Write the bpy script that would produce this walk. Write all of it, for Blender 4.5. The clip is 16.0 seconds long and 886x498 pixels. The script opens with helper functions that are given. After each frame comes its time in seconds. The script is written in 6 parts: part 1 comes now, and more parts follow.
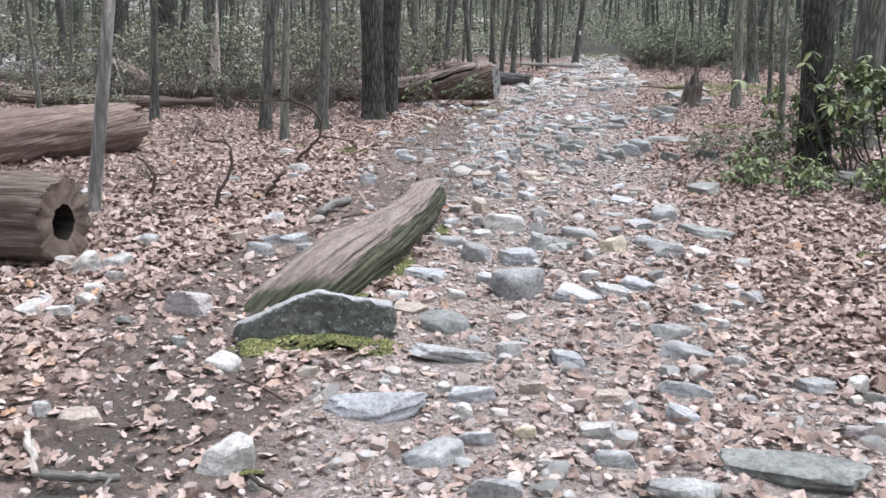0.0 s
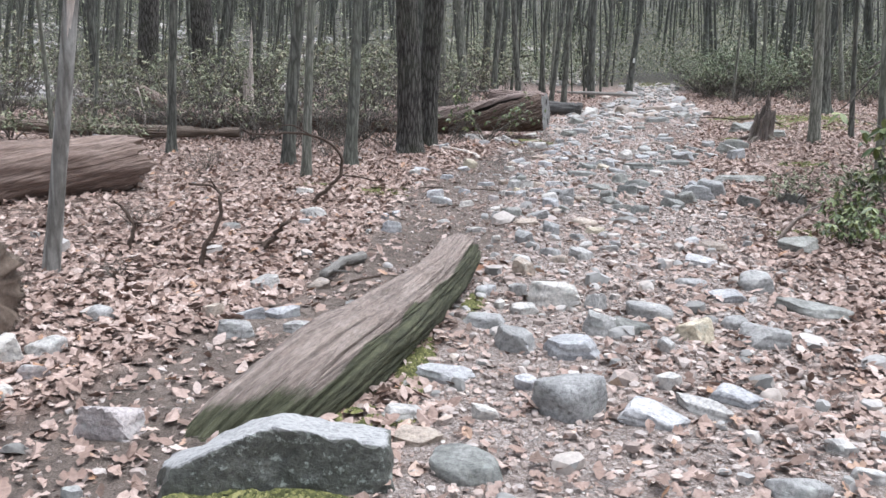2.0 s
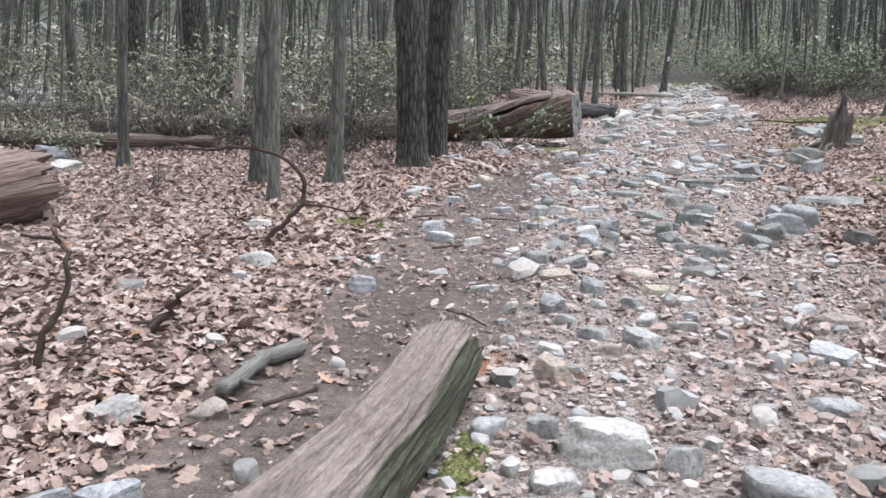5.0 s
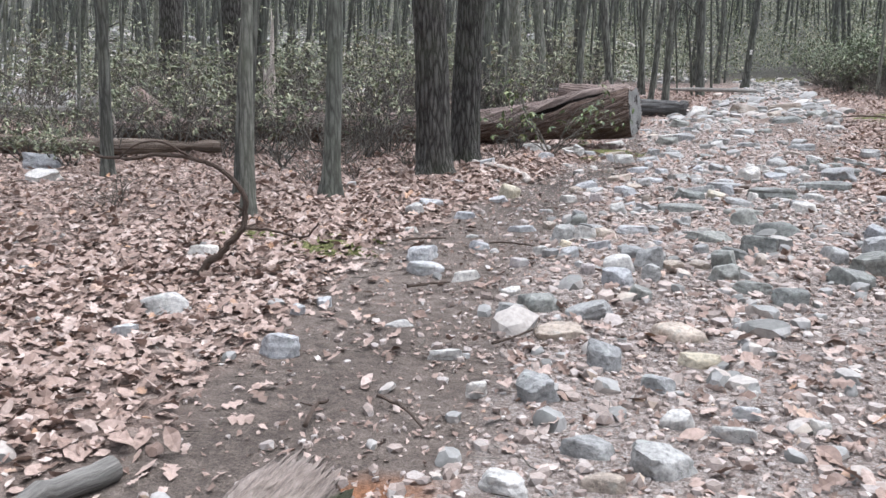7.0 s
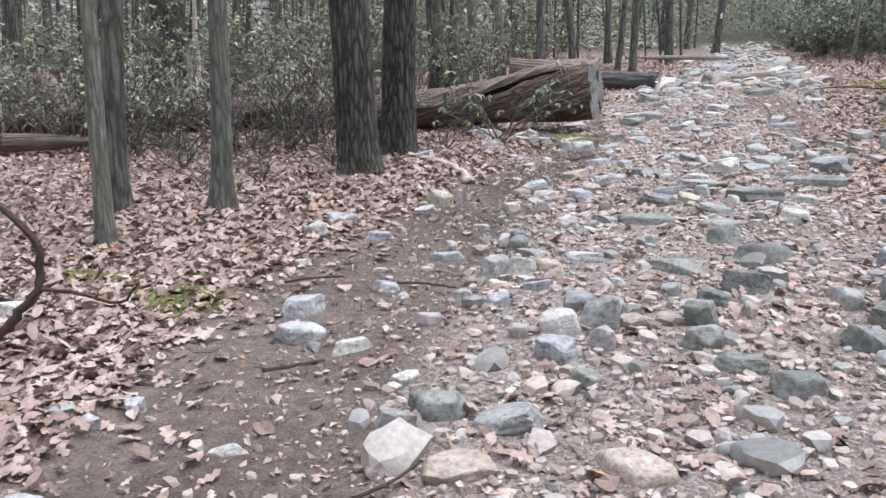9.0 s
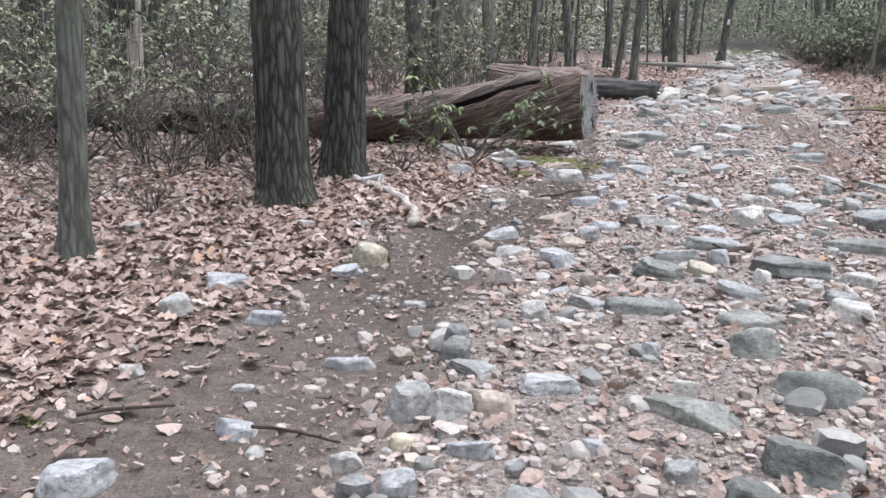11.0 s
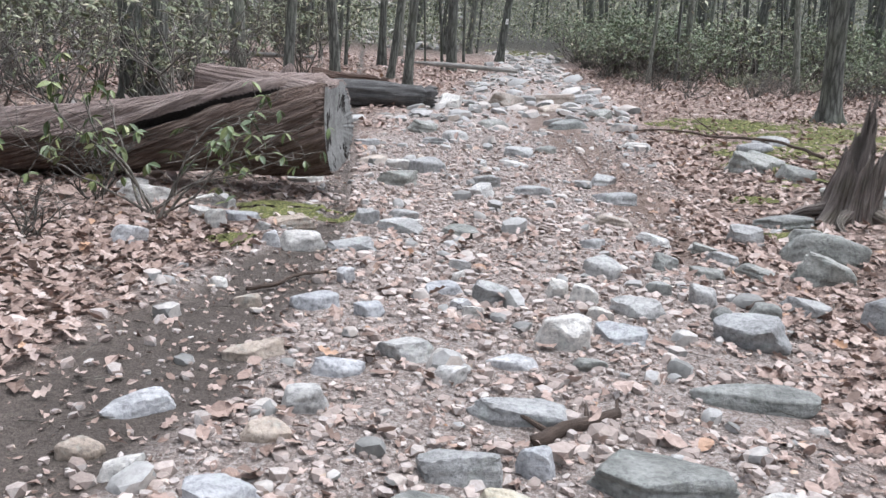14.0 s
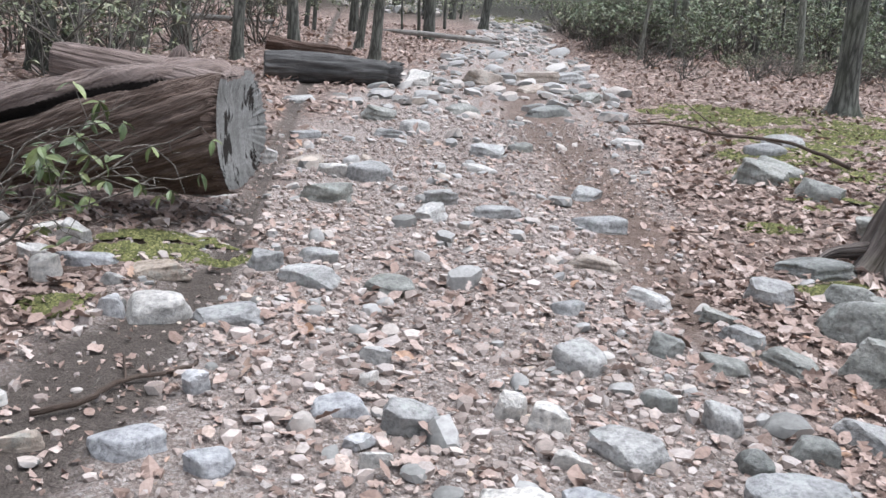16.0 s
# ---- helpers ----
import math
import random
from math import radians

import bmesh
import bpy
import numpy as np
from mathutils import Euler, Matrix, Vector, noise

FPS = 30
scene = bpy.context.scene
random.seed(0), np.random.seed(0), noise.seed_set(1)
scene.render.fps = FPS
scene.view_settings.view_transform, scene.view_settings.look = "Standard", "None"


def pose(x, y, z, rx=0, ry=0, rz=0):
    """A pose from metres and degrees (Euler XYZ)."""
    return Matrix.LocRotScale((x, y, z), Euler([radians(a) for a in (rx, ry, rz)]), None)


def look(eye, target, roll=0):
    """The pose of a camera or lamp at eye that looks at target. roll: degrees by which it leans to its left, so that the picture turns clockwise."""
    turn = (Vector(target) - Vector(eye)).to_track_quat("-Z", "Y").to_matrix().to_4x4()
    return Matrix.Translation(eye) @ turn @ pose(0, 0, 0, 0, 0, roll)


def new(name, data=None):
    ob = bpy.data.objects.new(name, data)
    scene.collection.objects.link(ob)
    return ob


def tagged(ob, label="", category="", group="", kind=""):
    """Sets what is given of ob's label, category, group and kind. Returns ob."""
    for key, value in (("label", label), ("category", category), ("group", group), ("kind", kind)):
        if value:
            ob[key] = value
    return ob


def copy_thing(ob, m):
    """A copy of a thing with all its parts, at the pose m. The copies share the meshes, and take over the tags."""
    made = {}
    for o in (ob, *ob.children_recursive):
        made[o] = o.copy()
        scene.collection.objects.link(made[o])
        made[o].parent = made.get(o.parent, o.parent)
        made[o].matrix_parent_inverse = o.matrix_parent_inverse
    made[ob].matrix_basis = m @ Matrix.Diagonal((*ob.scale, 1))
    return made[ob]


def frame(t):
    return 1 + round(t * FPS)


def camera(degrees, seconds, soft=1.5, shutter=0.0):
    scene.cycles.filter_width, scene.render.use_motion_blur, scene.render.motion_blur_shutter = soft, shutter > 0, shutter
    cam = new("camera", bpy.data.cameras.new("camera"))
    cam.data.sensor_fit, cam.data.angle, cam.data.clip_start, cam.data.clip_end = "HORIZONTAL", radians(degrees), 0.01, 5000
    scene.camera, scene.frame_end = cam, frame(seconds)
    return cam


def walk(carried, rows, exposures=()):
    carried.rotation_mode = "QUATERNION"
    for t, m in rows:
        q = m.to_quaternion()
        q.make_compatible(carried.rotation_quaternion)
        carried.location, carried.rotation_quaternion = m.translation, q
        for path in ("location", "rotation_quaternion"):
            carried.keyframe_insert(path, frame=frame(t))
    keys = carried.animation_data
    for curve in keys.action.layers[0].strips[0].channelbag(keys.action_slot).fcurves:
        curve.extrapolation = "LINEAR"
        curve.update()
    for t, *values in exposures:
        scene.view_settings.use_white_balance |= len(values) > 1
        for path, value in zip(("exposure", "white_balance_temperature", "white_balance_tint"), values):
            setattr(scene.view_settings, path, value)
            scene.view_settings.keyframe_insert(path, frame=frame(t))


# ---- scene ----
cam = camera(55.4, 16.0, 1.5)
PATH = [
    (0, (0.089, 0.082, 1.427), (0.067, 2.015, 0.916), 1.2),
    (0.5, (0.168, 0.339, 1.408), (0.11, 2.283, 0.943), 1.6),
    (1, (0.121, 0.855, 1.364), (0.078, 2.794, 0.875), 2.3),
    (1.5, (0.131, 1.21, 1.37), (0.076, 3.148, 0.881), 1.6),
    (2, (0.171, 1.621, 1.367), (0.034, 3.565, 0.916), 1.2),
    (2.5, (0.103, 2.007, 1.31), (-0.046, 3.949, 0.854), 1.6),
    (3, (0.094, 2.355, 1.395), (-0.026, 4.288, 0.896), 1.3),
    (3.5, (0.181, 2.807, 1.334), (0.048, 4.741, 0.843), 0.6),
    (4, (0.208, 3.237, 1.32), (0.027, 5.174, 0.855), 1.1),
    (4.2, (0.188, 3.402, 1.316), (0.003, 5.342, 0.866), 1.1),
    (6.3, (0.46, 5.377, 1.086), (0.166, 7.306, 0.646), -0.7),
    (6.5, (0.535, 5.532, 1.101), (0.203, 7.458, 0.674), -0.7),
    (7, (0.633, 5.878, 1.081), (0.252, 7.791, 0.638), -0.3),
    (7.5, (0.65, 6.283, 1.047), (0.314, 8.181, 0.514), 0.1),
    (8, (0.71, 6.656, 1.133), (0.525, 8.582, 0.626), -0.4),
    (8.2, (0.731, 6.821, 1.12), (0.51, 8.749, 0.636), -1.3),
    (10.3, (0.838, 8.646, 1.245), (0.424, 10.512, 0.657), 0.5),
    (10.5, (0.818, 8.873, 1.202), (0.44, 10.751, 0.629), 0.9),
    (11, (0.878, 9.305, 1.186), (0.577, 11.21, 0.655), 1.3),
    (11.5, (1.059, 9.935, 1.209), (0.741, 11.845, 0.711), 1.7),
    (12, (1.089, 10.429, 1.199), (0.874, 12.365, 0.743), 2.7),
    (12.5, (1.11, 10.882, 1.146), (1.046, 12.832, 0.707), 2.6),
    (13, (1.15, 11.266, 1.137), (1.064, 13.185, 0.577), 2.2),
    (13.5, (1.126, 11.662, 1.112), (1.129, 13.582, 0.551), 3.3),
    (13.6, (1.12, 11.773, 1.133), (1.181, 13.692, 0.572), 3.9),
    (14, (1.158, 12.089, 1.174), (1.36, 14.008, 0.648), 4.4),
    (14.5, (1.304, 12.59, 1.13), (1.526, 14.498, 0.574), 4.3),
    (15, (1.388, 12.923, 1.307), (1.59, 14.82, 0.705), 4.6),
    (15.5, (1.458, 13.298, 1.3), (1.682, 15.192, 0.699), 6.2),
    (16, (1.594, 13.685, 1.272), (1.838, 15.575, 0.668), 6.1),
]
walk(cam, [(t, look(eye, target, roll)) for t, eye, target, roll in PATH], [(0, 0.92, 5950, 12), (7, 0.94, 5950, 12), (8, 0.86, 5950, 12), (10.5, 0.92, 5950, 12), (12, 0.84, 5950, 12), (13.5, 0.92, 5950, 12), (16, 0.86, 5950, 12)])

# ---- daylight: overcast, early spring ----
SUN_DIR = (0.25, 0.1, 1.0)
world = bpy.data.worlds.new("overcast_sky")
scene.world = world
world.use_nodes = True
wn, wl = world.node_tree.nodes, world.node_tree.links
sky = wn.new("ShaderNodeTexSky")
sky.sky_type, sky.sun_disc = "NISHITA", False
sky.sun_elevation, sky.sun_rotation = radians(75), radians(68)
sky.air_density, sky.dust_density, sky.ozone_density = 1.0, 4.0, 1.0
grey = wn.new("ShaderNodeHueSaturation")
grey.inputs["Saturation"].default_value = 0.25
wl.new(sky.outputs[0], grey.inputs["Color"])
wl.new(grey.outputs[0], wn["Background"].inputs["Color"])
wn["Background"].inputs["Strength"].default_value = 0.15
sun_data = bpy.data.lights.new("sun", "SUN")
sun_data.energy, sun_data.angle, sun_data.color = 1.3, radians(55), (1.0, 0.98, 0.95)
sun = new("sun", sun_data)
sun.matrix_world = look(SUN_DIR, (0, 0, 0))

# ---- ground shape ----
TABLE = np.random.RandomState(5).rand(256, 256)


def vnoise(x, y, seed=0):
    """Smooth value noise, 0 to 1, on arrays or numbers."""
    x, y = np.asarray(x, float) + seed * 17.3, np.asarray(y, float) + seed * 9.7
    i, j = np.floor(x).astype(int), np.floor(y).astype(int)
    u, v = x - i, y - j
    u, v = u * u * (3 - 2 * u), v * v * (3 - 2 * v)
    a, b = TABLE[i % 256, j % 256], TABLE[(i + 1) % 256, j % 256]
    c, d = TABLE[i % 256, (j + 1) % 256], TABLE[(i + 1) % 256, (j + 1) % 256]
    return (a * (1 - u) + b * u) * (1 - v) + (c * (1 - u) + d * u) * v


def smooth(a, b, x):
    t = np.clip((np.asarray(x, float) - a) / (b - a), 0, 1)
    return t * t * (3 - 2 * t)


TRAIL_Y = (-60, 0, 5, 10, 14, 18, 22, 27, 33, 40, 46, 60, 90)
TRAIL_X = (0.5, 0.7, 0.9, 1.1, 1.4, 2.1, 2.9, 4.0, 5.3, 6.5, 7.6, 9.6, 14.0)
TRAIL_HALF = (1.3, 1.3, 1.2, 1.5, 1.7, 1.5, 1.6, 1.7, 1.5, 1.2, 1.2, 1.4, 1.4)
DIRT_Y = (-10, 0, 3, 5, 7, 9, 10.5, 12, 13.5, 15, 16.5, 18)
DIRT_X = (-0.8, -0.9, -1.0, -1.45, -0.75, -0.48, -0.5, -0.35, -0.2, 0.15, 0.65, 1.0)
DIRT_HALF = (0.4, 0.4, 0.5, 0.5, 0.55, 0.66, 0.55, 0.62, 0.6, 0.5, 0.3, 0.1)


SAND_Y, SAND_X, SAND_HALF = (17, 18.5, 20.5, 24, 27, 28.5), (3.3, 3.55, 3.75, 3.95, 4.2, 4.3), (0.01, 0.3, 0.42, 0.45, 0.35, 0.01)


def trail_side(x, y):
    """Signed distance from the middle of the stony trail over its half width."""
    return (x - np.interp(y, TRAIL_Y, TRAIL_X)) / np.interp(y, TRAIL_Y, TRAIL_HALF)


def dirt_mask(x, y):
    edge = 0.5 * (vnoise(np.multiply(x, 2.3), np.multiply(y, 2.3), 3) - 0.5) + 0.3 * (vnoise(np.multiply(x, 9), np.multiply(y, 9), 4) - 0.5)
    d = np.abs(x - np.interp(y, DIRT_Y, DIRT_X)) / np.interp(y, DIRT_Y, DIRT_HALF)
    sand = np.abs(x - np.interp(y, SAND_Y, SAND_X)) / np.interp(y, SAND_Y, SAND_HALF)
    return np.maximum(1 - smooth(0.75, 1.25, d + edge), 0.75 * (1 - smooth(0.5, 1.3, sand + edge)))


def trail_mask(x, y):
    edge = 0.5 * (vnoise(np.multiply(x, 1.5), np.multiply(y, 1.5), 6) - 0.5) + 0.25 * (vnoise(np.multiply(x, 7), np.multiply(y, 7), 7) - 0.5)
    return (1 - smooth(0.8, 1.25, np.abs(trail_side(x, y)) + edge)) * (1 - smooth(50, 56, y))


def ground_z(x, y):
    x, y = np.asarray(x, float), np.asarray(y, float)
    z = -0.27 + 0.035 * (vnoise(x * 1.1, y * 1.1, 1) - 0.5) + 0.018 * (vnoise(x * 5, y * 5, 2) - 0.5)
    z = z - 0.025 * dirt_mask(x, y)
    side = trail_side(x, y)
    z = z + 0.24 * smooth(1.1, 2.8, side) * smooth(13, 18, y)
    far = np.maximum(0, np.hypot(x - 2, y - 12) - 38)
    z = z + 0.085 * far * smooth(0, 25, far) * (0.6 + 0.8 * vnoise(x * 0.02, y * 0.02, 8))
    z = z + 0.3 * smooth(25, 60, np.hypot(x, y - 15)) * (vnoise(x * 0.15, y * 0.15, 9) - 0.5)
    return z


def gz(x, y):
    return float(ground_z(x, y))


# ---- materials ----
def material(name, rough=0.85):
    m = bpy.data.materials.new(name)
    m.use_nodes = True
    nt = m.node_tree
    b = nt.nodes["Principled BSDF"]
    b.inputs["Roughness"].default_value = rough
    b.inputs["Specular IOR Level"].default_value = 0.35
    return m, nt.nodes, nt.links, b


def ramp(nodes, stops):
    r = nodes.new("ShaderNodeValToRGB")
    e = r.color_ramp.elements
    while len(e) < len(stops):
        e.new(0.5)
    for k, (p, c) in zip(e, stops):
        k.position, k.color = p, (*c, 1)
    return r


def noise_tex(nodes, links, vec, scale, detail=6, rough=0.6, stretch=None):
    if stretch:
        mp = nodes.new("ShaderNodeMapping")
        mp.inputs["Scale"].default_value = stretch
        links.new(vec, mp.inputs["Vector"])
        vec = mp.outputs[0]
    n = nodes.new("ShaderNodeTexNoise")
    n.inputs["Scale"].default_value, n.inputs["Detail"].default_value, n.inputs["Roughness"].default_value = scale, detail, rough
    links.new(vec, n.inputs["Vector"])
    return n.outputs["Fac"]


def mix(nodes, links, fac, a, b, mode="MIX"):
    m = nodes.new("ShaderNodeMix")
    m.data_type, m.blend_type = "RGBA", mode
    for sock, val in ((m.inputs[0], fac), (m.inputs[6], a), (m.inputs[7], b)):
        if isinstance(val, (int, float)):
            sock.default_value = val
        elif isinstance(val, tuple):
            sock.default_value = (*val, 1)
        else:
            links.new(val, sock)
    return m.outputs[2]


def bump(nodes, links, b, height, strength, dist, below=None):
    n = nodes.new("ShaderNodeBump")
    n.inputs["Strength"].default_value, n.inputs["Distance"].default_value = strength, dist
    links.new(height, n.inputs["Height"])
    if below:
        links.new(below, n.inputs["Normal"])
    links.new(n.outputs[0], b.inputs["Normal"])
    return n.outputs[0]


def math_node(nodes, links, op, a, b=0.0):
    n = nodes.new("ShaderNodeMath")
    n.operation = op
    for sock, val in zip(n.inputs, (a, b)):
        if isinstance(val, (int, float)):
            sock.default_value = val
        else:
            links.new(val, sock)
    return n.outputs[0]


def rock_material(name, base, dark, pale, moss=0.25, lichen=0.35, patch=9.0, crest=False):
    m, n, l, b = material(name, 0.55)
    b.inputs["Specular IOR Level"].default_value = 0.5
    geo, info = n.new("ShaderNodeNewGeometry"), n.new("ShaderNodeObjectInfo")
    off = n.new("ShaderNodeVectorMath")
    off.operation = "ADD"
    l.new(geo.outputs["Position"], off.inputs[0])
    wide = n.new("ShaderNodeVectorMath")
    wide.operation = "SCALE"
    wide.inputs[0].default_value = (31, 17, 43)
    l.new(info.outputs["Random"], wide.inputs["Scale"])
    l.new(wide.outputs[0], off.inputs[1])
    v = off.outputs[0]
    big = noise_tex(n, l, v, 5.0, 5, 0.65)
    fine = noise_tex(n, l, v, 42.0, 6, 0.7)
    strata = noise_tex(n, l, v, 8.0, 6, 0.7, (1.0, 1.0, 1.5))
    c = ramp(n, ((0.3, dark), (0.5, base), (0.72, pale)))
    l.new(math_node(n, l, "ADD", math_node(n, l, "MULTIPLY", big, 0.65), math_node(n, l, "MULTIPLY", strata, 0.35)), c.inputs[0])
    speck = ramp(n, ((0.33, (0.5, 0.5, 0.5)), (0.52, (1, 1, 1)), (0.7, (1.3, 1.28, 1.24))))
    l.new(fine, speck.inputs[0])
    col = mix(n, l, 1.0, c.outputs[0], speck.outputs[0], "MULTIPLY")
    tone = ramp(n, ((0.0, (0.82, 0.82, 0.82)), (1.0, (1.15, 1.12, 1.08))))
    l.new(info.outputs["Random"], tone.inputs[0])
    col = mix(n, l, 1.0, col, tone.outputs[0], "MULTIPLY")
    lich = ramp(n, ((0.56, (0, 0, 0)), (0.64, (1, 1, 1))))
    l.new(noise_tex(n, l, v, patch, 7, 0.7), lich.inputs[0])
    col = mix(n, l, math_node(n, l, "MULTIPLY", lich.outputs[0], lichen), col, (0.36, 0.40, 0.36))
    ms = ramp(n, ((0.6, (0, 0, 0)), (0.7, (1, 1, 1))))
    l.new(noise_tex(n, l, v, 4.0, 7, 0.75), ms.inputs[0])
    col = mix(n, l, math_node(n, l, "MULTIPLY", ms.outputs[0], moss), col, (0.10, 0.12, 0.045))
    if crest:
        # Pale crest: some bare stone, with sky light painted into the colour.
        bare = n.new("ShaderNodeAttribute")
        bare.attribute_name = "painted_tone"
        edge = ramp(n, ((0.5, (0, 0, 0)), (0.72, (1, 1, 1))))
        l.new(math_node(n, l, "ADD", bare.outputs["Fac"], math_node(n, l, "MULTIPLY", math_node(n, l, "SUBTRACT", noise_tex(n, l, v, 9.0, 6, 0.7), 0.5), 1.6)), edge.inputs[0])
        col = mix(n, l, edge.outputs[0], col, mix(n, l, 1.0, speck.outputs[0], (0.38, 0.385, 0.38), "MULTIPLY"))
    l.new(col, b.inputs["Base Color"])
    hgt = math_node(n, l, "ADD", math_node(n, l, "MULTIPLY", strata, 0.9), math_node(n, l, "MULTIPLY", fine, 0.45))
    bump(n, l, b, hgt, 0.9, 0.018)
    return m


ROCK = {
    "g": rock_material("grey_rock", (0.325, 0.328, 0.322), (0.14, 0.142, 0.138), (0.51, 0.515, 0.508), 0.18),
    "b": rock_material("blue_grey_rock", (0.415, 0.424, 0.436), (0.22, 0.225, 0.232), (0.61, 0.618, 0.63), 0.08),
    "d": rock_material("dark_rock", (0.215, 0.222, 0.204), (0.08, 0.084, 0.076), (0.42, 0.428, 0.405), 0.35),
    "w": rock_material("pale_rock", (0.50, 0.49, 0.465), (0.27, 0.264, 0.248), (0.67, 0.66, 0.635), 0.08),
    "t": rock_material("tan_rock", (0.375, 0.32, 0.268), (0.2, 0.165, 0.13), (0.54, 0.48, 0.415), 0.08),
    "y": rock_material("yellow_rock", (0.54, 0.485, 0.37), (0.31, 0.27, 0.195), (0.69, 0.64, 0.525), 0.05),
    "p": rock_material("mauve_rock", (0.40, 0.365, 0.36), (0.22, 0.195, 0.192), (0.56, 0.525, 0.518), 0.12),
}
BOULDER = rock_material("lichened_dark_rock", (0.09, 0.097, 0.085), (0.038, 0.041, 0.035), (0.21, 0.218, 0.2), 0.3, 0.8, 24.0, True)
ROCK_LABEL = {
    "g": "weathered grey angular rock sunk in the stony trail",
    "b": "smooth blue-grey slab of rock lying in the trail",
    "d": "dark greenish-grey rock with mossy stains in the ground",
    "w": "pale whitish-grey rock lying loose on the ground",
    "t": "tan brown rounded rock lying among dead leaves",
    "y": "yellowish cream-coloured rock lying on the trail",
    "p": "mauve-grey broken rock set in the bare dirt",
}


def soil_material():
    m, n, l, b = material("forest_soil", 0.95)
    geo, zone = n.new("ShaderNodeNewGeometry"), n.new("ShaderNodeVertexColor")
    zone.layer_name = "zones"
    sep = n.new("ShaderNodeSeparateColor")
    l.new(zone.outputs[0], sep.inputs[0])
    v = geo.outputs["Position"]
    big, mid, fine = noise_tex(n, l, v, 1.2, 5), noise_tex(n, l, v, 14.0, 6, 0.7), noise_tex(n, l, v, 90.0, 4, 0.7)
    dirt = ramp(n, ((0.34, (0.11, 0.088, 0.073)), (0.5, (0.205, 0.167, 0.14)), (0.66, (0.32, 0.268, 0.23))))
    l.new(math_node(n, l, "ADD", math_node(n, l, "MULTIPLY", mid, 0.6), math_node(n, l, "MULTIPLY", big, 0.4)), dirt.inputs[0])
    cell = n.new("ShaderNodeTexVoronoi")
    cell.inputs["Scale"].default_value, cell.inputs["Randomness"].default_value = 15.0, 1.0
    l.new(v, cell.inputs["Vector"])
    sepc = n.new("ShaderNodeSeparateColor")
    l.new(cell.outputs["Color"], sepc.inputs[0])
    leafy = ramp(n, ((0.0, (0.12, 0.088, 0.071)), (0.35, (0.21, 0.15, 0.122)), (0.7, (0.33, 0.245, 0.204)), (1.0, (0.48, 0.385, 0.33))))
    l.new(sepc.outputs[0], leafy.inputs[0])
    grav = ramp(n, ((0.28, (0.24, 0.194, 0.168)), (0.46, (0.36, 0.30, 0.265)), (0.6, (0.44, 0.382, 0.345)), (0.78, (0.53, 0.485, 0.45))))
    cell2 = n.new("ShaderNodeTexVoronoi")
    cell2.inputs["Scale"].default_value = 75.0
    l.new(v, cell2.inputs["Vector"])
    sepd = n.new("ShaderNodeSeparateColor")
    l.new(cell2.outputs["Color"], sepd.inputs[0])
    l.new(math_node(n, l, "ADD", math_node(n, l, "MULTIPLY", sepd.outputs[0], 0.45), math_node(n, l, "MULTIPLY", mid, 0.55)), grav.inputs[0])
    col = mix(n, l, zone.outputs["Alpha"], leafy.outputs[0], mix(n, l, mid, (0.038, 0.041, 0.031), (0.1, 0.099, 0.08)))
    col = mix(n, l, sep.outputs[1], col, grav.outputs[0])
    damp = n.new("ShaderNodeAttribute")
    damp.attribute_name = "damp"
    loam = mix(n, l, damp.outputs["Fac"], dirt.outputs[0], mix(n, l, mid, (0.065, 0.054, 0.045), (0.19, 0.158, 0.134)))
    col = mix(n, l, sep.outputs[0], col, loam)
    col = mix(n, l, sep.outputs[2], col, (0.40, 0.17, 0.07))
    shade = ramp(n, ((0.32, (0.45, 0.45, 0.45)), (0.62, (1.15, 1.15, 1.15))))
    l.new(fine, shade.inputs[0])
    col = mix(n, l, 0.8, col, shade.outputs[0], "MULTIPLY")
    l.new(col, b.inputs["Base Color"])
    hgt = math_node(n, l, "ADD", math_node(n, l, "ADD", mid, math_node(n, l, "MULTIPLY", fine, 0.4)), math_node(n, l, "MULTIPLY", sepc.outputs[1], 0.25))
    bump(n, l, b, hgt, 1.0, 0.05)
    return m


def island_material(name, stops, rough=0.75, grain=60.0, specular=0.3):
    """Colour by piece, with fine grain."""
    m, n, l, b = material(name, rough)
    b.inputs["Specular IOR Level"].default_value = specular
    geo = n.new("ShaderNodeNewGeometry")
    c = ramp(n, stops)
    l.new(geo.outputs["Random Per Island"], c.inputs[0])
    g = ramp(n, ((0.3, (0.66, 0.66, 0.66)), (0.65, (1.15, 1.15, 1.15))))
    f = noise_tex(n, l, geo.outputs["Position"], grain, 4, 0.7)
    l.new(f, g.inputs[0])
    l.new(mix(n, l, 0.8, c.outputs[0], g.outputs[0], "MULTIPLY"), b.inputs["Base Color"])
    bump(n, l, b, f, 0.35, 0.006)
    return m


LEAF_DEAD = island_material("dead_leaf", (
    (0.0, (0.17, 0.12, 0.095)), (0.2, (0.27, 0.19, 0.153)), (0.45, (0.36, 0.265, 0.22)), (0.7, (0.42, 0.318, 0.27)),
    (0.88, (0.48, 0.38, 0.33)), (0.96, (0.54, 0.455, 0.405)), (1.0, (0.42, 0.25, 0.15))), 0.6, 45.0)
GRAVEL = island_material("gravel", (
    (0.0, (0.22, 0.175, 0.15)), (0.25, (0.29, 0.24, 0.212)), (0.5, (0.385, 0.315, 0.275)), (0.7, (0.385, 0.345, 0.32)),
    (0.9, (0.46, 0.41, 0.37)), (0.97, (0.55, 0.52, 0.49)), (1.0, (0.50, 0.38, 0.28))), 0.75, 70.0)
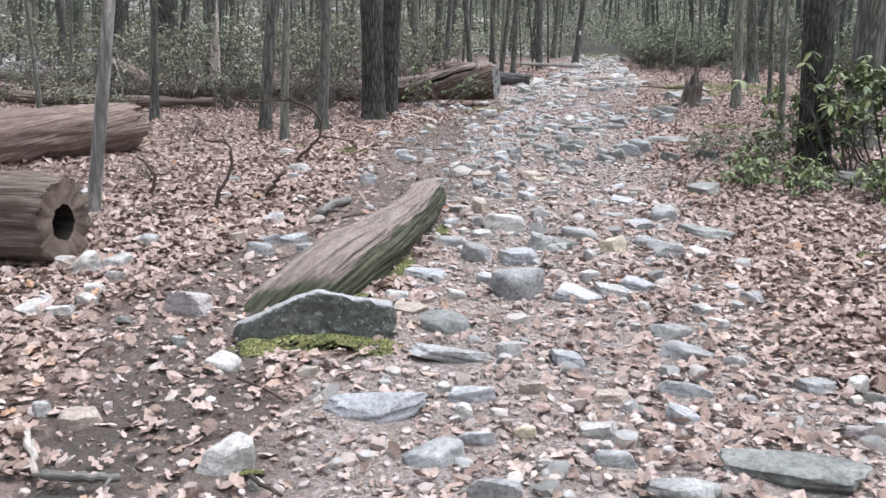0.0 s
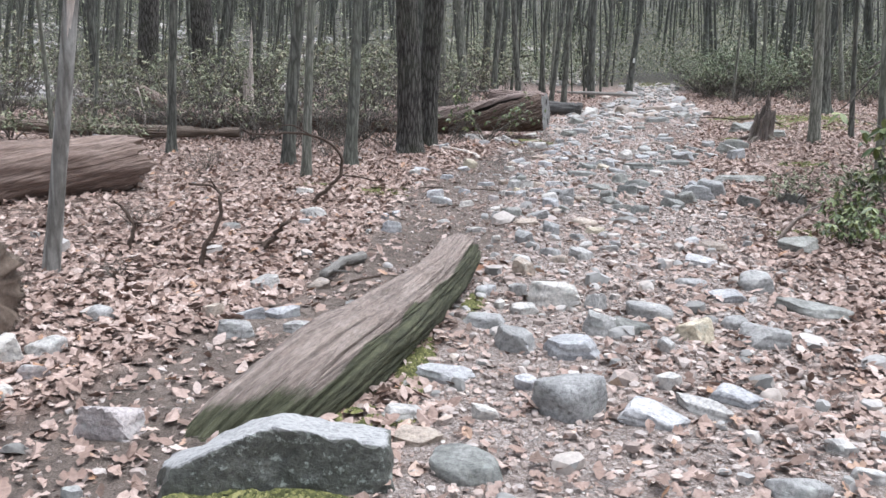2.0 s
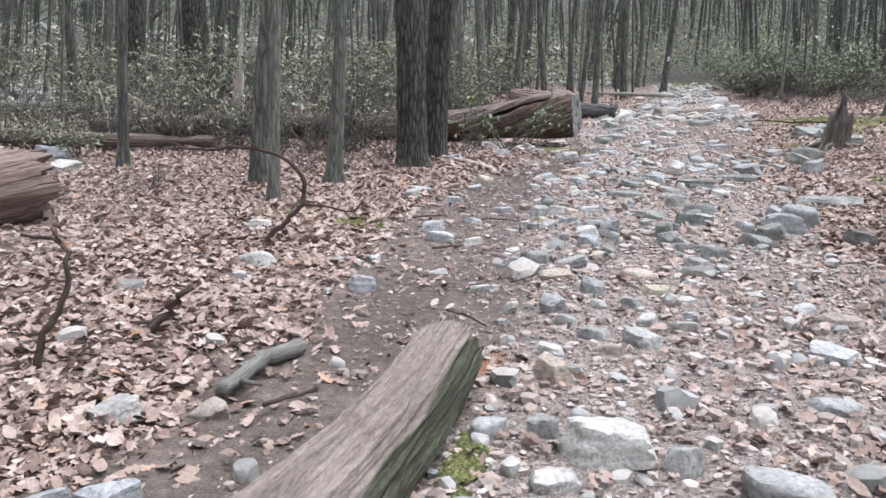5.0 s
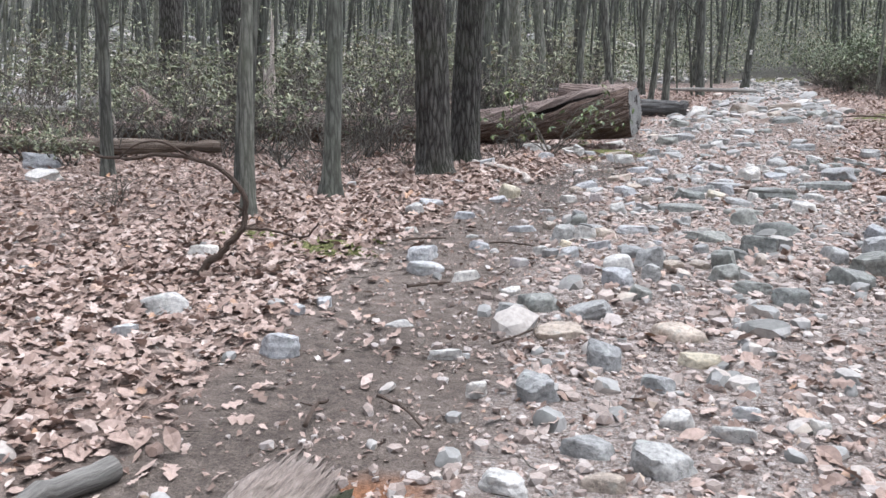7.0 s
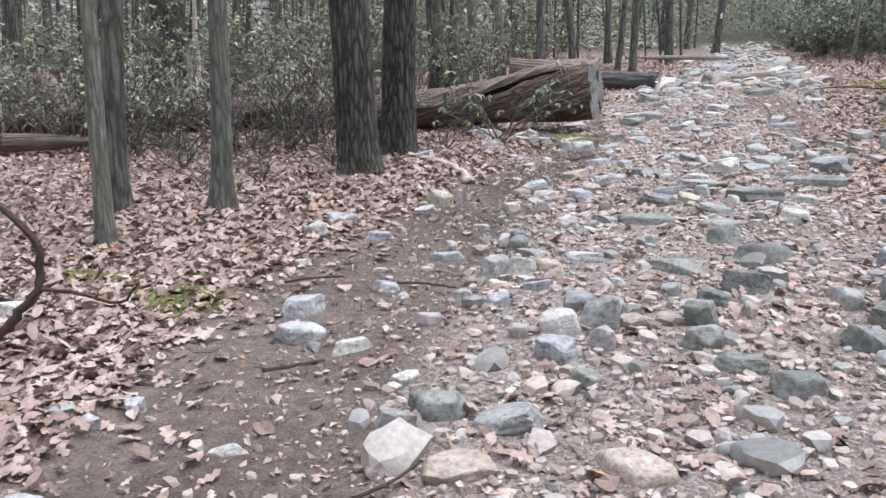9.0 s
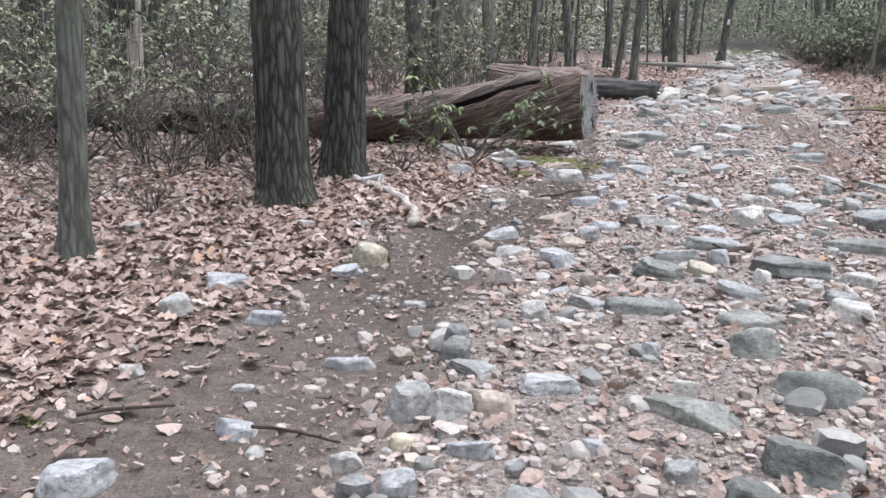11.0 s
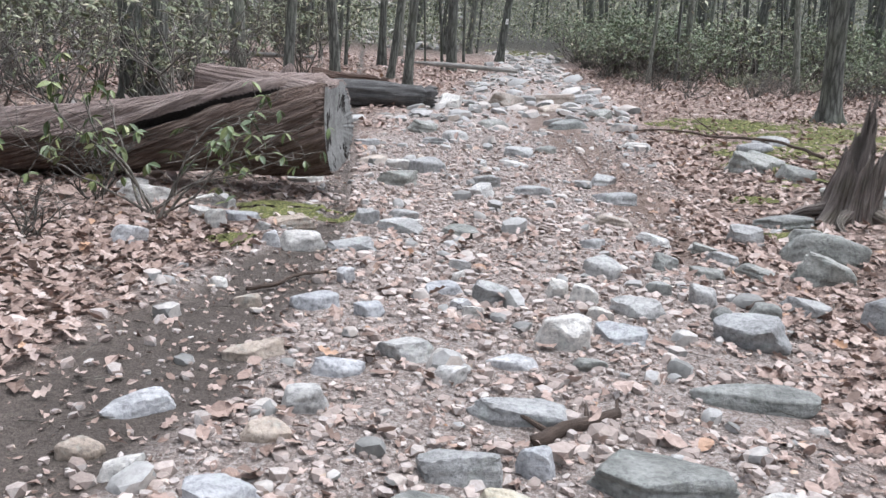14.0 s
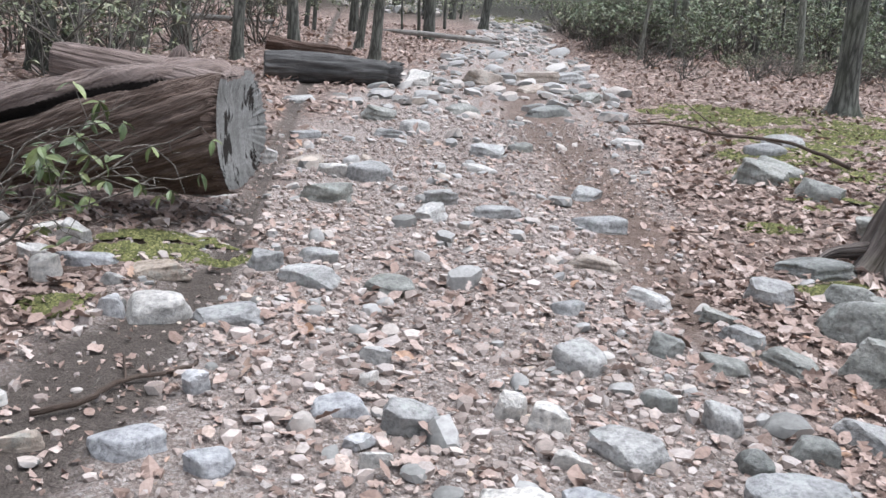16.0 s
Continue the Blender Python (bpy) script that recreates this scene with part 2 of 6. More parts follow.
PEBBLE = island_material("pebble", (
    (0.0, (0.22, 0.182, 0.158)), (0.2, (0.30, 0.25, 0.22)), (0.45, (0.385, 0.318, 0.28)), (0.65, (0.41, 0.368, 0.342)),
    (0.82, (0.46, 0.38, 0.335)), (0.95, (0.55, 0.495, 0.455)), (1.0, (0.50, 0.38, 0.28))), 0.7, 45.0)
STONES = island_material("loose_stone", (
    (0.0, (0.17, 0.168, 0.155)), (0.3, (0.29, 0.287, 0.272)), (0.55, (0.39, 0.382, 0.365)), (0.75, (0.44, 0.385, 0.34)),
    (0.9, (0.47, 0.448, 0.418)), (1.0, (0.46, 0.395, 0.33))), 0.65, 30.0, 0.35)
LEAF_GREEN = island_material("laurel_leaf", (
    (0.0, (0.08, 0.095, 0.058)), (0.35, (0.15, 0.172, 0.104)), (0.7, (0.25, 0.272, 0.168)), (0.9, (0.37, 0.38, 0.26)), (1.0, (0.42, 0.37, 0.26))), 0.6, 30.0, 0.25)
LEAF_BRIGHT = island_material("thicket_leaf", (
    (0.0, (0.07, 0.10, 0.055)), (0.5, (0.135, 0.182, 0.092)), (0.85, (0.22, 0.27, 0.14)), (1.0, (0.34, 0.36, 0.2))), 0.45, 30.0, 0.45)
LEAF_RHODO = island_material("glossy_rhododendron_leaf", (
    (0.0, (0.06, 0.09, 0.035)), (0.5, (0.125, 0.17, 0.062)), (0.85, (0.21, 0.25, 0.09)), (1.0, (0.31, 0.33, 0.14))), 0.42, 30.0, 0.5)
TUFT = island_material("moss_tuft", (
    (0.0, (0.05, 0.055, 0.024)), (0.4, (0.095, 0.102, 0.042)), (0.8, (0.16, 0.162, 0.064)), (1.0, (0.25, 0.24, 0.11))), 0.95, 1.8, 0.1)


def wood_material(name, stops, moss=0.0, grain=1.0, depth=0.03, crack=0.0, worn=None):
    """Weathered wood: the grain runs along the first axis of the surface map."""
    m, n, l, b = material(name, 0.85)
    uv = n.new("ShaderNodeAttribute")
    uv.attribute_name = "grain"
    gv = uv.outputs["Vector"]
    g1 = noise_tex(n, l, gv, 1.0, 8, 0.72, (1.7 * grain, 36.0, 36.0))
    g2 = noise_tex(n, l, gv, 1.0, 5, 0.7, (7.0 * grain, 110.0, 110.0))
    blot = noise_tex(n, l, gv, 3.0, 5)
    c = ramp(n, stops)
    l.new(math_node(n, l, "ADD", math_node(n, l, "MULTIPLY", g1, 0.6), math_node(n, l, "MULTIPLY", blot, 0.4)), c.inputs[0])
    f = ramp(n, ((0.35, (0.55, 0.55, 0.55)), (0.6, (1.1, 1.1, 1.1))))
    l.new(g2, f.inputs[0])
    col = c.outputs[0]
    # Second ramp: moss on the half-buried log, painted flank shade on the great log.
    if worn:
        painted_tone = n.new("ShaderNodeAttribute")
        painted_tone.attribute_name = "painted_tone"
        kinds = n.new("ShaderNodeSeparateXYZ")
        l.new(painted_tone.outputs["Vector"], kinds.inputs[0])
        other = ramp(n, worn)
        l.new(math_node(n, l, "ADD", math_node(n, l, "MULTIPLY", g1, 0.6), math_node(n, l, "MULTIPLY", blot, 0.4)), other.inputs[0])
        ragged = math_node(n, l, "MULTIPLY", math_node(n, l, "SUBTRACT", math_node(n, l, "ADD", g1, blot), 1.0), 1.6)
        # The near-black paints the gash's deep shade over its rotten wood.
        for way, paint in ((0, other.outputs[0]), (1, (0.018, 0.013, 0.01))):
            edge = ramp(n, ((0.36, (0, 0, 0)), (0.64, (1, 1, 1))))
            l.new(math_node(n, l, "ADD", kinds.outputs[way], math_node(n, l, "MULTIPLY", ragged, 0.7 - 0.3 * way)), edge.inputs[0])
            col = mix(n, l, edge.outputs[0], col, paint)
    col = mix(n, l, 0.85, col, f.outputs[0], "MULTIPLY")
    relief = math_node(n, l, "ADD", g1, math_node(n, l, "MULTIPLY", g2, 0.3))
    if crack:
        mp = n.new("ShaderNodeMapping")
        mp.inputs["Scale"].default_value = (crack * 0.045, crack, crack)
        l.new(gv, mp.inputs["Vector"])
        bent = n.new("ShaderNodeVectorMath")
        bent.operation = "ADD"
        warp = n.new("ShaderNodeTexNoise")
        warp.inputs["Scale"].default_value, warp.inputs["Detail"].default_value = 1.3, 5
        l.new(mp.outputs[0], warp.inputs["Vector"])
        l.new(mp.outputs[0], bent.inputs[0])
        l.new(warp.outputs["Color"], bent.inputs[1])
        vo = n.new("ShaderNodeTexVoronoi")
        vo.feature = "DISTANCE_TO_EDGE"
        vo.inputs["Scale"].default_value = 1.0
        l.new(bent.outputs[0], vo.inputs["Vector"])
        cr = ramp(n, ((0.0, (0.3, 0.3, 0.3)), (0.06, (0.62, 0.62, 0.62)), (0.16, (1, 1, 1))))
        l.new(vo.outputs["Distance"], cr.inputs[0])
        split = ramp(n, ((0.42, (0, 0, 0)), (0.56, (1, 1, 1))))
        l.new(blot, split.inputs[0])
        col = mix(n, l, math_node(n, l, "MULTIPLY", split.outputs[0], 0.45), col, mix(n, l, 1.0, col, cr.outputs[0], "MULTIPLY"))
        relief = math_node(n, l, "ADD", relief, math_node(n, l, "MULTIPLY", cr.outputs[0], 0.7))
    if moss:
        geo = n.new("ShaderNodeNewGeometry")
        mk = ramp(n, ((0.5, (0, 0, 0)), (0.62, (1, 1, 1))))
        l.new(noise_tex(n, l, geo.outputs["Position"], 5.0, 7, 0.75), mk.inputs[0])
        col = mix(n, l, math_node(n, l, "MULTIPLY", mk.outputs[0], moss), col, (0.10, 0.115, 0.04))
    l.new(col, b.inputs["Base Color"])
    bump(n, l, b, relief, 0.9, depth)
    return m


WOOD_RED = wood_material("rotting_red_brown_wood", ((0.3, (0.10, 0.072, 0.058)), (0.42, (0.19, 0.138, 0.112)), (0.55, (0.285, 0.215, 0.178)), (0.72, (0.42, 0.335, 0.29))), 0.0, 1.0, 0.025, 12.0)
# The second ramp is the darker lower flank, its underside shade painted in.
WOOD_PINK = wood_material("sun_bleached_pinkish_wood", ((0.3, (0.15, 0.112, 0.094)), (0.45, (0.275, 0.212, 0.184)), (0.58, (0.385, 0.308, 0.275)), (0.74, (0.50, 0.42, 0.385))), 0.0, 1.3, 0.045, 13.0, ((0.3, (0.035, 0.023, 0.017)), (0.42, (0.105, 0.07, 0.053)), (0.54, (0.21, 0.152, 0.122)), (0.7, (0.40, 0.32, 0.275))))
WOOD_WET = wood_material("dark_red_brown_fibrous_wood", ((0.3, (0.035, 0.022, 0.016)), (0.44, (0.095, 0.062, 0.046)), (0.56, (0.175, 0.12, 0.094)), (0.74, (0.34, 0.26, 0.215))), 0.0, 0.7, 0.045, 14.0)
WOOD_BROWN = wood_material("weathered_brown_wood", ((0.25, (0.075, 0.055, 0.042)), (0.45, (0.20, 0.155, 0.122)), (0.62, (0.32, 0.262, 0.215)), (0.8, (0.43, 0.37, 0.315))), 0.1, 1.0, 0.05, 9.0)
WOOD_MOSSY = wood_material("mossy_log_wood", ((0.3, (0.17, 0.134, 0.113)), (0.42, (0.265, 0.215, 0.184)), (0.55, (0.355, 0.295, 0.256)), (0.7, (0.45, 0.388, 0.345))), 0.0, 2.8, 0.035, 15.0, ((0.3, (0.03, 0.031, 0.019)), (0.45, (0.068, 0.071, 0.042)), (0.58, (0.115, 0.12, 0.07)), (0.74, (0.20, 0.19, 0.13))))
WOOD_DARK = wood_material("charred_grey_wood", ((0.25, (0.035, 0.035, 0.035)), (0.45, (0.085, 0.083, 0.08)), (0.62, (0.17, 0.165, 0.158)), (0.8, (0.27, 0.262, 0.25))))
WOOD_PALE = wood_material("bleached_wood", ((0.25, (0.32, 0.26, 0.21)), (0.42, (0.55, 0.48, 0.42)), (0.58, (0.66, 0.6, 0.54)), (0.78, (0.74, 0.7, 0.65))))
WOOD_GREY = wood_material("grey_dead_wood", ((0.25, (0.11, 0.10, 0.09)), (0.45, (0.22, 0.21, 0.19)), (0.62, (0.33, 0.315, 0.29)), (0.8, (0.45, 0.43, 0.40))))
STICK_DARK = wood_material("dark_stick", ((0.25, (0.045, 0.03, 0.022)), (0.5, (0.10, 0.072, 0.055)), (0.8, (0.20, 0.155, 0.125))))
def end_material(name, dark, mid, pale, rot_shade=0.5):
    """Broken or sawn end grain with rotten holes."""
    m, n, l, b = material(name, 0.85)
    geo = n.new("ShaderNodeNewGeometry")
    v = geo.outputs["Position"]
    big, fine, tall = noise_tex(n, l, v, 5.0, 6, 0.7), noise_tex(n, l, v, 55.0, 5, 0.7), noise_tex(n, l, v, 7.0, 5, 0.6, (1.0, 1.6, 0.45))
    c = ramp(n, ((0.3, dark), (0.48, mid), (0.7, pale)))
    l.new(math_node(n, l, "ADD", math_node(n, l, "MULTIPLY", big, 0.6), math_node(n, l, "MULTIPLY", tall, 0.4)), c.inputs[0])
    f = ramp(n, ((0.3, (0.6, 0.6, 0.6)), (0.65, (1.15, 1.15, 1.15))))
    l.new(fine, f.inputs[0])
    col = mix(n, l, 0.8, c.outputs[0], f.outputs[0], "MULTIPLY")
    hole = ramp(n, ((rot_shade, (0, 0, 0)), (rot_shade + 0.04, (1, 1, 1))))
    l.new(tall, hole.inputs[0])
    col = mix(n, l, hole.outputs[0], col, (0.02, 0.016, 0.013))
    l.new(col, b.inputs["Base Color"])
    bump(n, l, b, math_node(n, l, "SUBTRACT", math_node(n, l, "MULTIPLY", fine, 0.4), hole.outputs[0]), 0.8, 0.02)
    return m


CUT_END = end_material("pale_cut_wood", (0.13, 0.128, 0.118), (0.235, 0.235, 0.222), (0.36, 0.357, 0.34), 0.565)
END_BROWN = end_material("broken_brown_wood", (0.07, 0.05, 0.04), (0.17, 0.13, 0.10), (0.30, 0.245, 0.20), 0.62)
STUMP = wood_material("rotten_stump_wood", ((0.3, (0.07, 0.055, 0.046)), (0.43, (0.19, 0.156, 0.136)), (0.56, (0.32, 0.276, 0.246)), (0.72, (0.47, 0.42, 0.385))), 0.2, 1.0, 0.04, 20.0)
HOLLOW = wood_material("rotten_dark_wood", ((0.3, (0.012, 0.009, 0.007)), (0.6, (0.035, 0.026, 0.02)), (0.8, (0.07, 0.05, 0.04))))


def bark_material(name, pale, mid, dark, ridge=14.0, moss=0.3, depth=0.03, tall=0.14):
    m, n, l, b = material(name, 0.9)
    tc, info = n.new("ShaderNodeTexCoord"), n.new("ShaderNodeObjectInfo")
    v = tc.outputs["Object"]
    mp = n.new("ShaderNodeMapping")
    mp.inputs["Scale"].default_value = (ridge, ridge, ridge * tall)
    l.new(v, mp.inputs["Vector"])
    warp = n.new("ShaderNodeTexNoise")
    warp.inputs["Scale"].default_value, warp.inputs["Detail"].default_value = 1.4, 6
    l.new(mp.outputs[0], warp.inputs["Vector"])
    bent = n.new("ShaderNodeVectorMath")
    bent.operation = "ADD"
    l.new(mp.outputs[0], bent.inputs[0])
    l.new(warp.outputs["Color"], bent.inputs[1])
    vo = n.new("ShaderNodeTexVoronoi")
    vo.feature = "DISTANCE_TO_EDGE"
    vo.inputs["Scale"].default_value = 1.0
    l.new(bent.outputs[0], vo.inputs["Vector"])
    fine = noise_tex(n, l, v, 30.0, 6, 0.7, (1, 1, 0.35))
    big = noise_tex(n, l, v, 1.6, 4)
    c = ramp(n, ((0.03, dark), (0.2, mid), (0.5, pale)))
    l.new(vo.outputs["Distance"], c.inputs[0])
    f = ramp(n, ((0.3, (0.55, 0.55, 0.55)), (0.68, (1.2, 1.2, 1.2))))
    l.new(fine, f.inputs[0])
    col = mix(n, l, 0.9, c.outputs[0], f.outputs[0], "MULTIPLY")
    tone = ramp(n, ((0.0, (0.75, 0.76, 0.75)), (1.0, (1.2, 1.18, 1.14))))
    l.new(info.outputs["Random"], tone.inputs[0])
    col = mix(n, l, 1.0, col, tone.outputs[0], "MULTIPLY")
    mk = ramp(n, ((0.46, (0, 0, 0)), (0.66, (1, 1, 1))))
    l.new(big, mk.inputs[0])
    col = mix(n, l, math_node(n, l, "MULTIPLY", mk.outputs[0], moss), col, (0.115, 0.135, 0.085))
    l.new(col, b.inputs["Base Color"])
    bump(n, l, b, math_node(n, l, "ADD", vo.outputs["Distance"], math_node(n, l, "MULTIPLY", fine, 0.25)), 0.8, depth)
    return m


BARK_OAK = bark_material("ridged_oak_bark", (0.155, 0.15, 0.138), (0.115, 0.11, 0.1), (0.035, 0.032, 0.029), 21.0, 0.25, 0.07, 0.17)
BARK_GREY = bark_material("smooth_grey_bark", (0.265, 0.272, 0.235), (0.215, 0.221, 0.192), (0.12, 0.122, 0.104), 22.0, 0.4, 0.008)
BARK_DARK = bark_material("dark_forest_bark", (0.225, 0.23, 0.205), (0.162, 0.166, 0.147), (0.072, 0.073, 0.065), 14.0, 0.3, 0.02)
BARK_DEAD = bark_material("peeling_dead_bark", (0.52, 0.51, 0.485), (0.44, 0.43, 0.405), (0.24, 0.228, 0.208), 9.0, 0.1, 0.012)
BARK_FAR = bark_material("lichened_far_bark", (0.18, 0.184, 0.165), (0.13, 0.134, 0.12), (0.066, 0.068, 0.061), 12.0, 0.35, 0.01)
TWIG = bark_material("twig_bark", (0.25, 0.232, 0.208), (0.185, 0.17, 0.15), (0.1, 0.09, 0.079), 20.0, 0.1, 0.004)
PAINT = material("white_blaze_paint", 0.7)[0]
PAINT.node_tree.nodes["Principled BSDF"].inputs["Base Color"].default_value = (0.75, 0.75, 0.72, 1)


# ---- mesh helpers ----
def part(name, verts, faces, mat, parent=None, label="", smooth_faces=True, uv=None):
    me = bpy.data.meshes.new(name)
    me.from_pydata(verts, [], faces)
    me.polygons.foreach_set("use_smooth", [smooth_faces] * len(me.polygons))
    me.materials.append(mat)
    if uv is not None:
        att = me.attributes.new("grain", "FLOAT_VECTOR", "POINT")
        att.data.foreach_set("vector", np.array([(*q, 0.0)[:3] for q in uv], np.float32).ravel())
    ob = new(name, me)
    if parent:
        ob.parent = parent
    return tagged(ob, label) if label else ob


def stuff_mesh(name, verts, tris, mat, label, category, smooth_faces=False):
    """One joined mesh from arrays of vertices and triangles."""
    me = bpy.data.meshes.new(name)
    me.vertices.add(len(verts))
    me.vertices.foreach_set("co", np.ascontiguousarray(verts, np.float32).ravel())
    k = len(tris)
    me.loops.add(3 * k)
    me.loops.foreach_set("vertex_index", np.ascontiguousarray(tris, np.int32).ravel())
    me.polygons.add(k)
    me.polygons.foreach_set("loop_start", np.arange(0, 3 * k, 3, dtype=np.int32))
    me.polygons.foreach_set("use_smooth", np.full(k, smooth_faces))
    me.update(calc_edges=True)
    me.materials.append(mat)
    return tagged(new(name, me), label, category, "", "stuff")


class Shape:
    """Collects vertices, faces and surface map of one part."""

    def __init__(self):
        self.v, self.f, self.uv = [], [], []

    def tube(self, pts, radii, sides=8, rough=0.0, seed=0, cap=True, freq=3.0, furrow=0.0, twist=0.0):
        pts = [Vector(p) for p in pts]
        n = len(pts)
        base, run, side = len(self.v), 0.0, None
        for i, p in enumerate(pts):
            d = (pts[min(i + 1, n - 1)] - pts[max(i - 1, 0)]).normalized()
            if side is None:
                side = d.orthogonal().normalized()
            side = (side - d * side.dot(d)).normalized()
            up = d.cross(side)
            if i:
                run += (p - pts[i - 1]).length
            for k in range(sides):
                a = 2 * math.pi * k / sides
                r = radii[i]
                if rough:
                    r *= 1 + rough * (noise.noise((math.cos(a) * freq, math.sin(a) * freq, run * 1.3 + seed * 7.1)) + 0.4 * noise.noise((math.cos(a) * freq * 4, math.sin(a) * freq * 4, run * 3 + seed)))
                g = a + twist * run
                if furrow:
                    w = noise.noise((math.cos(g) * 6.5, math.sin(g) * 6.5, run * 0.45 + seed)) + 0.5 * noise.noise((math.cos(g) * 17, math.sin(g) * 17, run * 0.9 + seed))
                    r += furrow * (0.35 - 2.4 * max(0.0, 0.34 - abs(w)) + 0.5 * noise.noise((math.cos(g) * 9, math.sin(g) * 9, run * 5)))
                self.v.append(p + (side * math.cos(a) + up * math.sin(a)) * r)
                self.uv.append((run + seed, math.cos(g) * radii[0], math.sin(g) * radii[0]))
        for i in range(n - 1):
            for k in range(sides):
                a, b = base + i * sides + k, base + i * sides + (k + 1) % sides
                self.f.append((a, b, b + sides, a + sides))
        if cap:
            self.f.append(tuple(base + k for k in reversed(range(sides))))
            self.f.append(tuple(base + (n - 1) * sides + k for k in range(sides)))
        return self

    def make(self, name, mat, parent=None, label=""):
        return part(name, self.v, self.f, mat, parent, label, True, self.uv)


def curve_points(pts, steps=5):
    """A smooth line through the points (Catmull-Rom)."""
    p = [Vector(q) for q in pts]
    p = [p[0] * 2 - p[1], *p, p[-1] * 2 - p[-2]]
    out = []
    for i in range(1, len(p) - 2):
        for s in range(steps):
            t = s / steps
            a, b, c, d = p[i - 1], p[i], p[i + 1], p[i + 2]
            out.append(0.5 * (2 * b + (c - a) * t + (2 * a - 5 * b + 4 * c - d) * t * t + (3 * b - a - 3 * c + d) * t ** 3))
    out.append(p[-2])
    return out


def empty(name, m, label, category, group=""):
    e = new(name)
    e.empty_display_size = 0.1
    e.matrix_world = m
    return tagged(e, label, category, group)


# ---- ground ----
def axis(lo, hi, step, reach, grow):
    mid = list(np.arange(lo, hi, step))
    out, s = [], step
    x = hi
    while x < reach:
        out.append(x)
        s *= grow
        x += s
    low, s, x = [], step, lo - step
    while x > -reach:
        low.append(x)
        s *= grow
        x -= s
    return np.array([*reversed(low), *mid, *out])


def build_ground():
    xs, ys = axis(-5.0, 7.0, 0.09, 420, 1.10), axis(2.4, 24.0, 0.09, 420, 1.08)
    X, Y = np.meshgrid(xs, ys)
    Z = ground_z(X, Y)
    near = (X > -6) & (X < 9) & (Y > 1) & (Y < 28)
    Z = Z + near * 0.012 * (vnoise(X * 16, Y * 16, 11) - 0.5)
    v = np.stack([X, Y, Z], -1).reshape(-1, 3)
    nx, ny = len(xs), len(ys)
    i = (np.arange(ny - 1)[:, None] * nx + np.arange(nx - 1)).ravel()
    quads = np.stack([i, i + 1, i + nx + 1, i + nx], 1)
    me = bpy.data.meshes.new("ground")
    me.vertices.add(len(v))
    me.vertices.foreach_set("co", v.astype(np.float32).ravel())
    me.loops.add(quads.size)
    me.loops.foreach_set("vertex_index", quads.astype(np.int32).ravel())
    me.polygons.add(len(quads))
    me.polygons.foreach_set("loop_start", np.arange(0, quads.size, 4, dtype=np.int32))
    me.polygons.foreach_set("use_smooth", np.ones(len(quads), bool))
    me.update(calc_edges=True)
    x, y = v[:, 0], v[:, 1]
    orange = 1 - smooth(0.12, 0.3, np.hypot((x + 0.08) * 1.0, (y - 8.1) * 0.9) + 0.15 * (vnoise(x * 8, y * 8, 13) - 0.5))
    warm = 0.12 * (1 - smooth(0.6, 1.4, np.abs(x - np.interp(y, SAND_Y, SAND_X)) / np.interp(y, SAND_Y, SAND_HALF)))
    # Ground colour blends to a darker grey-green with distance from the walk.
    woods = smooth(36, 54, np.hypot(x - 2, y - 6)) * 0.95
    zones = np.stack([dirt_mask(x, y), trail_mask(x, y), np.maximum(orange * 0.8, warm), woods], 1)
    att = me.color_attributes.new("zones", "FLOAT_COLOR", "POINT")
    att.data.foreach_set("color", zones.astype(np.float32).ravel())
    wet = me.attributes.new("damp", "FLOAT", "POINT")
    patch = smooth(0.35, 0.65, vnoise(x * 0.9, y * 0.9, 15))
    wet.data.foreach_set("value", np.maximum(smooth(12.0, 14.0, y) * (0.55 + 0.45 * patch), (1 - smooth(3.5, 5.0, y)) * patch).astype(np.float32))
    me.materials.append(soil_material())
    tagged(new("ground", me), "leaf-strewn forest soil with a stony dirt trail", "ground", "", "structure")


build_ground()


# ---- rocks ----
def sphere_dirs(level):
    if level == 0:
        v = np.array([(x, y, z) for x in (-1, 1) for y in (-1, 1) for z in (-1, 1)], float) / math.sqrt(3)
        return v, [(0, 1, 3), (0, 3, 2), (4, 6, 7), (4, 7, 5), (0, 4, 5), (0, 5, 1), (2, 3, 7), (2, 7, 6), (0, 2, 6), (0, 6, 4), (1, 5, 7), (1, 7, 3)]
    bm = bmesh.new()
    bmesh.ops.create_icosphere(bm, subdivisions=level, radius=1)
    v = np.array([q.co[:] for q in bm.verts])
    f = [tuple(q.index for q in p.verts) for p in bm.faces]
    bm.free()
    return v, f


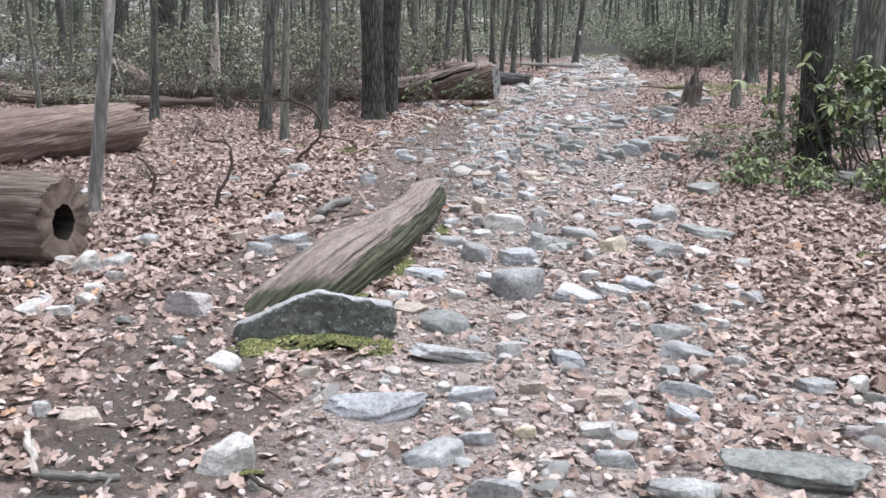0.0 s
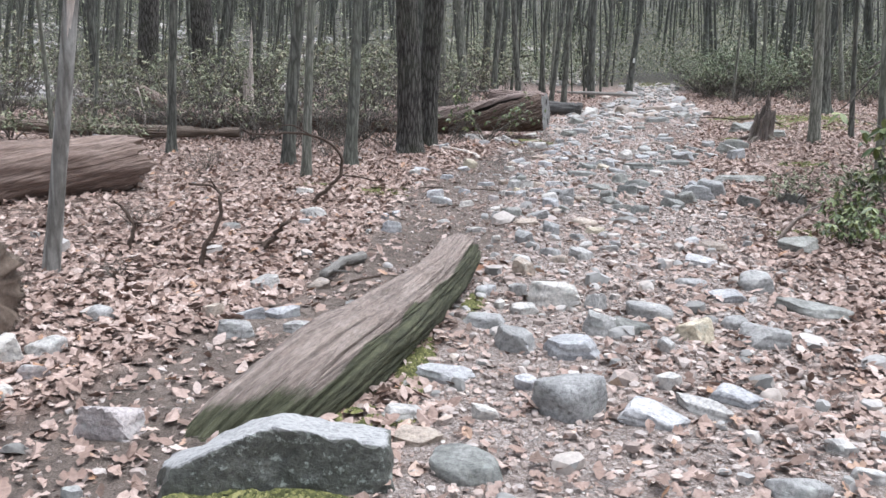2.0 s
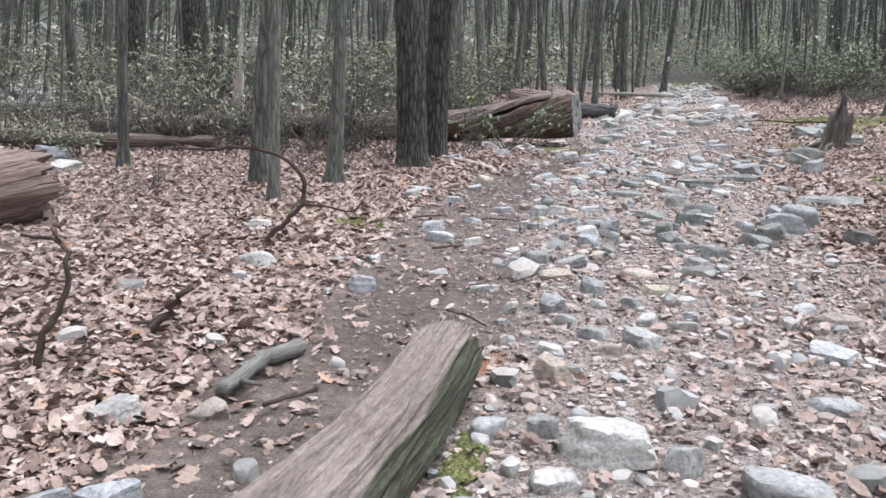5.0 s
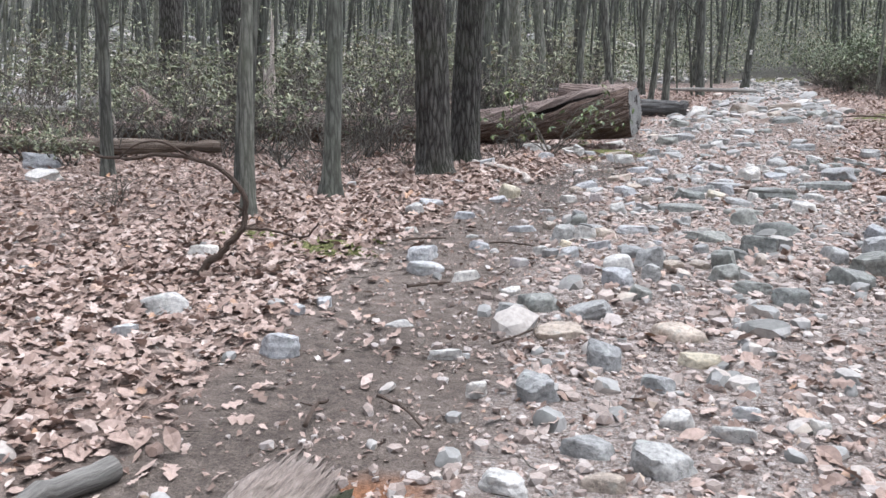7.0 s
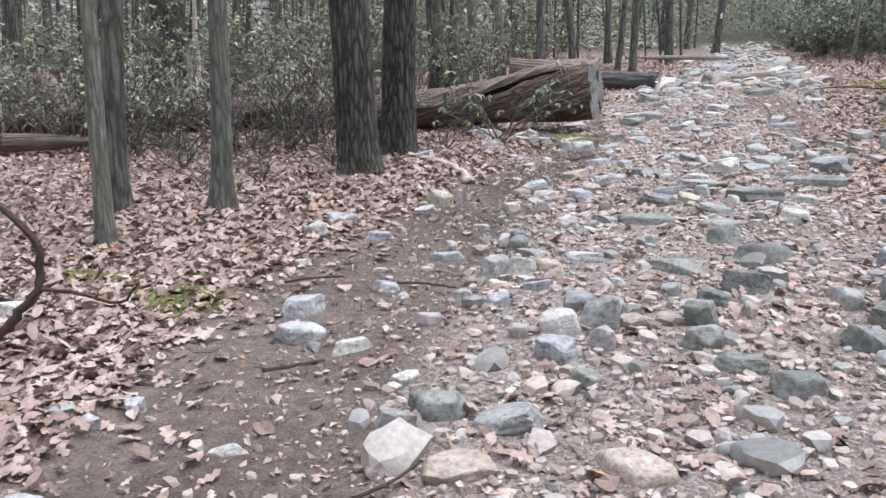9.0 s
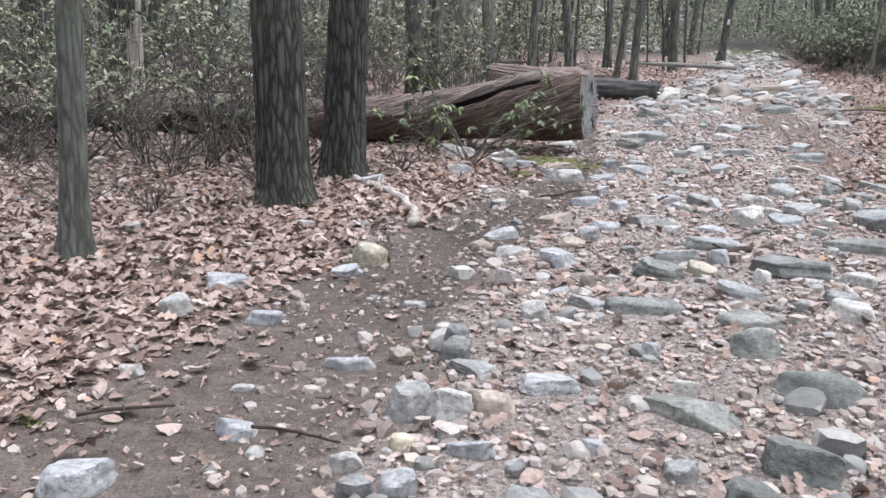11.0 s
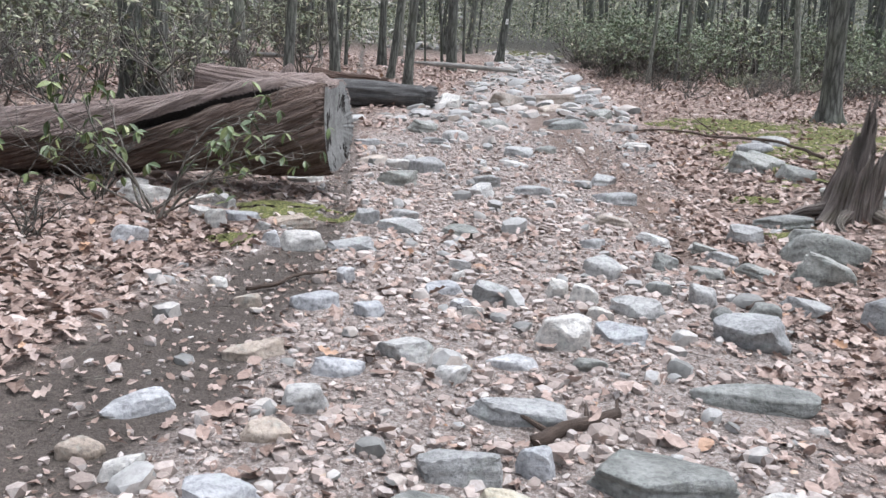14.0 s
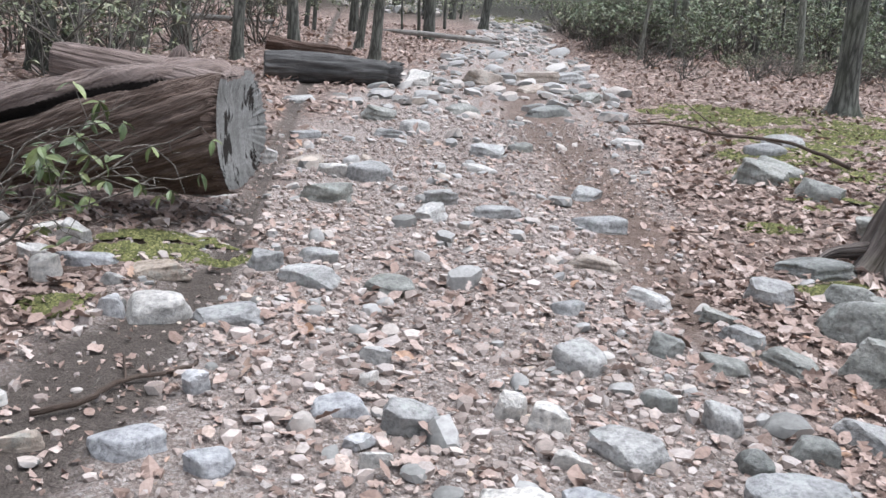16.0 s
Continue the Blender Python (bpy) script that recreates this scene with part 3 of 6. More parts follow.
def rock_verts(dirs, seed, extra=2, power=44, rough=0.024):
    """A broken stone in a unit box: an uneven outline of leaning sides under a tilted top, worn along its edges."""
    rs = np.random.RandomState(seed)
    worn = rs.rand() < 0.15
    sides = rs.randint(5, 8)
    turn = rs.uniform(0, 6.28) + (np.arange(sides) + rs.uniform(-0.33, 0.33, sides)) * 2 * math.pi / sides
    nrm = [(math.cos(a), math.sin(a), rs.uniform(-0.12, 0.32)) for a in turn]
    dist = list(rs.uniform(0.72, 1.1, sides))
    nrm.append((rs.normal(0, 0.16), rs.normal(0, 0.16), 1.0))
    dist.append(rs.uniform(0.62, 0.8))
    a = rs.uniform(0, 6.28)
    nrm.append((0.55 * math.cos(a), 0.55 * math.sin(a), 1.0))
    dist.append(rs.uniform(0.66, 0.85))
    nrm.append((rs.normal(0, 0.1), rs.normal(0, 0.1), -1.0))
    dist.append(0.9)
    for k in range(extra):
        q = rs.normal(size=3)
        nrm.append((q[0], q[1], abs(q[2])))
        dist.append(rs.uniform(0.85, 1.1))
    nrm = np.array([np.array(q, float) / np.linalg.norm(q) for q in nrm])
    k = 11 if worn else power
    s = np.maximum(dirs @ nrm.T, 0) / np.array(dist)
    r = (s ** k).sum(1) ** (-1 / k)
    v = dirs * r[:, None]
    lump = np.array([noise.noise((*(q * 1.5),)) + 0.5 * noise.noise((*(q * 3.7 + 3.1),)) + 0.16 * noise.noise((*(q * 11.0),)) for q in v + seed * 3.7])
    v = v * (1 + rough * 2.6 * lump)[:, None]
    if not worn:
        ledge = np.sin(v[:, 2] * rs.uniform(6, 11) + rs.uniform(0, 6) + 1.5 * lump)
        v[:, :2] *= (1 + 0.02 * np.clip(ledge * 3, -1, 1))[:, None]
    lo, hi = v.min(0), v.max(0)
    v = (v - (lo + hi) / 2) / (hi - lo)
    v[:, 2] += 0.5
    return v


FINE, FINE_F = sphere_dirs(5)
MID, MID_F = sphere_dirs(4)


def rock_mesh(name, dirs, faces, seed):
    me = bpy.data.meshes.new(name)
    me.from_pydata(rock_verts(dirs, seed), [], faces)
    me.polygons.foreach_set("use_smooth", [True] * len(me.polygons))
    me.set_sharp_from_angle(angle=radians(27))
    return me


BIG_ROCKS = [rock_mesh("rock", FINE, FINE_F, 100 + k) for k in range(28)]
SMALL_ROCKS = [rock_mesh("rock", MID, MID_F, 200 + k) for k in range(40)]
TINY, TINY_F = sphere_dirs(3)
TINY_ROCKS = [rock_mesh("rock", TINY, TINY_F, 260 + k) for k in range(20)]
ROCK_MESHES = {}
ROCKS = []
rock_rng = random.Random(3)


def rock(x, y, w, d, h, turn, kind):
    """A loose or half-sunk stone: its place, width, depth, height above the ground and turn."""
    if w > 0.38:
        w, d, h = 0.98 * w, 0.9 * d, 0.95 * h
    if w > 0.22:
        h = min(h, 0.6 * w) * 0.9
    pool = BIG_ROCKS if w > 0.48 else SMALL_ROCKS if w > 0.15 else TINY_ROCKS
    k = rock_rng.randrange(len(pool))
    key = (kind, len(pool), k)
    if key not in ROCK_MESHES:
        me = pool[k].copy()
        me.materials.append(ROCK[kind])
        ROCK_MESHES[key] = me
    ob = new("rock", ROCK_MESHES[key])
    sink = 0.3 * h + 0.01
    m = pose(x, y, gz(x, y) - sink, rock_rng.uniform(-9, 9), rock_rng.uniform(-9, 9), turn + rock_rng.choice((0, 180)) + rock_rng.uniform(-14, 14))
    ob.matrix_world = m @ Matrix.Diagonal((w * 1.04, d * 1.08, h + sink, 1))
    ROCKS.append((x, y, 0.5 * max(w, d)))
    return tagged(ob, ROCK_LABEL[kind], "rock", "rocks on the trail")


def ridge_boulder():
    """The mossy-footed boulder with a sloping crest."""
    nrm = np.array([(1, 0, 0.08), (-1, 0, 0.5), (0.05, 1, 0.5), (0, -1, 0.12), (-0.36, 0.3, 1), (0.2, 0.26, 1), (0.1, 0.8, 1), (0, 0, -1), (-0.35, -1, 0.25), (0.7, -0.8, 0.15), (0.05, -0.25, 1.0)], float)
    nrm /= np.linalg.norm(nrm, axis=1)[:, None]
    dist = np.array([0.43, 0.46, 0.24, 0.19, 0.222, 0.212, 0.27, 0.2, 0.27, 0.40, 0.4])
    dirs, faces = sphere_dirs(5)
    r = ((np.maximum(dirs @ nrm.T, 0) / dist) ** 60).sum(1) ** (-1 / 60)
    v = dirs * r[:, None]
    v = [q * (1 + 0.07 * noise.noise((*(q * 4),)) + 0.06 * noise.noise((*(q * 11),)) + 0.03 * noise.noise((*(q * 28),))) for q in v]
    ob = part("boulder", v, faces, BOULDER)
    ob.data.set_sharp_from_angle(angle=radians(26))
    # The more a face looks up, the more painted sky light it gets.
    bare = ob.data.attributes.new("painted_tone", "FLOAT", "POINT")
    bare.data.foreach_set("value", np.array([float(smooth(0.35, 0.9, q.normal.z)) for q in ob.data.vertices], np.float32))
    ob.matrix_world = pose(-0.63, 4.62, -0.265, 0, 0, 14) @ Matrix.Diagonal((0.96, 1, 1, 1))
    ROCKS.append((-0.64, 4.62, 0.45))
    tagged(ob, "dark grey boulder with crest painted as sky-lit and mossy foot", "boulder")


ridge_boulder()


# ---- logs ----
def log(name, pts, radii, mat, label, end=CUT_END, sides=40, rough=0.09, hollow=0.0, skew=0.0, seed=1, jag=0.0, freq=3.0, steps=10, furrow=0.0, twist=0.0, gash=0.0, flank=False):
    """A fallen trunk along the points; its first point is the end that shows."""
    base = empty(name, pose(*pts[0]), label, "log")
    inv = Vector(pts[0])
    line = curve_points([Vector(p) - inv for p in pts], steps)
    rad = np.interp(np.linspace(0, len(pts) - 1, len(line)), range(len(pts)), radii)
    s = Shape().tube(line, rad, sides, rough, seed, False, freq, furrow, twist)
    d = (line[1] - line[0]).normalized()
    zone = [(0.0, 0.0, 0.0)] * (len(line) * sides)
    if gash:
        run = 0.0
        for i in range(len(line)):
            run += (line[i] - line[i - 1]).length if i else 0
            for k in range(sides):
                q = s.v[i * sides + k] - line[i]
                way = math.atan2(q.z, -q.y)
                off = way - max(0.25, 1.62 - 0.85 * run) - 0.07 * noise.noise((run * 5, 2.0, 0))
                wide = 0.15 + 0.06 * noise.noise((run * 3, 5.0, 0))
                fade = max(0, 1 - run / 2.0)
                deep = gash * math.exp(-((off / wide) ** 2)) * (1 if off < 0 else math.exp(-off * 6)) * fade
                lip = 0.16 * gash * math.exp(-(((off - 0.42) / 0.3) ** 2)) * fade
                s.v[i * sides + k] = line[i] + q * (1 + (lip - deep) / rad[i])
                # Lower flank: darker wood of its own, plus underside shade put into the colour.
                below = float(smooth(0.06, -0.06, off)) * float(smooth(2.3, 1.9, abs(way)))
                # Mask of the gash's inside, where rot and painted shade go near-black.
                rot_shade = float(smooth(0.1, 0.4, deep / (gash * fade + 1e-6))) * float(smooth(1.9, 1.3, run))
                zone[i * sides + k] = (below, rot_shade, 0.0)
    for i in range(4):
        spread = sides // 18 - i
        ring = [(s.v[i * sides + k] - line[i]).length for k in range(sides)]
        for k in range(sides):
            even = sum(ring[(k + w) % sides] for w in range(-spread, spread + 1)) / (2 * spread + 1)
            s.v[i * sides + k] = line[i] + (s.v[i * sides + k] - line[i]) * (even / ring[k] * (1 - i / 4) + i / 4)
    for k in range(sides):
        q = s.v[k]
        shift = skew * (q - line[0]).y + jag * noise.noise((k * 0.9, seed, 0.3))
        s.v[k] = q - d * shift
    trunk = s.make("trunk", mat, base)
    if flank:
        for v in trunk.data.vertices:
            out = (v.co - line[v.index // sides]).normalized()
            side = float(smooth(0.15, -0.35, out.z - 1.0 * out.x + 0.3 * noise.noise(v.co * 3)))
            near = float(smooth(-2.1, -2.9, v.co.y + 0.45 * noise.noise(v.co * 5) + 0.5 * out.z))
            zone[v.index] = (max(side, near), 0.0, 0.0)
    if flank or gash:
        att = trunk.data.attributes.new("painted_tone", "FLOAT_VECTOR", "POINT")
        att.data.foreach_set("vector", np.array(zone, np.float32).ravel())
    e = Shape()
    rim = [Vector(q) for q in s.v[:sides]]
    mid = sum(rim, Vector()) / sides
    core = sum((q - mid).length for q in rim) / sides
    rings = (1.0, 0.95, 0.6, 0.3) if not hollow else (1.0, 0.9, hollow * 1.25, hollow)
    for i, k in enumerate(rings):
        for j, q in enumerate(rim):
            kk = k if i < 2 or not hollow else k * (1 + 0.25 * noise.noise((math.cos(j / sides * 6.28) * 2, math.sin(j / sides * 6.28) * 2, seed)))
            if i == 1:
                e.v.append(mid + (q - mid) * (0.9 if hollow else 0.955) - d * 0.004)
                e.uv.append((k, j / sides * 3))
                continue
            even = (q - mid).normalized() * (core if i > 1 else 0.5 * (core + (q - mid).length) if i else (q - mid).length)
            even = even - d * even.dot(d)
            flat = mid + even * kk - d * (skew * even.y * kk)
            e.v.append(flat + d * (0.012 + 0.015 * noise.noise((flat.y * 7, flat.z * 7, seed))) if i else q)
            e.uv.append((k, j / sides * 3))
    for i in range(3):
        for j in range(sides):
            a, b = i * sides + j, i * sides + (j + 1) % sides
            e.f.append((b, a, a + sides, b + sides))
    if not hollow:
        e.f.append(tuple(3 * sides + j for j in reversed(range(sides))))
    face = e.make("cut_end", end, base, "grey weathered broken end")
    face.data.materials.append(mat)
    for p in face.data.polygons[:sides]:
        p.material_index = 1
    if hollow:
        h = Shape()
        for i, depth in enumerate((0.0, 0.25, 0.7)):
            for j in range(sides):
                q = e.v[3 * sides + j]
                h.v.append(q + d * depth + (mid - q) * (0.15 * i))
                h.uv.append((depth, j / sides))
        for i in range(2):
            for j in range(sides):
                a, b = i * sides + j, i * sides + (j + 1) % sides
                h.f.append((b, a, a + sides, b + sides))
        h.f.append(tuple(2 * sides + j for j in reversed(range(sides))))
        h.make("hollow", HOLLOW, base, "dark rotten hollow")
    t = Shape()
    tail = s.v[-sides:]
    t.v, t.uv, t.f = list(tail), [(0, j) for j in range(sides)], [tuple(range(sides))]
    t.make("far_end", end, base)
    return base


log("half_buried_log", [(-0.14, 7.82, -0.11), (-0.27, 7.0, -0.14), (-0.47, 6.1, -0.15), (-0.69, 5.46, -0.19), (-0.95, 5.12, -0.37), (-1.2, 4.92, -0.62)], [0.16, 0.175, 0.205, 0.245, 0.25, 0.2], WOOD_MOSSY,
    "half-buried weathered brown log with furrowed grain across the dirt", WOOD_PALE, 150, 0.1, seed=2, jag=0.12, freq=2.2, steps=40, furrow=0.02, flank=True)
log("fallen_log", [(-4.25, 11.35, 0.03), (-5.4, 9.9, 0.03), (-7.2, 7.8, 0.02)], [0.31, 0.33, 0.33], WOOD_RED,
    "barkless reddish-brown fallen log lying on dead leaves", END_BROWN, 64, 0.12, seed=3, jag=0.3, steps=30, furrow=0.025, twist=0.5)
log("hollow_log", [(-2.70, 5.95, 0.01), (-3.6, 6.1, 0.01), (-5.0, 6.35, 0.01)], [0.31, 0.31, 0.30], WOOD_BROWN,
    "brown fallen log with a dark hollow end", END_BROWN, 64, 0.12, hollow=0.42, seed=4, jag=0.08, steps=26, furrow=0.04)
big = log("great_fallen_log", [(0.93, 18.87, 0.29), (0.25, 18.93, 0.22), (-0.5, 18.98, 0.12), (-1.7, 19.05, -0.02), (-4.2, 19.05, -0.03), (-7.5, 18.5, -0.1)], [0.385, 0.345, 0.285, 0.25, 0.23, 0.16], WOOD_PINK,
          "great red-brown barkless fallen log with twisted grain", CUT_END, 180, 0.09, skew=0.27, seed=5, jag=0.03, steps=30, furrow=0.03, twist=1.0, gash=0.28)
stub = Shape().tube([Vector(p) - Vector((0.93, 18.87, 0.29)) for p in curve_points([(0.86, 18.92, 0.48), (0.5, 19.0, 0.52), (0.15, 19.05, 0.55), (-0.17, 19.08, 0.575)], 8)],
                    np.interp(np.linspace(0, 1, 25), (0, 0.4, 1), (0.14, 0.14, 0.115)), 40, 0.14, 6, True, 2.0, 0.012, -0.4)
stub.make("broken_limb", WOOD_PINK, big, "raised limb ridge along the top of the log")
knob = Shape().tube([(-0.40, 0.3, 0.30), (-0.39, 0.3, 0.40), (-0.38, 0.3, 0.44)], [0.08, 0.045, 0.012], 18, 0.5, 8)
knob.make("knob", WOOD_PINK, big)
log("charred_log", [(2.28, 26.05, -0.08), (1.4, 25.9, -0.08), (0.4, 25.75, -0.08)], [0.17, 0.20, 0.19], WOOD_DARK, "dark grey charred log lying across the trail edge", WOOD_DARK, 48, 0.2, seed=9, jag=0.12, steps=16, furrow=0.03)
log("rotten_log", [(1.55, 28.6, -0.08), (0.8, 28.5, -0.06), (0.15, 28.4, 0.0)], [0.07, 0.10, 0.12], WOOD_WET, "crumbling red-brown rotten log behind the trees", WOOD_WET, 32, 0.35, seed=10, jag=0.2, steps=14, furrow=0.03)
log("thin_fallen_log", [(-4.7, 16.9, -0.12), (-7.0, 16.7, -0.12), (-9.5, 17.2, -0.1)], [0.09, 0.12, 0.13], WOOD_BROWN, "thin brown fallen log at the edge of the brush", WOOD_BROWN, 18, 0.12, seed=11)
log("thin_fallen_log", [(-9.0, 24.0, -0.1), (-12.0, 23.2, -0.08), (-16.0, 23.6, -0.05)], [0.12, 0.14, 0.15], WOOD_GREY, "grey fallen log among laurel bushes", WOOD_GREY, 18, 0.12, seed=12)
log("leaning_dead_log", [(-6.4, 18.7, 0.0), (-7.4, 19.8, 0.25), (-8.4, 21.0, 0.45)], [0.14, 0.14, 0.12], WOOD_RED, "broken red-brown log propped in the brush", WOOD_RED, 18, 0.15, seed=13, jag=0.2)
log("fallen_pole", [(0.0, 31.2, 0.15), (-2.2, 30.8, 0.1), (-5.0, 30.6, -0.1)], [0.05, 0.06, 0.07], WOOD_GREY, "long grey fallen pole among the trees", WOOD_GREY, 10, 0.1, seed=14)
log("fallen_pole", [(2.0, 33.0, 0.1), (4.0, 33.5, 0.05), (0.8, 34.0, -0.1)][:2] + [(5.0, 33.9, 0.0)], [0.06, 0.06, 0.05], WOOD_GREY, "long grey fallen pole among the trees", WOOD_GREY, 10, 0.1, seed=15)


# ---- stump and snag ----
def jagged(name, x, y, r, height, spire, mat, label, seed):
    """A broken stem with a splintered top and spreading foot."""
    z0 = gz(x, y) - 0.05
    base = empty(name, pose(x, y, z0), label, "stump")
    s, sides, rows = Shape(), 64, 34
    for i in range(rows):
        t = i / (rows - 1)
        for k in range(sides):
            a = 2 * math.pi * k / sides
            ring = (math.cos(a), math.sin(a))
            splinter = noise.noise((ring[0] * 7, ring[1] * 7, seed)) + 0.7 * noise.noise((ring[0] * 19, ring[1] * 19, seed))
            top = height + (spire - height) * max(0, math.cos(a - 1.2)) ** 10 + 0.5 * height * splinter
            z = t * max(top, 0.12)
            rr = r * (0.7 + 0.5 * math.exp(-z * 8) * (1 + 0.35 * math.cos(4 * a + seed)))
            rr *= 1 + 0.35 * noise.noise((ring[0] * 2.5, ring[1] * 2.5, z * 1.5 + seed)) - 0.3 * abs(noise.noise((ring[0] * 8, ring[1] * 8, z * 1.2))) + 0.12 * noise.noise((ring[0] * 20, ring[1] * 20, z * 4))
            s.v.append((ring[0] * rr + 0.05 * z, ring[1] * rr, z))
            s.uv.append((z, ring[0] * r, ring[1] * r))
    for i in range(rows - 1):
        for k in range(sides):
            a, b = i * sides + k, i * sides + (k + 1) % sides
            s.f.append((a, b, b + sides, a + sides))
    top0 = len(s.v)
    for k in range(sides):
        q = s.v[(rows - 1) * sides + k]
        s.v.append((q[0] * 0.45, q[1] * 0.45, q[2] * 0.62))
        s.uv.append((q[2], k * 0.1))
    for k in range(sides):
        a, b = (rows - 1) * sides + k, (rows - 1) * sides + (k + 1) % sides
        s.f.append((a, b, top0 + (k + 1) % sides, top0 + k))
    s.f.append(tuple(top0 + k for k in range(sides)))
    s.make("stem", mat, base)
    for k in range(5):
        a = k * 1.26 + seed
        root = Shape().tube(curve_points([(math.cos(a) * r * 0.7, math.sin(a) * r * 0.8, 0.13), (math.cos(a) * r * 1.5, math.sin(a) * r * 1.5, 0.07), (math.cos(a + 0.2) * r * 2.0, math.sin(a + 0.2) * r * 2.0, 0.0)], 4), np.linspace(0.055, 0.012, 9), 10, 0.35, k)
        root.make("root", mat, base)
    return base


jagged("broken_stump", 5.12, 18.45, 0.26, 0.52, 0.98, STUMP, "jagged rotten dark brown tree stump with splintered spire", 4)
snag = jagged("dead_snag", -6.05, 21.8, 0.16, 1.15, 2.25, WOOD_PALE, "pale bleached splintered snag standing in the brush", 7)


# ---- trees ----
def branch(s, start, heading, length, r, rng, level, sides=5):
    pts, d, p = [start], Vector(heading).normalized(), Vector(start)
    n = 5 if level < 2 else 3
    for i in range(n):
        d = (d + Vector((rng.gauss(0, 0.16), rng.gauss(0, 0.16), rng.gauss(0.07, 0.12)))).normalized()
        p = p + d * (length / n)
        pts.append(p.copy())
    s.tube(pts, list(np.linspace(r, r * 0.3, len(pts))), max(3, sides), 0, 0, False)
    if level < 2:
        for k in range(2 if level else 3):
            i = rng.randrange(2, len(pts))
            q = Vector((rng.gauss(0, 1), rng.gauss(0, 1), rng.uniform(0.0, 0.9))).normalized()
            branch(s, pts[i], (d * 0.6 + q * 0.8), length * rng.uniform(0.4, 0.6), r * 0.42, rng, level + 1, sides - 1)


def tree(x, y, r, height, lean, mat, label, seed, sides=16, step=0.3, ridge=0.0, limbs=6, flare=0.5, low=3.2, bend=0.12, z=None, name="tree"):
    """A bare tree: tapered trunk with root flare, and limbs well above the head."""
    rng = random.Random(seed)
    base = empty(name, pose(x, y, (gz(x, y) if z is None else z) - 0.04), label, "tree", "forest trees")
    s = Shape()
    zs = list(np.arange(0, 3.6, step)) + list(np.linspace(3.6, height, 9))
    px, py = rng.uniform(0, 6), rng.uniform(0, 6)
    centre = lambda h: Vector((lean[0] * h + bend * r * 6 * (math.sin(h * 0.55 + px) - math.sin(px)) * min(1, h / 2), lean[1] * h + bend * r * 6 * (math.sin(h * 0.47 + py) - math.sin(py)) * min(1, h / 2), h))
    for i, h in enumerate(zs):
        c = centre(h)
        taper = (1 - 0.75 * h / height) * (1 + flare * math.exp(-h * 5.5))
        for k in range(sides):
            a = 2 * math.pi * k / sides
            rr = r * taper * (1 + 0.07 * noise.noise((math.cos(a) * 1.6, math.sin(a) * 1.6, h * 0.8 + seed)))
            rr *= 1 + flare * 0.5 * math.exp(-h * 6) * math.cos(4 * a + seed)
            if ridge:
                w = noise.noise((math.cos(a) * 7.5 + 0.4 * noise.noise((0, h * 2, k)), math.sin(a) * 7.5, h * 1.1 + seed))
                rr += ridge * (0.5 - abs(w) * 2.2) + ridge * 0.4 * noise.noise((math.cos(a) * 20, math.sin(a) * 20, h * 9))
            s.v.append(c + Vector((math.cos(a) * rr, math.sin(a) * rr, 0)))
            s.uv.append((h, a * r))
    for i in range(len(zs) - 1):
        for k in range(sides):
            a, b = i * sides + k, i * sides + (k + 1) % sides
            s.f.append((a, b, b + sides, a + sides))
    s.f.append(tuple((len(zs) - 1) * sides + k for k in range(sides)))
    s.make("trunk", mat, base)
    if limbs:
        t = Shape()
        for k in range(limbs):
            h = rng.uniform(max(low, 0.35 * height), 0.95 * height)
            a = rng.uniform(0, 6.28)
            branch(t, centre(h), (math.cos(a), math.sin(a), rng.uniform(0.3, 0.9)), height * rng.uniform(0.16, 0.28), r * 0.32 * (1 - 0.6 * h / height), rng, 0, 6)
        t.make("crown", mat, base, "bare grey branches")
    return base


oak = "tree with deeply ridged dark grey bark"
slim = "slim bare tree with smooth greenish-grey bark"
tree(-1.40, 15.62, 0.205, 13, (-0.03, 0.0), BARK_OAK, "large twin tree with deeply ridged dark grey bark", 21, 56, 0.07, 0.018, 7, 0.42, bend=0.05)
tree(-1.25, 16.75, 0.19, 13, (0.015, 0.02), BARK_OAK, "large twin tree with ridged bark and mossy foot", 22, 56, 0.07, 0.018, 7, 0.42, bend=0.05)
tree(-3.0, 13.8, 0.095, 9, (0.05, 0.0), BARK_DARK, "slim bare tree with finely cracked brown-grey bark", 23, 24, 0.12, 0.006, 5, 0.35)
tree(-2.47, 12.7, 0.064, 6.5, (0.035, 0.02), BARK_GREY, slim, 24, 12, 0.2, 0, 5, 0.3)
tree(-2.09, 13.8, 0.086, 9, (0.085, 0.0), BARK_GREY, slim, 25, 16, 0.2, 0.002, 5, 0.5)
tree(-5.15, 14.78, 0.075, 8, (0.06, 0.0), BARK_DARK, slim, 26, 14, 0.25, 0, 5, 0.4)
tree(5.75, 17.4, 0.1, 9, (-0.075, 0.0), BARK_GREY, slim, 28, 16, 0.25, 0, 5, 0.3)
tree(6.7, 18.2, 0.05, 7, (-0.07, 0.0), BARK_DARK, slim, 29, 12, 0.3, 0, 4, 0.3)
tree(4.65, 10.8, 0.2, 13, (-0.07, 0.0), BARK_OAK, "stout " + oak + " beside an evergreen bush", 30, 44, 0.1, 0.016, 7, 0.3, bend=0.05)
stout = tree(6.4, 13.4, 0.24, 13, (-0.06, 0.0), BARK_DARK, "stout " + oak, 31, 24, 0.25, 0.01, 7, 0.3, bend=0.06)
tree(4.75, 12.2, 0.055, 7, (-0.09, 0.0), BARK_GREY, slim, 32, 12, 0.3, 0, 4, 0.3)
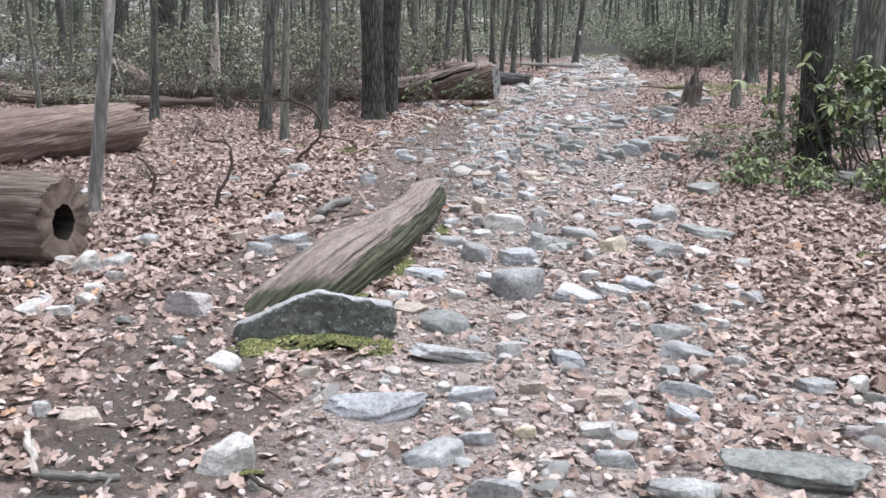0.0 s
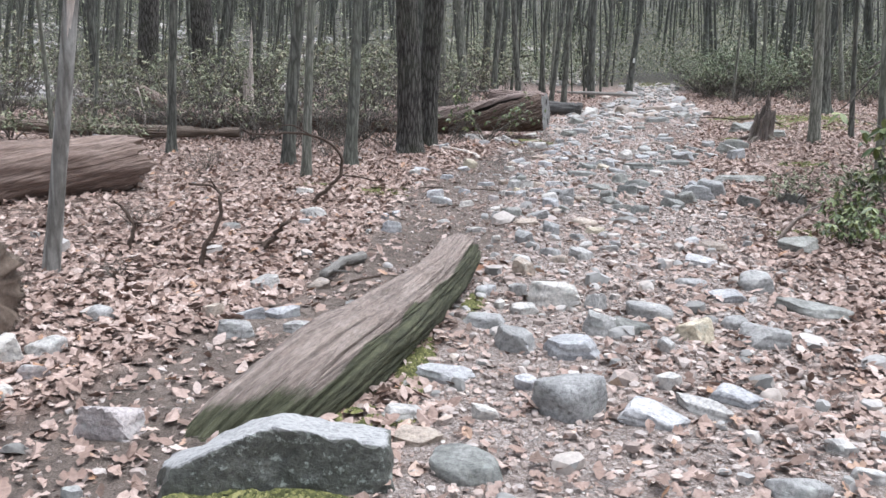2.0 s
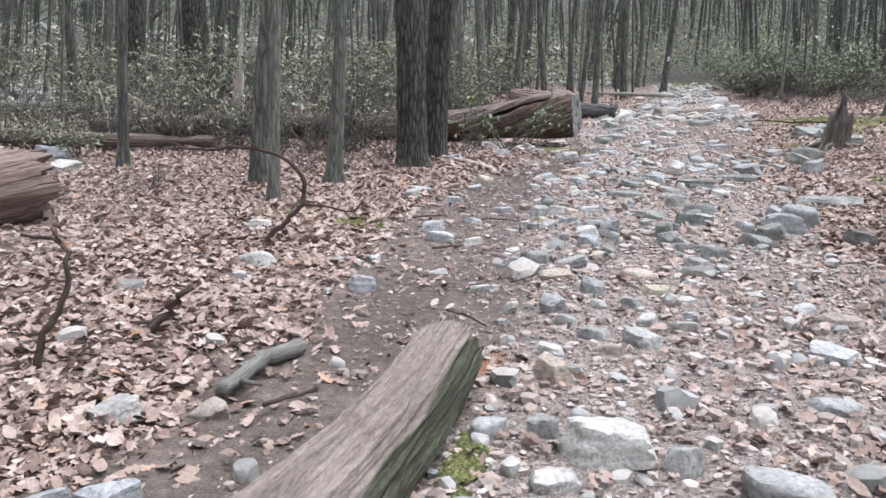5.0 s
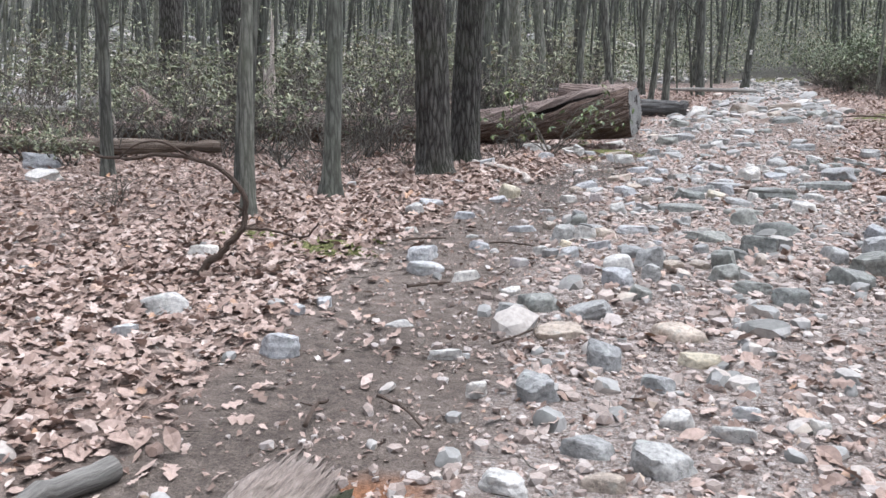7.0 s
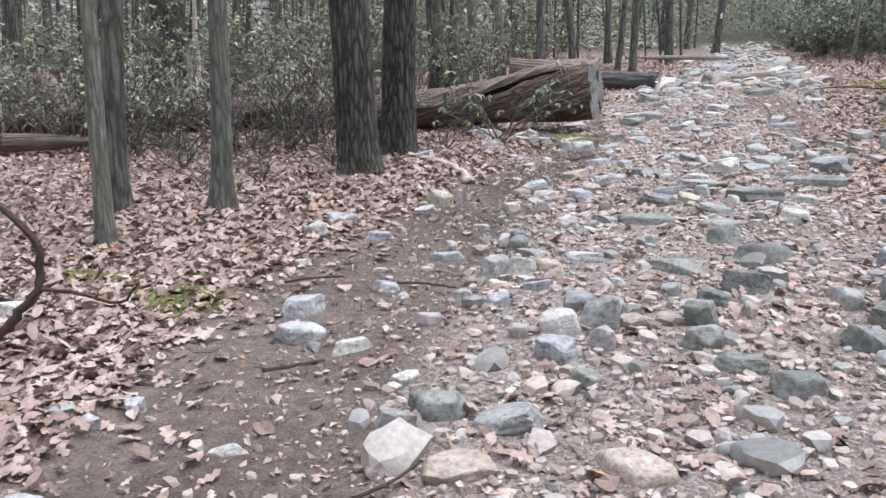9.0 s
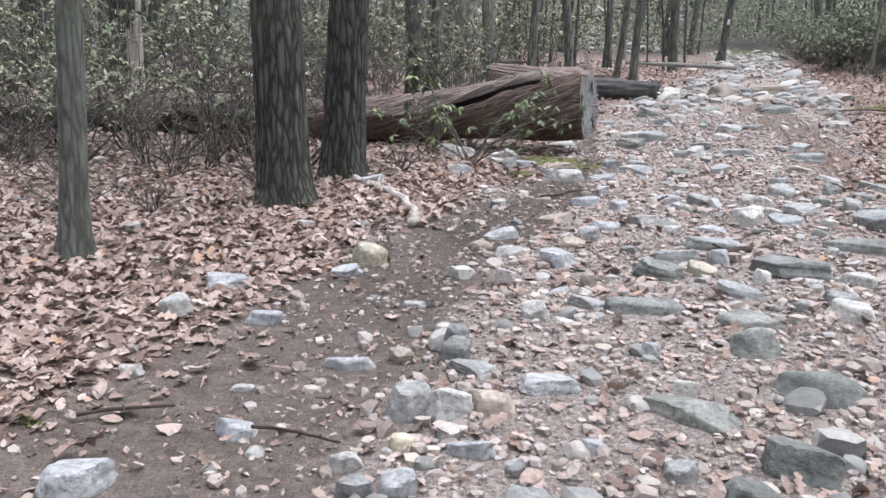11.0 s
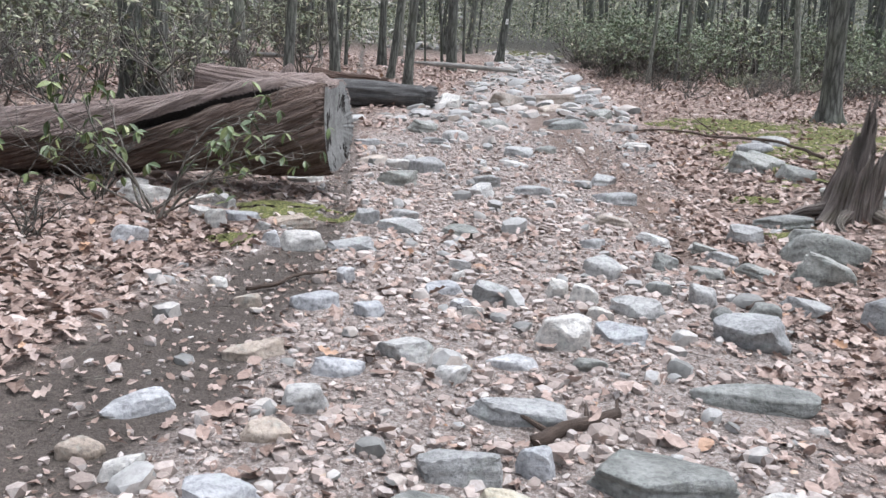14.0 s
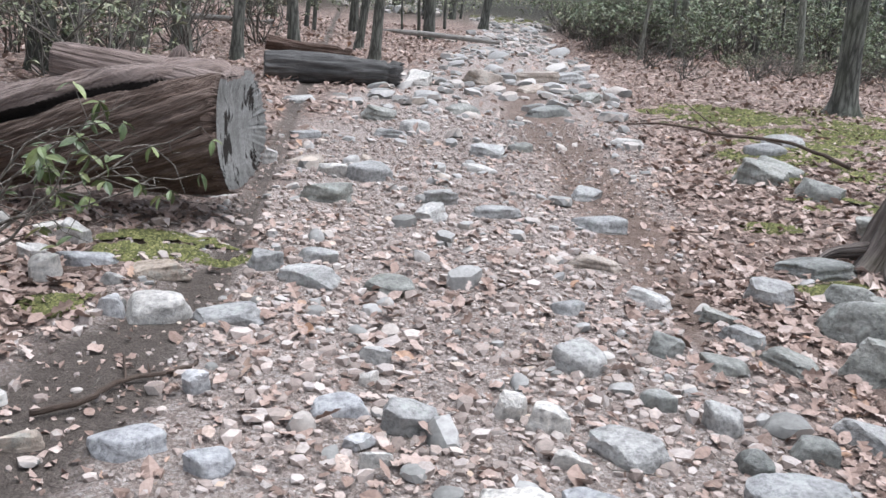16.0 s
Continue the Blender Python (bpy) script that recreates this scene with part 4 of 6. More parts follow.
tree(8.75, 25.4, 0.16, 11, (-0.09, 0.0), BARK_DARK, "grey tree with a flared mossy foot on the moss", 33, 28, 0.12, 0.008, 6, 0.7, bend=0.05)
tree(-2.15, 24.6, 0.17, 12, (0.05, 0.0), BARK_DARK, "double-stemmed dark grey tree behind the log", 34, 24, 0.2, 0.008, 6, 0.35)
tree(-1.85, 24.7, 0.13, 11, (0.09, 0.03), BARK_DARK, "double-stemmed dark grey tree behind the log", 35, 20, 0.2, 0.006, 6, 0.35)
tree(-1.2, 28.3, 0.15, 12, (0.0, 0.0), BARK_GREY, slim, 36, 18, 0.25, 0, 6, 0.3)
tree(-0.25, 27.8, 0.1, 10, (0.04, 0.0), BARK_DARK, slim, 37, 16, 0.25, 0, 6, 0.3)
tree(2.0, 29.4, 0.1, 10, (0.03, 0.0), BARK_DARK, slim, 38, 16, 0.25, 0, 6, 0.3)
tree(-1.85, 28.2, 0.13, 11, (0.01, 0.0), BARK_GREY, slim, 39, 16, 0.25, 0, 6, 0.3)
tree(1.7, 31.6, 0.09, 9, (0.12, 0.0), BARK_DARK, slim, 40, 14, 0.3, 0, 5, 0.3)
tree(4.4, 48.0, 0.14, 12, (0.02, 0.0), BARK_DARK, slim, 42, 14, 0.4, 0, 6, 0.3)
tree(5.6, 50.0, 0.14, 12, (0.02, 0.0), BARK_DARK, slim, 43, 14, 0.4, 0, 6, 0.3)
blazed = tree(6.2, 44.8, 0.16, 12, (0.09, 0.0), BARK_DARK, "dark leaning tree with a white painted trail mark", 41, 18, 0.3, 0, 6, 0.4, bend=0.02)
bz = [(-0.05, -0.012, 1.42), (0.05, -0.012, 1.42), (0.065, -0.012, 1.62), (-0.035, -0.012, 1.62), (-0.05, 0.06, 1.42), (0.05, 0.06, 1.42), (0.065, 0.06, 1.62), (-0.035, 0.06, 1.62)]
part("trail_mark", [(x + 0.135, y - 0.145, z) for x, y, z in bz], [(0, 1, 2, 3), (1, 5, 6, 2), (4, 0, 3, 7), (3, 2, 6, 7), (1, 0, 4, 5)], PAINT, blazed, "white painted blaze", False)
tree(-9.0, 27.0, 0.42, 15, (0.03, 0.0), BARK_OAK, "massive dark tree behind the laurel bushes", 45, 32, 0.2, 0.02, 7, 0.35, bend=0.03)
tree(-9.9, 25.0, 0.30, 14, (0.05, 0.0), BARK_OAK, "massive dark tree behind the laurel bushes", 46, 28, 0.2, 0.016, 7, 0.35, bend=0.04)
bough = Shape().tube(curve_points([(-0.1, -0.3, 2.55), (-0.61, -0.8, 2.39), (-1.01, -0.8, 2.09), (-1.57, -0.8, 1.76), (-1.8, -0.8, 1.6)], 6), np.linspace(0.028, 0.012, 25), 8, 0.2, 2)
bough.tube(curve_points([(-1.07, -0.8, 2.02), (-1.35, -0.82, 1.8), (-1.52, -0.8, 1.54), (-1.6, -0.8, 1.4)], 5), np.linspace(0.018, 0.008, 16), 7, 0.2, 3)
bough.tube(curve_points([(-1.57, -0.8, 1.76), (-1.8, -0.85, 1.45), (-1.97, -0.85, 1.22), (-2.1, -0.85, 1.1)], 5), np.linspace(0.014, 0.006, 16), 7, 0.2, 4)
bough.make("dead_bough", TWIG, stout, "bare dark forked bough")
# the dead sapling with peeling bark
dead = tree(-3.16, 7.45, 0.062, 7, (0.17, 0.0), BARK_DEAD, "dead grey sapling with peeling split bark", 44, 22, 0.1, 0.006, 4, 0.12, bend=0.03)
peel = Shape().tube(curve_points([(0.27, -0.035, 1.55), (0.325, -0.04, 1.9), (0.38, -0.04, 2.2), (0.45, -0.04, 2.6)], 5), np.linspace(0.008, 0.056, 16), 12, 0.25, 3)
peel.make("bare_wood", WOOD_PALE, dead, "bleached bare wood where the bark fell off")

# background forest, built once in several forms and repeated
FOREST = [tree(0, 0, r, h, (random.Random(k).uniform(-0.05, 0.05), random.Random(k + 50).uniform(-0.04, 0.04)), m, lab, 60 + k, 9, 0.6, 0, 3, 0.35, z=0.04)
          for k, (r, h, m, lab) in enumerate(((0.06, 8, BARK_DARK, "thin bare grey forest sapling"), (0.09, 10, BARK_GREY, "slim bare grey forest tree"), (0.12, 12, BARK_DARK, "bare dark grey forest tree"),
                                              (0.16, 14, BARK_DARK, "tall bare dark forest tree"), (0.21, 15, BARK_DARK, "stout bare dark forest tree"), (0.045, 6, BARK_GREY, "thin bare grey forest sapling"), (0.075, 9, BARK_DARK, "slim bare dark forest tree")))]
SPOTS = []


def free_spot(x, y, gap, clear):
    if abs(float(trail_side(x, y))) < clear:
        return False
    return all((x - a) ** 2 + (y - b) ** 2 > gap * gap for a, b in SPOTS)


def plant_forest():
    rng = random.Random(11)
    placed, tries = 0, 0
    while placed < 118 and tries < 40000:
        tries += 1
        x, y = rng.uniform(-30, 40), 17 + 36 * rng.random() ** 1.1
        if abs(x - 2) > 0.66 * y + 6:
            continue
        if -3.6 < x < 7.5 and y < 26:
            continue
        if 3.0 < x < 9.5 and y < 33:
            continue
        if not free_spot(x, y, 0.9, 1.9):
            continue
        plant_one(rng, x, y)
        placed += 1
    for k in range(44):
        a = rng.uniform(0.95 * math.pi, 2.05 * math.pi)
        d = rng.uniform(9, 40)
        x, y = 0.5 + d * math.cos(a), 4 + d * math.sin(a)
        if free_spot(x, y, 2.0, 2.5):
            plant_one(rng, x, y)


def plant_one(rng, x, y):
    SPOTS.append((x, y))
    k = rng.choices(range(7), (5, 4, 2.4, 1.2, 0.5, 6, 4))[0]
    c = copy_thing(FOREST[k], pose(x, y, gz(x, y) - 0.06, 0, math.degrees(-0.2 * (x - 1) / max(y - 4, 8)) + rng.gauss(0, 2.5), 0) @ pose(0, 0, 0, 0, 0, rng.uniform(0, 360)))
    f = rng.uniform(0.85, 1.2)
    c.scale = (f, f, f)


plant_forest()
for t, (x, y) in zip(FOREST, ((-9, 26), (-11, 19), (-14, 24), (12, 24), (15, 21), (-7.5, 15.5), (11, 19))):
    t.matrix_world = pose(x, y, gz(x, y) - 0.05)


def far_forest():
    """The woods past the nearer trees: slim stems with a few boughs, and evergreen undergrowth."""
    rng = random.Random(23)
    s, n = Shape(), 0
    while n < 980:
        x, y = rng.uniform(-75, 85), 34 + 86 * rng.random()
        if abs(x - 2) > 0.66 * y + 6 or (y < 56 and abs(float(trail_side(x, y))) < 1.7) or not free_spot(x, y, 0.6, 0):
            continue
        n += 1
        r, h = rng.choice((0.03, 0.04, 0.05, 0.06, 0.08, 0.11, 0.14, 0.18)), rng.uniform(8, 14)
        z = gz(x, y) - 0.1
        lean = Vector((rng.gauss(-0.2 * (x - 1) / (y - 4), 0.05), rng.gauss(0, 0.05), 1))
        line = [Vector((x, y, z)) + lean * (h * q) + Vector((rng.gauss(0, r), rng.gauss(0, r), 0)) * (2 * q) for q in (0, 0.1, 0.22, 0.4, 0.65, 1.0)]
        s.tube(line, [r * 1.2, r, r * 0.92, r * 0.8, r * 0.5, r * 0.15], 6, 0, 0, False)
        for k in range(5):
            p = line[rng.choice((1, 2, 3, 3, 4))]
            d = Vector((rng.gauss(0, 1), rng.gauss(0, 1), rng.uniform(0.2, 1.2))).normalized() * rng.uniform(0.8, 2.6)
            s.tube([p, p + d * 0.5 + Vector((0, 0, 0.1)), p + d], [r * 0.3, r * 0.2, r * 0.06], 3, 0, 0, False)
    tagged(s.make("far_woods", BARK_FAR), "bare grey stems of the distant woods", "trees", "", "stuff")
    rs = np.random.RandomState(29)
    m = 2100
    cx, cy = np.concatenate([rs.uniform(-50, 56, m), rs.uniform(-4, 30, 420), rs.uniform(-4, 16, 260)]), np.concatenate([30 + 75 * rs.rand(m), 56 + 45 * rs.rand(420), 47 + 14 * rs.rand(260)])
    ok = (np.abs(cx - 2) < 0.62 * cy + 4) & ((np.abs(trail_side(cx, cy)) > 2.0) | (cy > 54)) & ((cx < 0.16 * cy - 5) | (cx > 9) | (cy > 47))
    cx, cy = cx[ok], cy[ok]
    per = 75
    cz, ch, cw = ground_z(cx, cy), rs.uniform(0.8, 4.4, len(cx)), rs.uniform(0.8, 2.2, len(cx))
    a, q, u = rs.uniform(0, 6.28, (len(cx), per)), np.sqrt(rs.rand(len(cx), per)), rs.rand(len(cx), per)
    x, y = cx[:, None] + cw[:, None] * q * np.cos(a), cy[:, None] + cw[:, None] * q * np.sin(a)
    z = cz[:, None] + ch[:, None] * (0.2 + 0.8 * u * (1 - 0.4 * q))
    p = np.stack([x, y, z], -1).reshape(-1, 3)
    blade = np.array([(0, 0, 0), (-0.22, 0.5, 0.05), (0.22, 0.5, 0.05), (0, 1, -0.1)])
    n = len(p)
    size, t1, t2 = rs.uniform(0.1, 0.2, n), rs.uniform(0, 6.28, n), rs.normal(0, 0.6, n)
    v = blade[None] * size[:, None, None]
    yy, zz = v[..., 1] * np.cos(t2)[:, None], v[..., 1] * np.sin(t2)[:, None] + v[..., 2]
    v = np.stack([v[..., 0] * np.cos(t1)[:, None] - yy * np.sin(t1)[:, None], v[..., 0] * np.sin(t1)[:, None] + yy * np.cos(t1)[:, None], zz], -1) + p[:, None, :]
    t = np.array([(0, 2, 1), (1, 2, 3)])[None] + 4 * np.arange(n)[:, None, None]
    stuff_mesh("far_undergrowth", v.reshape(-1, 3), t.reshape(-1, 3), LEAF_GREEN, "grey-green evergreen undergrowth of the distant woods", "undergrowth")


far_forest()


def woods_behind():
    """The same woods, added unseen beside and behind the start to block low sky."""
    rng = random.Random(37)
    s = Shape()
    for k in range(420):
        a, d = rng.uniform(0.9 * math.pi, 2.1 * math.pi), rng.uniform(14, 70)
        x, y = 1 + d * math.cos(a), 6 + d * math.sin(a)
        if abs(float(trail_side(x, y))) < 2.0:
            continue
        r, h = rng.choice((0.05, 0.07, 0.09, 0.12, 0.16, 0.2)), rng.uniform(9, 15)
        p = Vector((x, y, gz(x, y) - 0.1))
        lean = Vector((rng.gauss(0, 0.05), rng.gauss(0, 0.05), 1))
        line = [p + lean * (h * q) + Vector((rng.gauss(0, r), rng.gauss(0, r), 0)) * (2 * q) for q in (0, 0.1, 0.3, 0.6, 1.0)]
        s.tube(line, [r * 1.2, r, r * 0.88, r * 0.55, r * 0.15], 6, 0, 0, False)
        for j in range(6):
            q = line[rng.choice((2, 3, 3))]
            w = Vector((rng.gauss(0, 1), rng.gauss(0, 1), rng.uniform(0.2, 1.2))).normalized() * rng.uniform(1.0, 3.0)
            s.tube([q, q + w * 0.5 + Vector((0, 0, 0.1)), q + w], [r * 0.3, r * 0.2, r * 0.06], 3, 0, 0, False)
    tagged(s.make("woods_behind", BARK_FAR), "unseen bare stems added behind the start to block low sky", "trees", "", "stuff")


woods_behind()


# ---- evergreen bushes ----
def leaf_blade(length, width, fold, droop):
    """Six points of one folded evergreen leaf along +y, and its triangles."""
    v = np.array([(0, 0, 0), (-width, length * 0.45, fold), (0, length * 0.5, 0), (width, length * 0.45, fold), (0, length, -droop)])
    return v, np.array([(0, 2, 1), (0, 3, 2), (1, 2, 4), (2, 3, 4)])


def broad_blade(length, width, fold, droop):
    """One rounder evergreen leaf along +y with a folded midrib, and its triangles."""
    v = [(0, 0, 0)]
    for t, w in ((0.25, 0.75), (0.5, 1.0), (0.78, 0.7)):
        z = -droop * t * t
        v += [(-width * w, length * t, z + fold * w), (0, length * t, z), (width * w, length * t, z + fold * w)]
    v.append((0, length, -droop))
    t = [(0, 2, 1), (0, 3, 2), (7, 8, 10), (8, 9, 10)]
    for a in (1, 4):
        t += [(a, a + 1, a + 4), (a, a + 4, a + 3), (a + 1, a + 2, a + 5), (a + 1, a + 5, a + 4)]
    return np.array(v), np.array(t)


def bush(name, height, spread, stems, whorls, leaf, per, mat, label, seed, drop=0.2, bare=False):
    """Crooked stems with whorls of leaves at the tips."""
    rng = random.Random(seed)
    base = empty(name, pose(0, 0, 0), label, "bush", "evergreen bushes")
    s, tips = Shape(), []
    for k in range(stems):
        a, out = rng.uniform(0, 6.28), rng.uniform(0.15, 1.0) * spread
        top = height * rng.uniform(0.55, 1.0) * (1 - 0.3 * out / spread)
        p0 = Vector((rng.gauss(0, 0.08 * spread), rng.gauss(0, 0.08 * spread), -0.03))
        p3 = Vector((math.cos(a) * out, math.sin(a) * out, top))
        mid = [p0.lerp(p3, t) + Vector((rng.gauss(0, 0.09), rng.gauss(0, 0.09), rng.gauss(0, 0.06))) * height for t in (0.35, 0.7)]
        line = curve_points([p0, *mid, p3], 2)
        s.tube(line, list(np.linspace(0.014, 0.005, len(line))), 3, 0, 0, False)
        for j in range(max(1, whorls // stems)):
            q = line[rng.randrange(len(line) // 2, len(line))]
            tip = q + Vector((rng.gauss(0, 0.2), rng.gauss(0, 0.2), rng.uniform(-0.03, 0.22))) * (0.5 + 0.5 * height)
            tip.z = max(tip.z, 0.06)
            bend = q.lerp(tip, 0.5) + Vector((rng.gauss(0, 0.03), rng.gauss(0, 0.03), rng.gauss(0, 0.03)))
            s.tube([q, bend, tip], [0.005, 0.004, 0.0025], 3, 0, 0, False)
            tips.append(tip)
    s.make("framework", TWIG, base, "crooked grey-brown stems")
    if bare:
        return base
    verts, tris, count = [], [], 0
    for tip in tips:
        for j in range(rng.randint(per - 3, per + 2)):
            ln = leaf * rng.uniform(0.6, 1.15)
            v, t = (broad_blade if leaf > 0.11 else leaf_blade)(ln, ln * 0.2, ln * 0.05, ln * rng.uniform(0.05, 0.35))
            m = Matrix.Translation(tip) @ Euler((rng.gauss(drop * -1.4 + 0.35, 0.5), rng.gauss(0, 0.35), rng.uniform(0, 6.28))).to_matrix().to_4x4()
            verts.append(v @ np.array(m.to_3x3()).T + np.array(m.translation))
            tris.append(t + count)
            count += len(v)
    me = bpy.data.meshes.new("crown")
    me.from_pydata(np.concatenate(verts).tolist(), [], np.concatenate(tris).tolist())
    me.materials.append(mat)
    ob = new("crown", me)
    ob.parent = base
    tagged(ob, "leathery green leaves in whorls")
    return base


laurel_label = "mountain laurel bush with leathery olive-green leaves"
LAUREL = [bush("laurel_bush", h, sp, st, wh, 0.105, 7, LEAF_BRIGHT if k > 4 else LEAF_GREEN, laurel_label, 300 + k) for k, (h, sp, st, wh) in enumerate(((1.5, 0.9, 12, 60), (1.8, 1.0, 14, 70), (1.2, 0.8, 10, 60), (1.6, 1.1, 14, 56), (0.6, 0.7, 10, 60), (1.6, 1.0, 14, 112), (1.8, 1.1, 14, 126)))]
BRUSH = [bush("bare_brush", h, sp, 14, 84, 0, 0, TWIG, "tangle of bare grey twigs", 330 + k, bare=True) for k, (h, sp) in enumerate(((1.0, 0.9), (0.7, 0.8), (1.4, 0.8)))]
RHODO = [bush("rhododendron_bush", h, sp, st, wh, 0.118, 8, LEAF_RHODO, "rhododendron bush with drooping glossy green leaves", 340 + k, 0.6) for k, (h, sp, st, wh) in enumerate(((1.25, 0.75, 10, 70), (0.5, 0.5, 7, 40)))]


def place(bushes, k, x, y, f, turn):
    c = copy_thing(bushes[k], pose(x, y, gz(x, y), 0, 0, turn))
    c.scale = (f, f, f)


def plant_bushes():
    rng = random.Random(17)
    spots = []

    def fill(bushes, count, inside, x0, x1, y0, y1, gap, f0, f1, kinds):
        done, tries = 0, 0
        while done < count and tries < 6000:
            tries += 1
            x, y = rng.uniform(x0, x1), rng.uniform(y0, y1)
            if not inside(x, y) or (abs(x + 5.75) < 0.8 and 19.5 < y < 22.6) or any((x - a) ** 2 + (y - b) ** 2 < gap * gap for a, b in spots):
                continue
            spots.append((x, y))
            place(bushes, rng.choice(kinds), x, y, rng.uniform(f0, f1), rng.uniform(0, 360))
            done += 1

    behind = lambda x, y: y > 19.9
    fill(LAUREL, 9, lambda x, y: True, -7.5, -2.4, 16.9, 18.3, 0.8, 0.7, 0.95, (0, 2, 3))
    fill(LAUREL, 22, behind, -9.5, -0.9, 19.9, 26.0, 0.7, 0.9, 1.35, (0, 1, 2, 3))
    fill(LAUREL, 46, lambda x, y: x < 0.16 * y - 4.5, -20, 0, 24, 40, 0.9, 1.0, 1.5, (0, 1, 2, 3))
    fill(LAUREL, 16, lambda x, y: x < -4.5, -13, -4.5, 15.5, 21, 0.9, 0.7, 1.0, (4, 4, 2))
    thicket = lambda x, y: trail_side(x, y) > 1.5 and y > 36.5 - 0.42 * (x - 6.5)
    fill(LAUREL, 95, thicket, 6.8, 22, 27, 54, 0.8, 1.0, 1.4, (5, 6, 1))
    fill(LAUREL, 26, lambda x, y: trail_side(x, y) > 1.7 and y > 36.5 - 0.42 * (x - 6.5), 6.8, 11, 35, 47, 0.55, 0.9, 1.15, (5, 6, 3))
    fill(LAUREL, 30, lambda x, y: trail_side(x, y) > 1.8 and 33.6 < y + 0.42 * (x - 6.5) < 36.8, 7.0, 22, 26, 37, 0.6, 0.5, 0.85, (5, 6, 4))
    fill(BRUSH, 12, lambda x, y: True, -7.0, -2.2, 16.6, 18.4, 0.5, 0.7, 1.0, (0, 1, 2))
    fill(BRUSH, 11, lambda x, y: x < 0.1 * y - 3.6, -9, 1, 19.6, 30, 0.8, 0.9, 1.3, (0, 2))
    fill(BRUSH, 12, lambda x, y: trail_side(x, y) > 1.6, 7, 14, 28, 36, 0.8, 0.6, 0.9, (0, 1))


plant_bushes()
for k, x, y, f, turn in ((0, 4.9, 10.35, 1.3, 20), (0, 5.5, 10.5, 1.35, 140), (0, 6.2, 11.1, 1.4, 250), (0, 4.5, 10.9, 0.7, 80), (1, 3.75, 10.35, 0.8, 60), (1, 3.35, 9.35, 0.6, 200), (1, 3.75, 8.95, 0.7, 300), (1, 4.55, 8.75, 0.9, 10), (1, 4.9, 9.2, 0.9, 110), (1, 4.1, 9.6, 0.8, 170), (1, 3.5, 9.9, 0.7, 250)):
    place(RHODO, k, x, y, f, turn)
for k, x, y, f, turn in ((4, 3.5, 11.6, 0.7, 30), (4, 4.3, 11.6, 0.8, 130), (2, 5.4, 12.6, 0.8, 230), (4, 7.2, 16.3, 0.9, 90)):
    place(LAUREL, k, x, y, f, turn)
for k, x, y, f, turn in ((1, -3.4, 15.8, 0.7, 0), (1, -2.7, 16.3, 0.6, 100), (1, -3.9, 12.9, 0.5, 60), (1, -3.2, 9.0, 0.35, 200), (1, -2.6, 7.3, 0.3, 20), (0, -1.85, 16.2, 0.6, 30), (1, -0.8, 17.1, 0.55, 80), (2, -1.75, 17.0, 0.75, 120), (2, -0.7, 18.2, 0.5, 10), (1, -2.2, 15.0, 0.45, 310), (0, -2.6, 14.6, 0.45, 250)):
    place(BRUSH, k, x, y, f, turn)
for group, ((x0, y0), dx) in ((LAUREL, ((-9.5, 22.0), -1.4)), (BRUSH, ((-8.2, 18.2), -0.9)), (RHODO, ((6.6, 10.2), 1.1))):
    for j, b in enumerate(group):
        b.matrix_world = pose(x0 + dx * j, y0, gz(x0 + dx * j, y0), 0, 0, 40 * j)


def log_sprig():
    """The low laurel sprig in front of the great log."""
    rng = random.Random(8)
    base = empty("laurel_sprig", pose(-0.2, 17.66, gz(-0.2, 17.66)), "low laurel sprig with few olive leaves beside the log", "bush")
    s, tips = Shape(), []
    for k in range(9):
        a = rng.uniform(-0.6, 0.8) if k < 5 else rng.uniform(2.5, 3.6)
        line = [Vector((rng.gauss(0, 0.04), rng.gauss(0, 0.04), -0.02))]
        d = Vector((math.cos(a) * 0.5, math.sin(a) * 0.4, 1.0)).normalized()
        for j in range(11):
            d = (d + Vector((math.cos(a) * 0.1, math.sin(a) * 0.08, 0.03)) + Vector((rng.gauss(0, 0.22), rng.gauss(0, 0.2), rng.gauss(0, 0.2)))).normalized()
            line.append(line[-1] + d * rng.uniform(0.07, 0.13))
            line[-1].z = max(line[-1].z, 0.05)
            if j > 2:
                q = line[-1]
                for m in range(2):
                    w = Vector((rng.gauss(math.cos(a) * 0.1, 0.1), rng.gauss(0, 0.1), rng.gauss(0.02, 0.09)))
                    w2 = w + Vector((rng.gauss(0, 0.06), rng.gauss(0, 0.06), rng.gauss(0.02, 0.05)))
                    s.tube([q, q + w * 0.6, q + w2], [0.0035, 0.003, 0.0015], 3, 0, 0, False)
                    if rng.random() < 0.55:
                        tips.append(q + w2)
        s.tube(line, list(np.linspace(0.011, 0.003, len(line))), 5, 0, 0, False)
    tagged(s.make("framework", TWIG, base), "thin grey twigs", "", "", "stuff")
    verts, tris, count = [], [], 0
    for tip in tips:
        for j in range(rng.randint(3, 6)):
            ln = rng.uniform(0.055, 0.105)
            v, t = broad_blade(ln, ln * 0.2, ln * 0.06, ln * rng.uniform(0.1, 0.5))
            m = Matrix.Translation(tip) @ Euler((rng.gauss(-0.5, 0.5), rng.gauss(0, 0.35), rng.uniform(0, 6.28))).to_matrix().to_4x4()
            verts.append(v @ np.array(m.to_3x3()).T + np.array(m.translation))
            tris.append(t + count)
            count += len(v)
    me = bpy.data.meshes.new("foliage")
    me.from_pydata(np.concatenate(verts).tolist(), [], np.concatenate(tris).tolist())
    me.materials.append(LEAF_RHODO)
    ob = new("foliage", me)
    ob.parent = base


log_sprig()


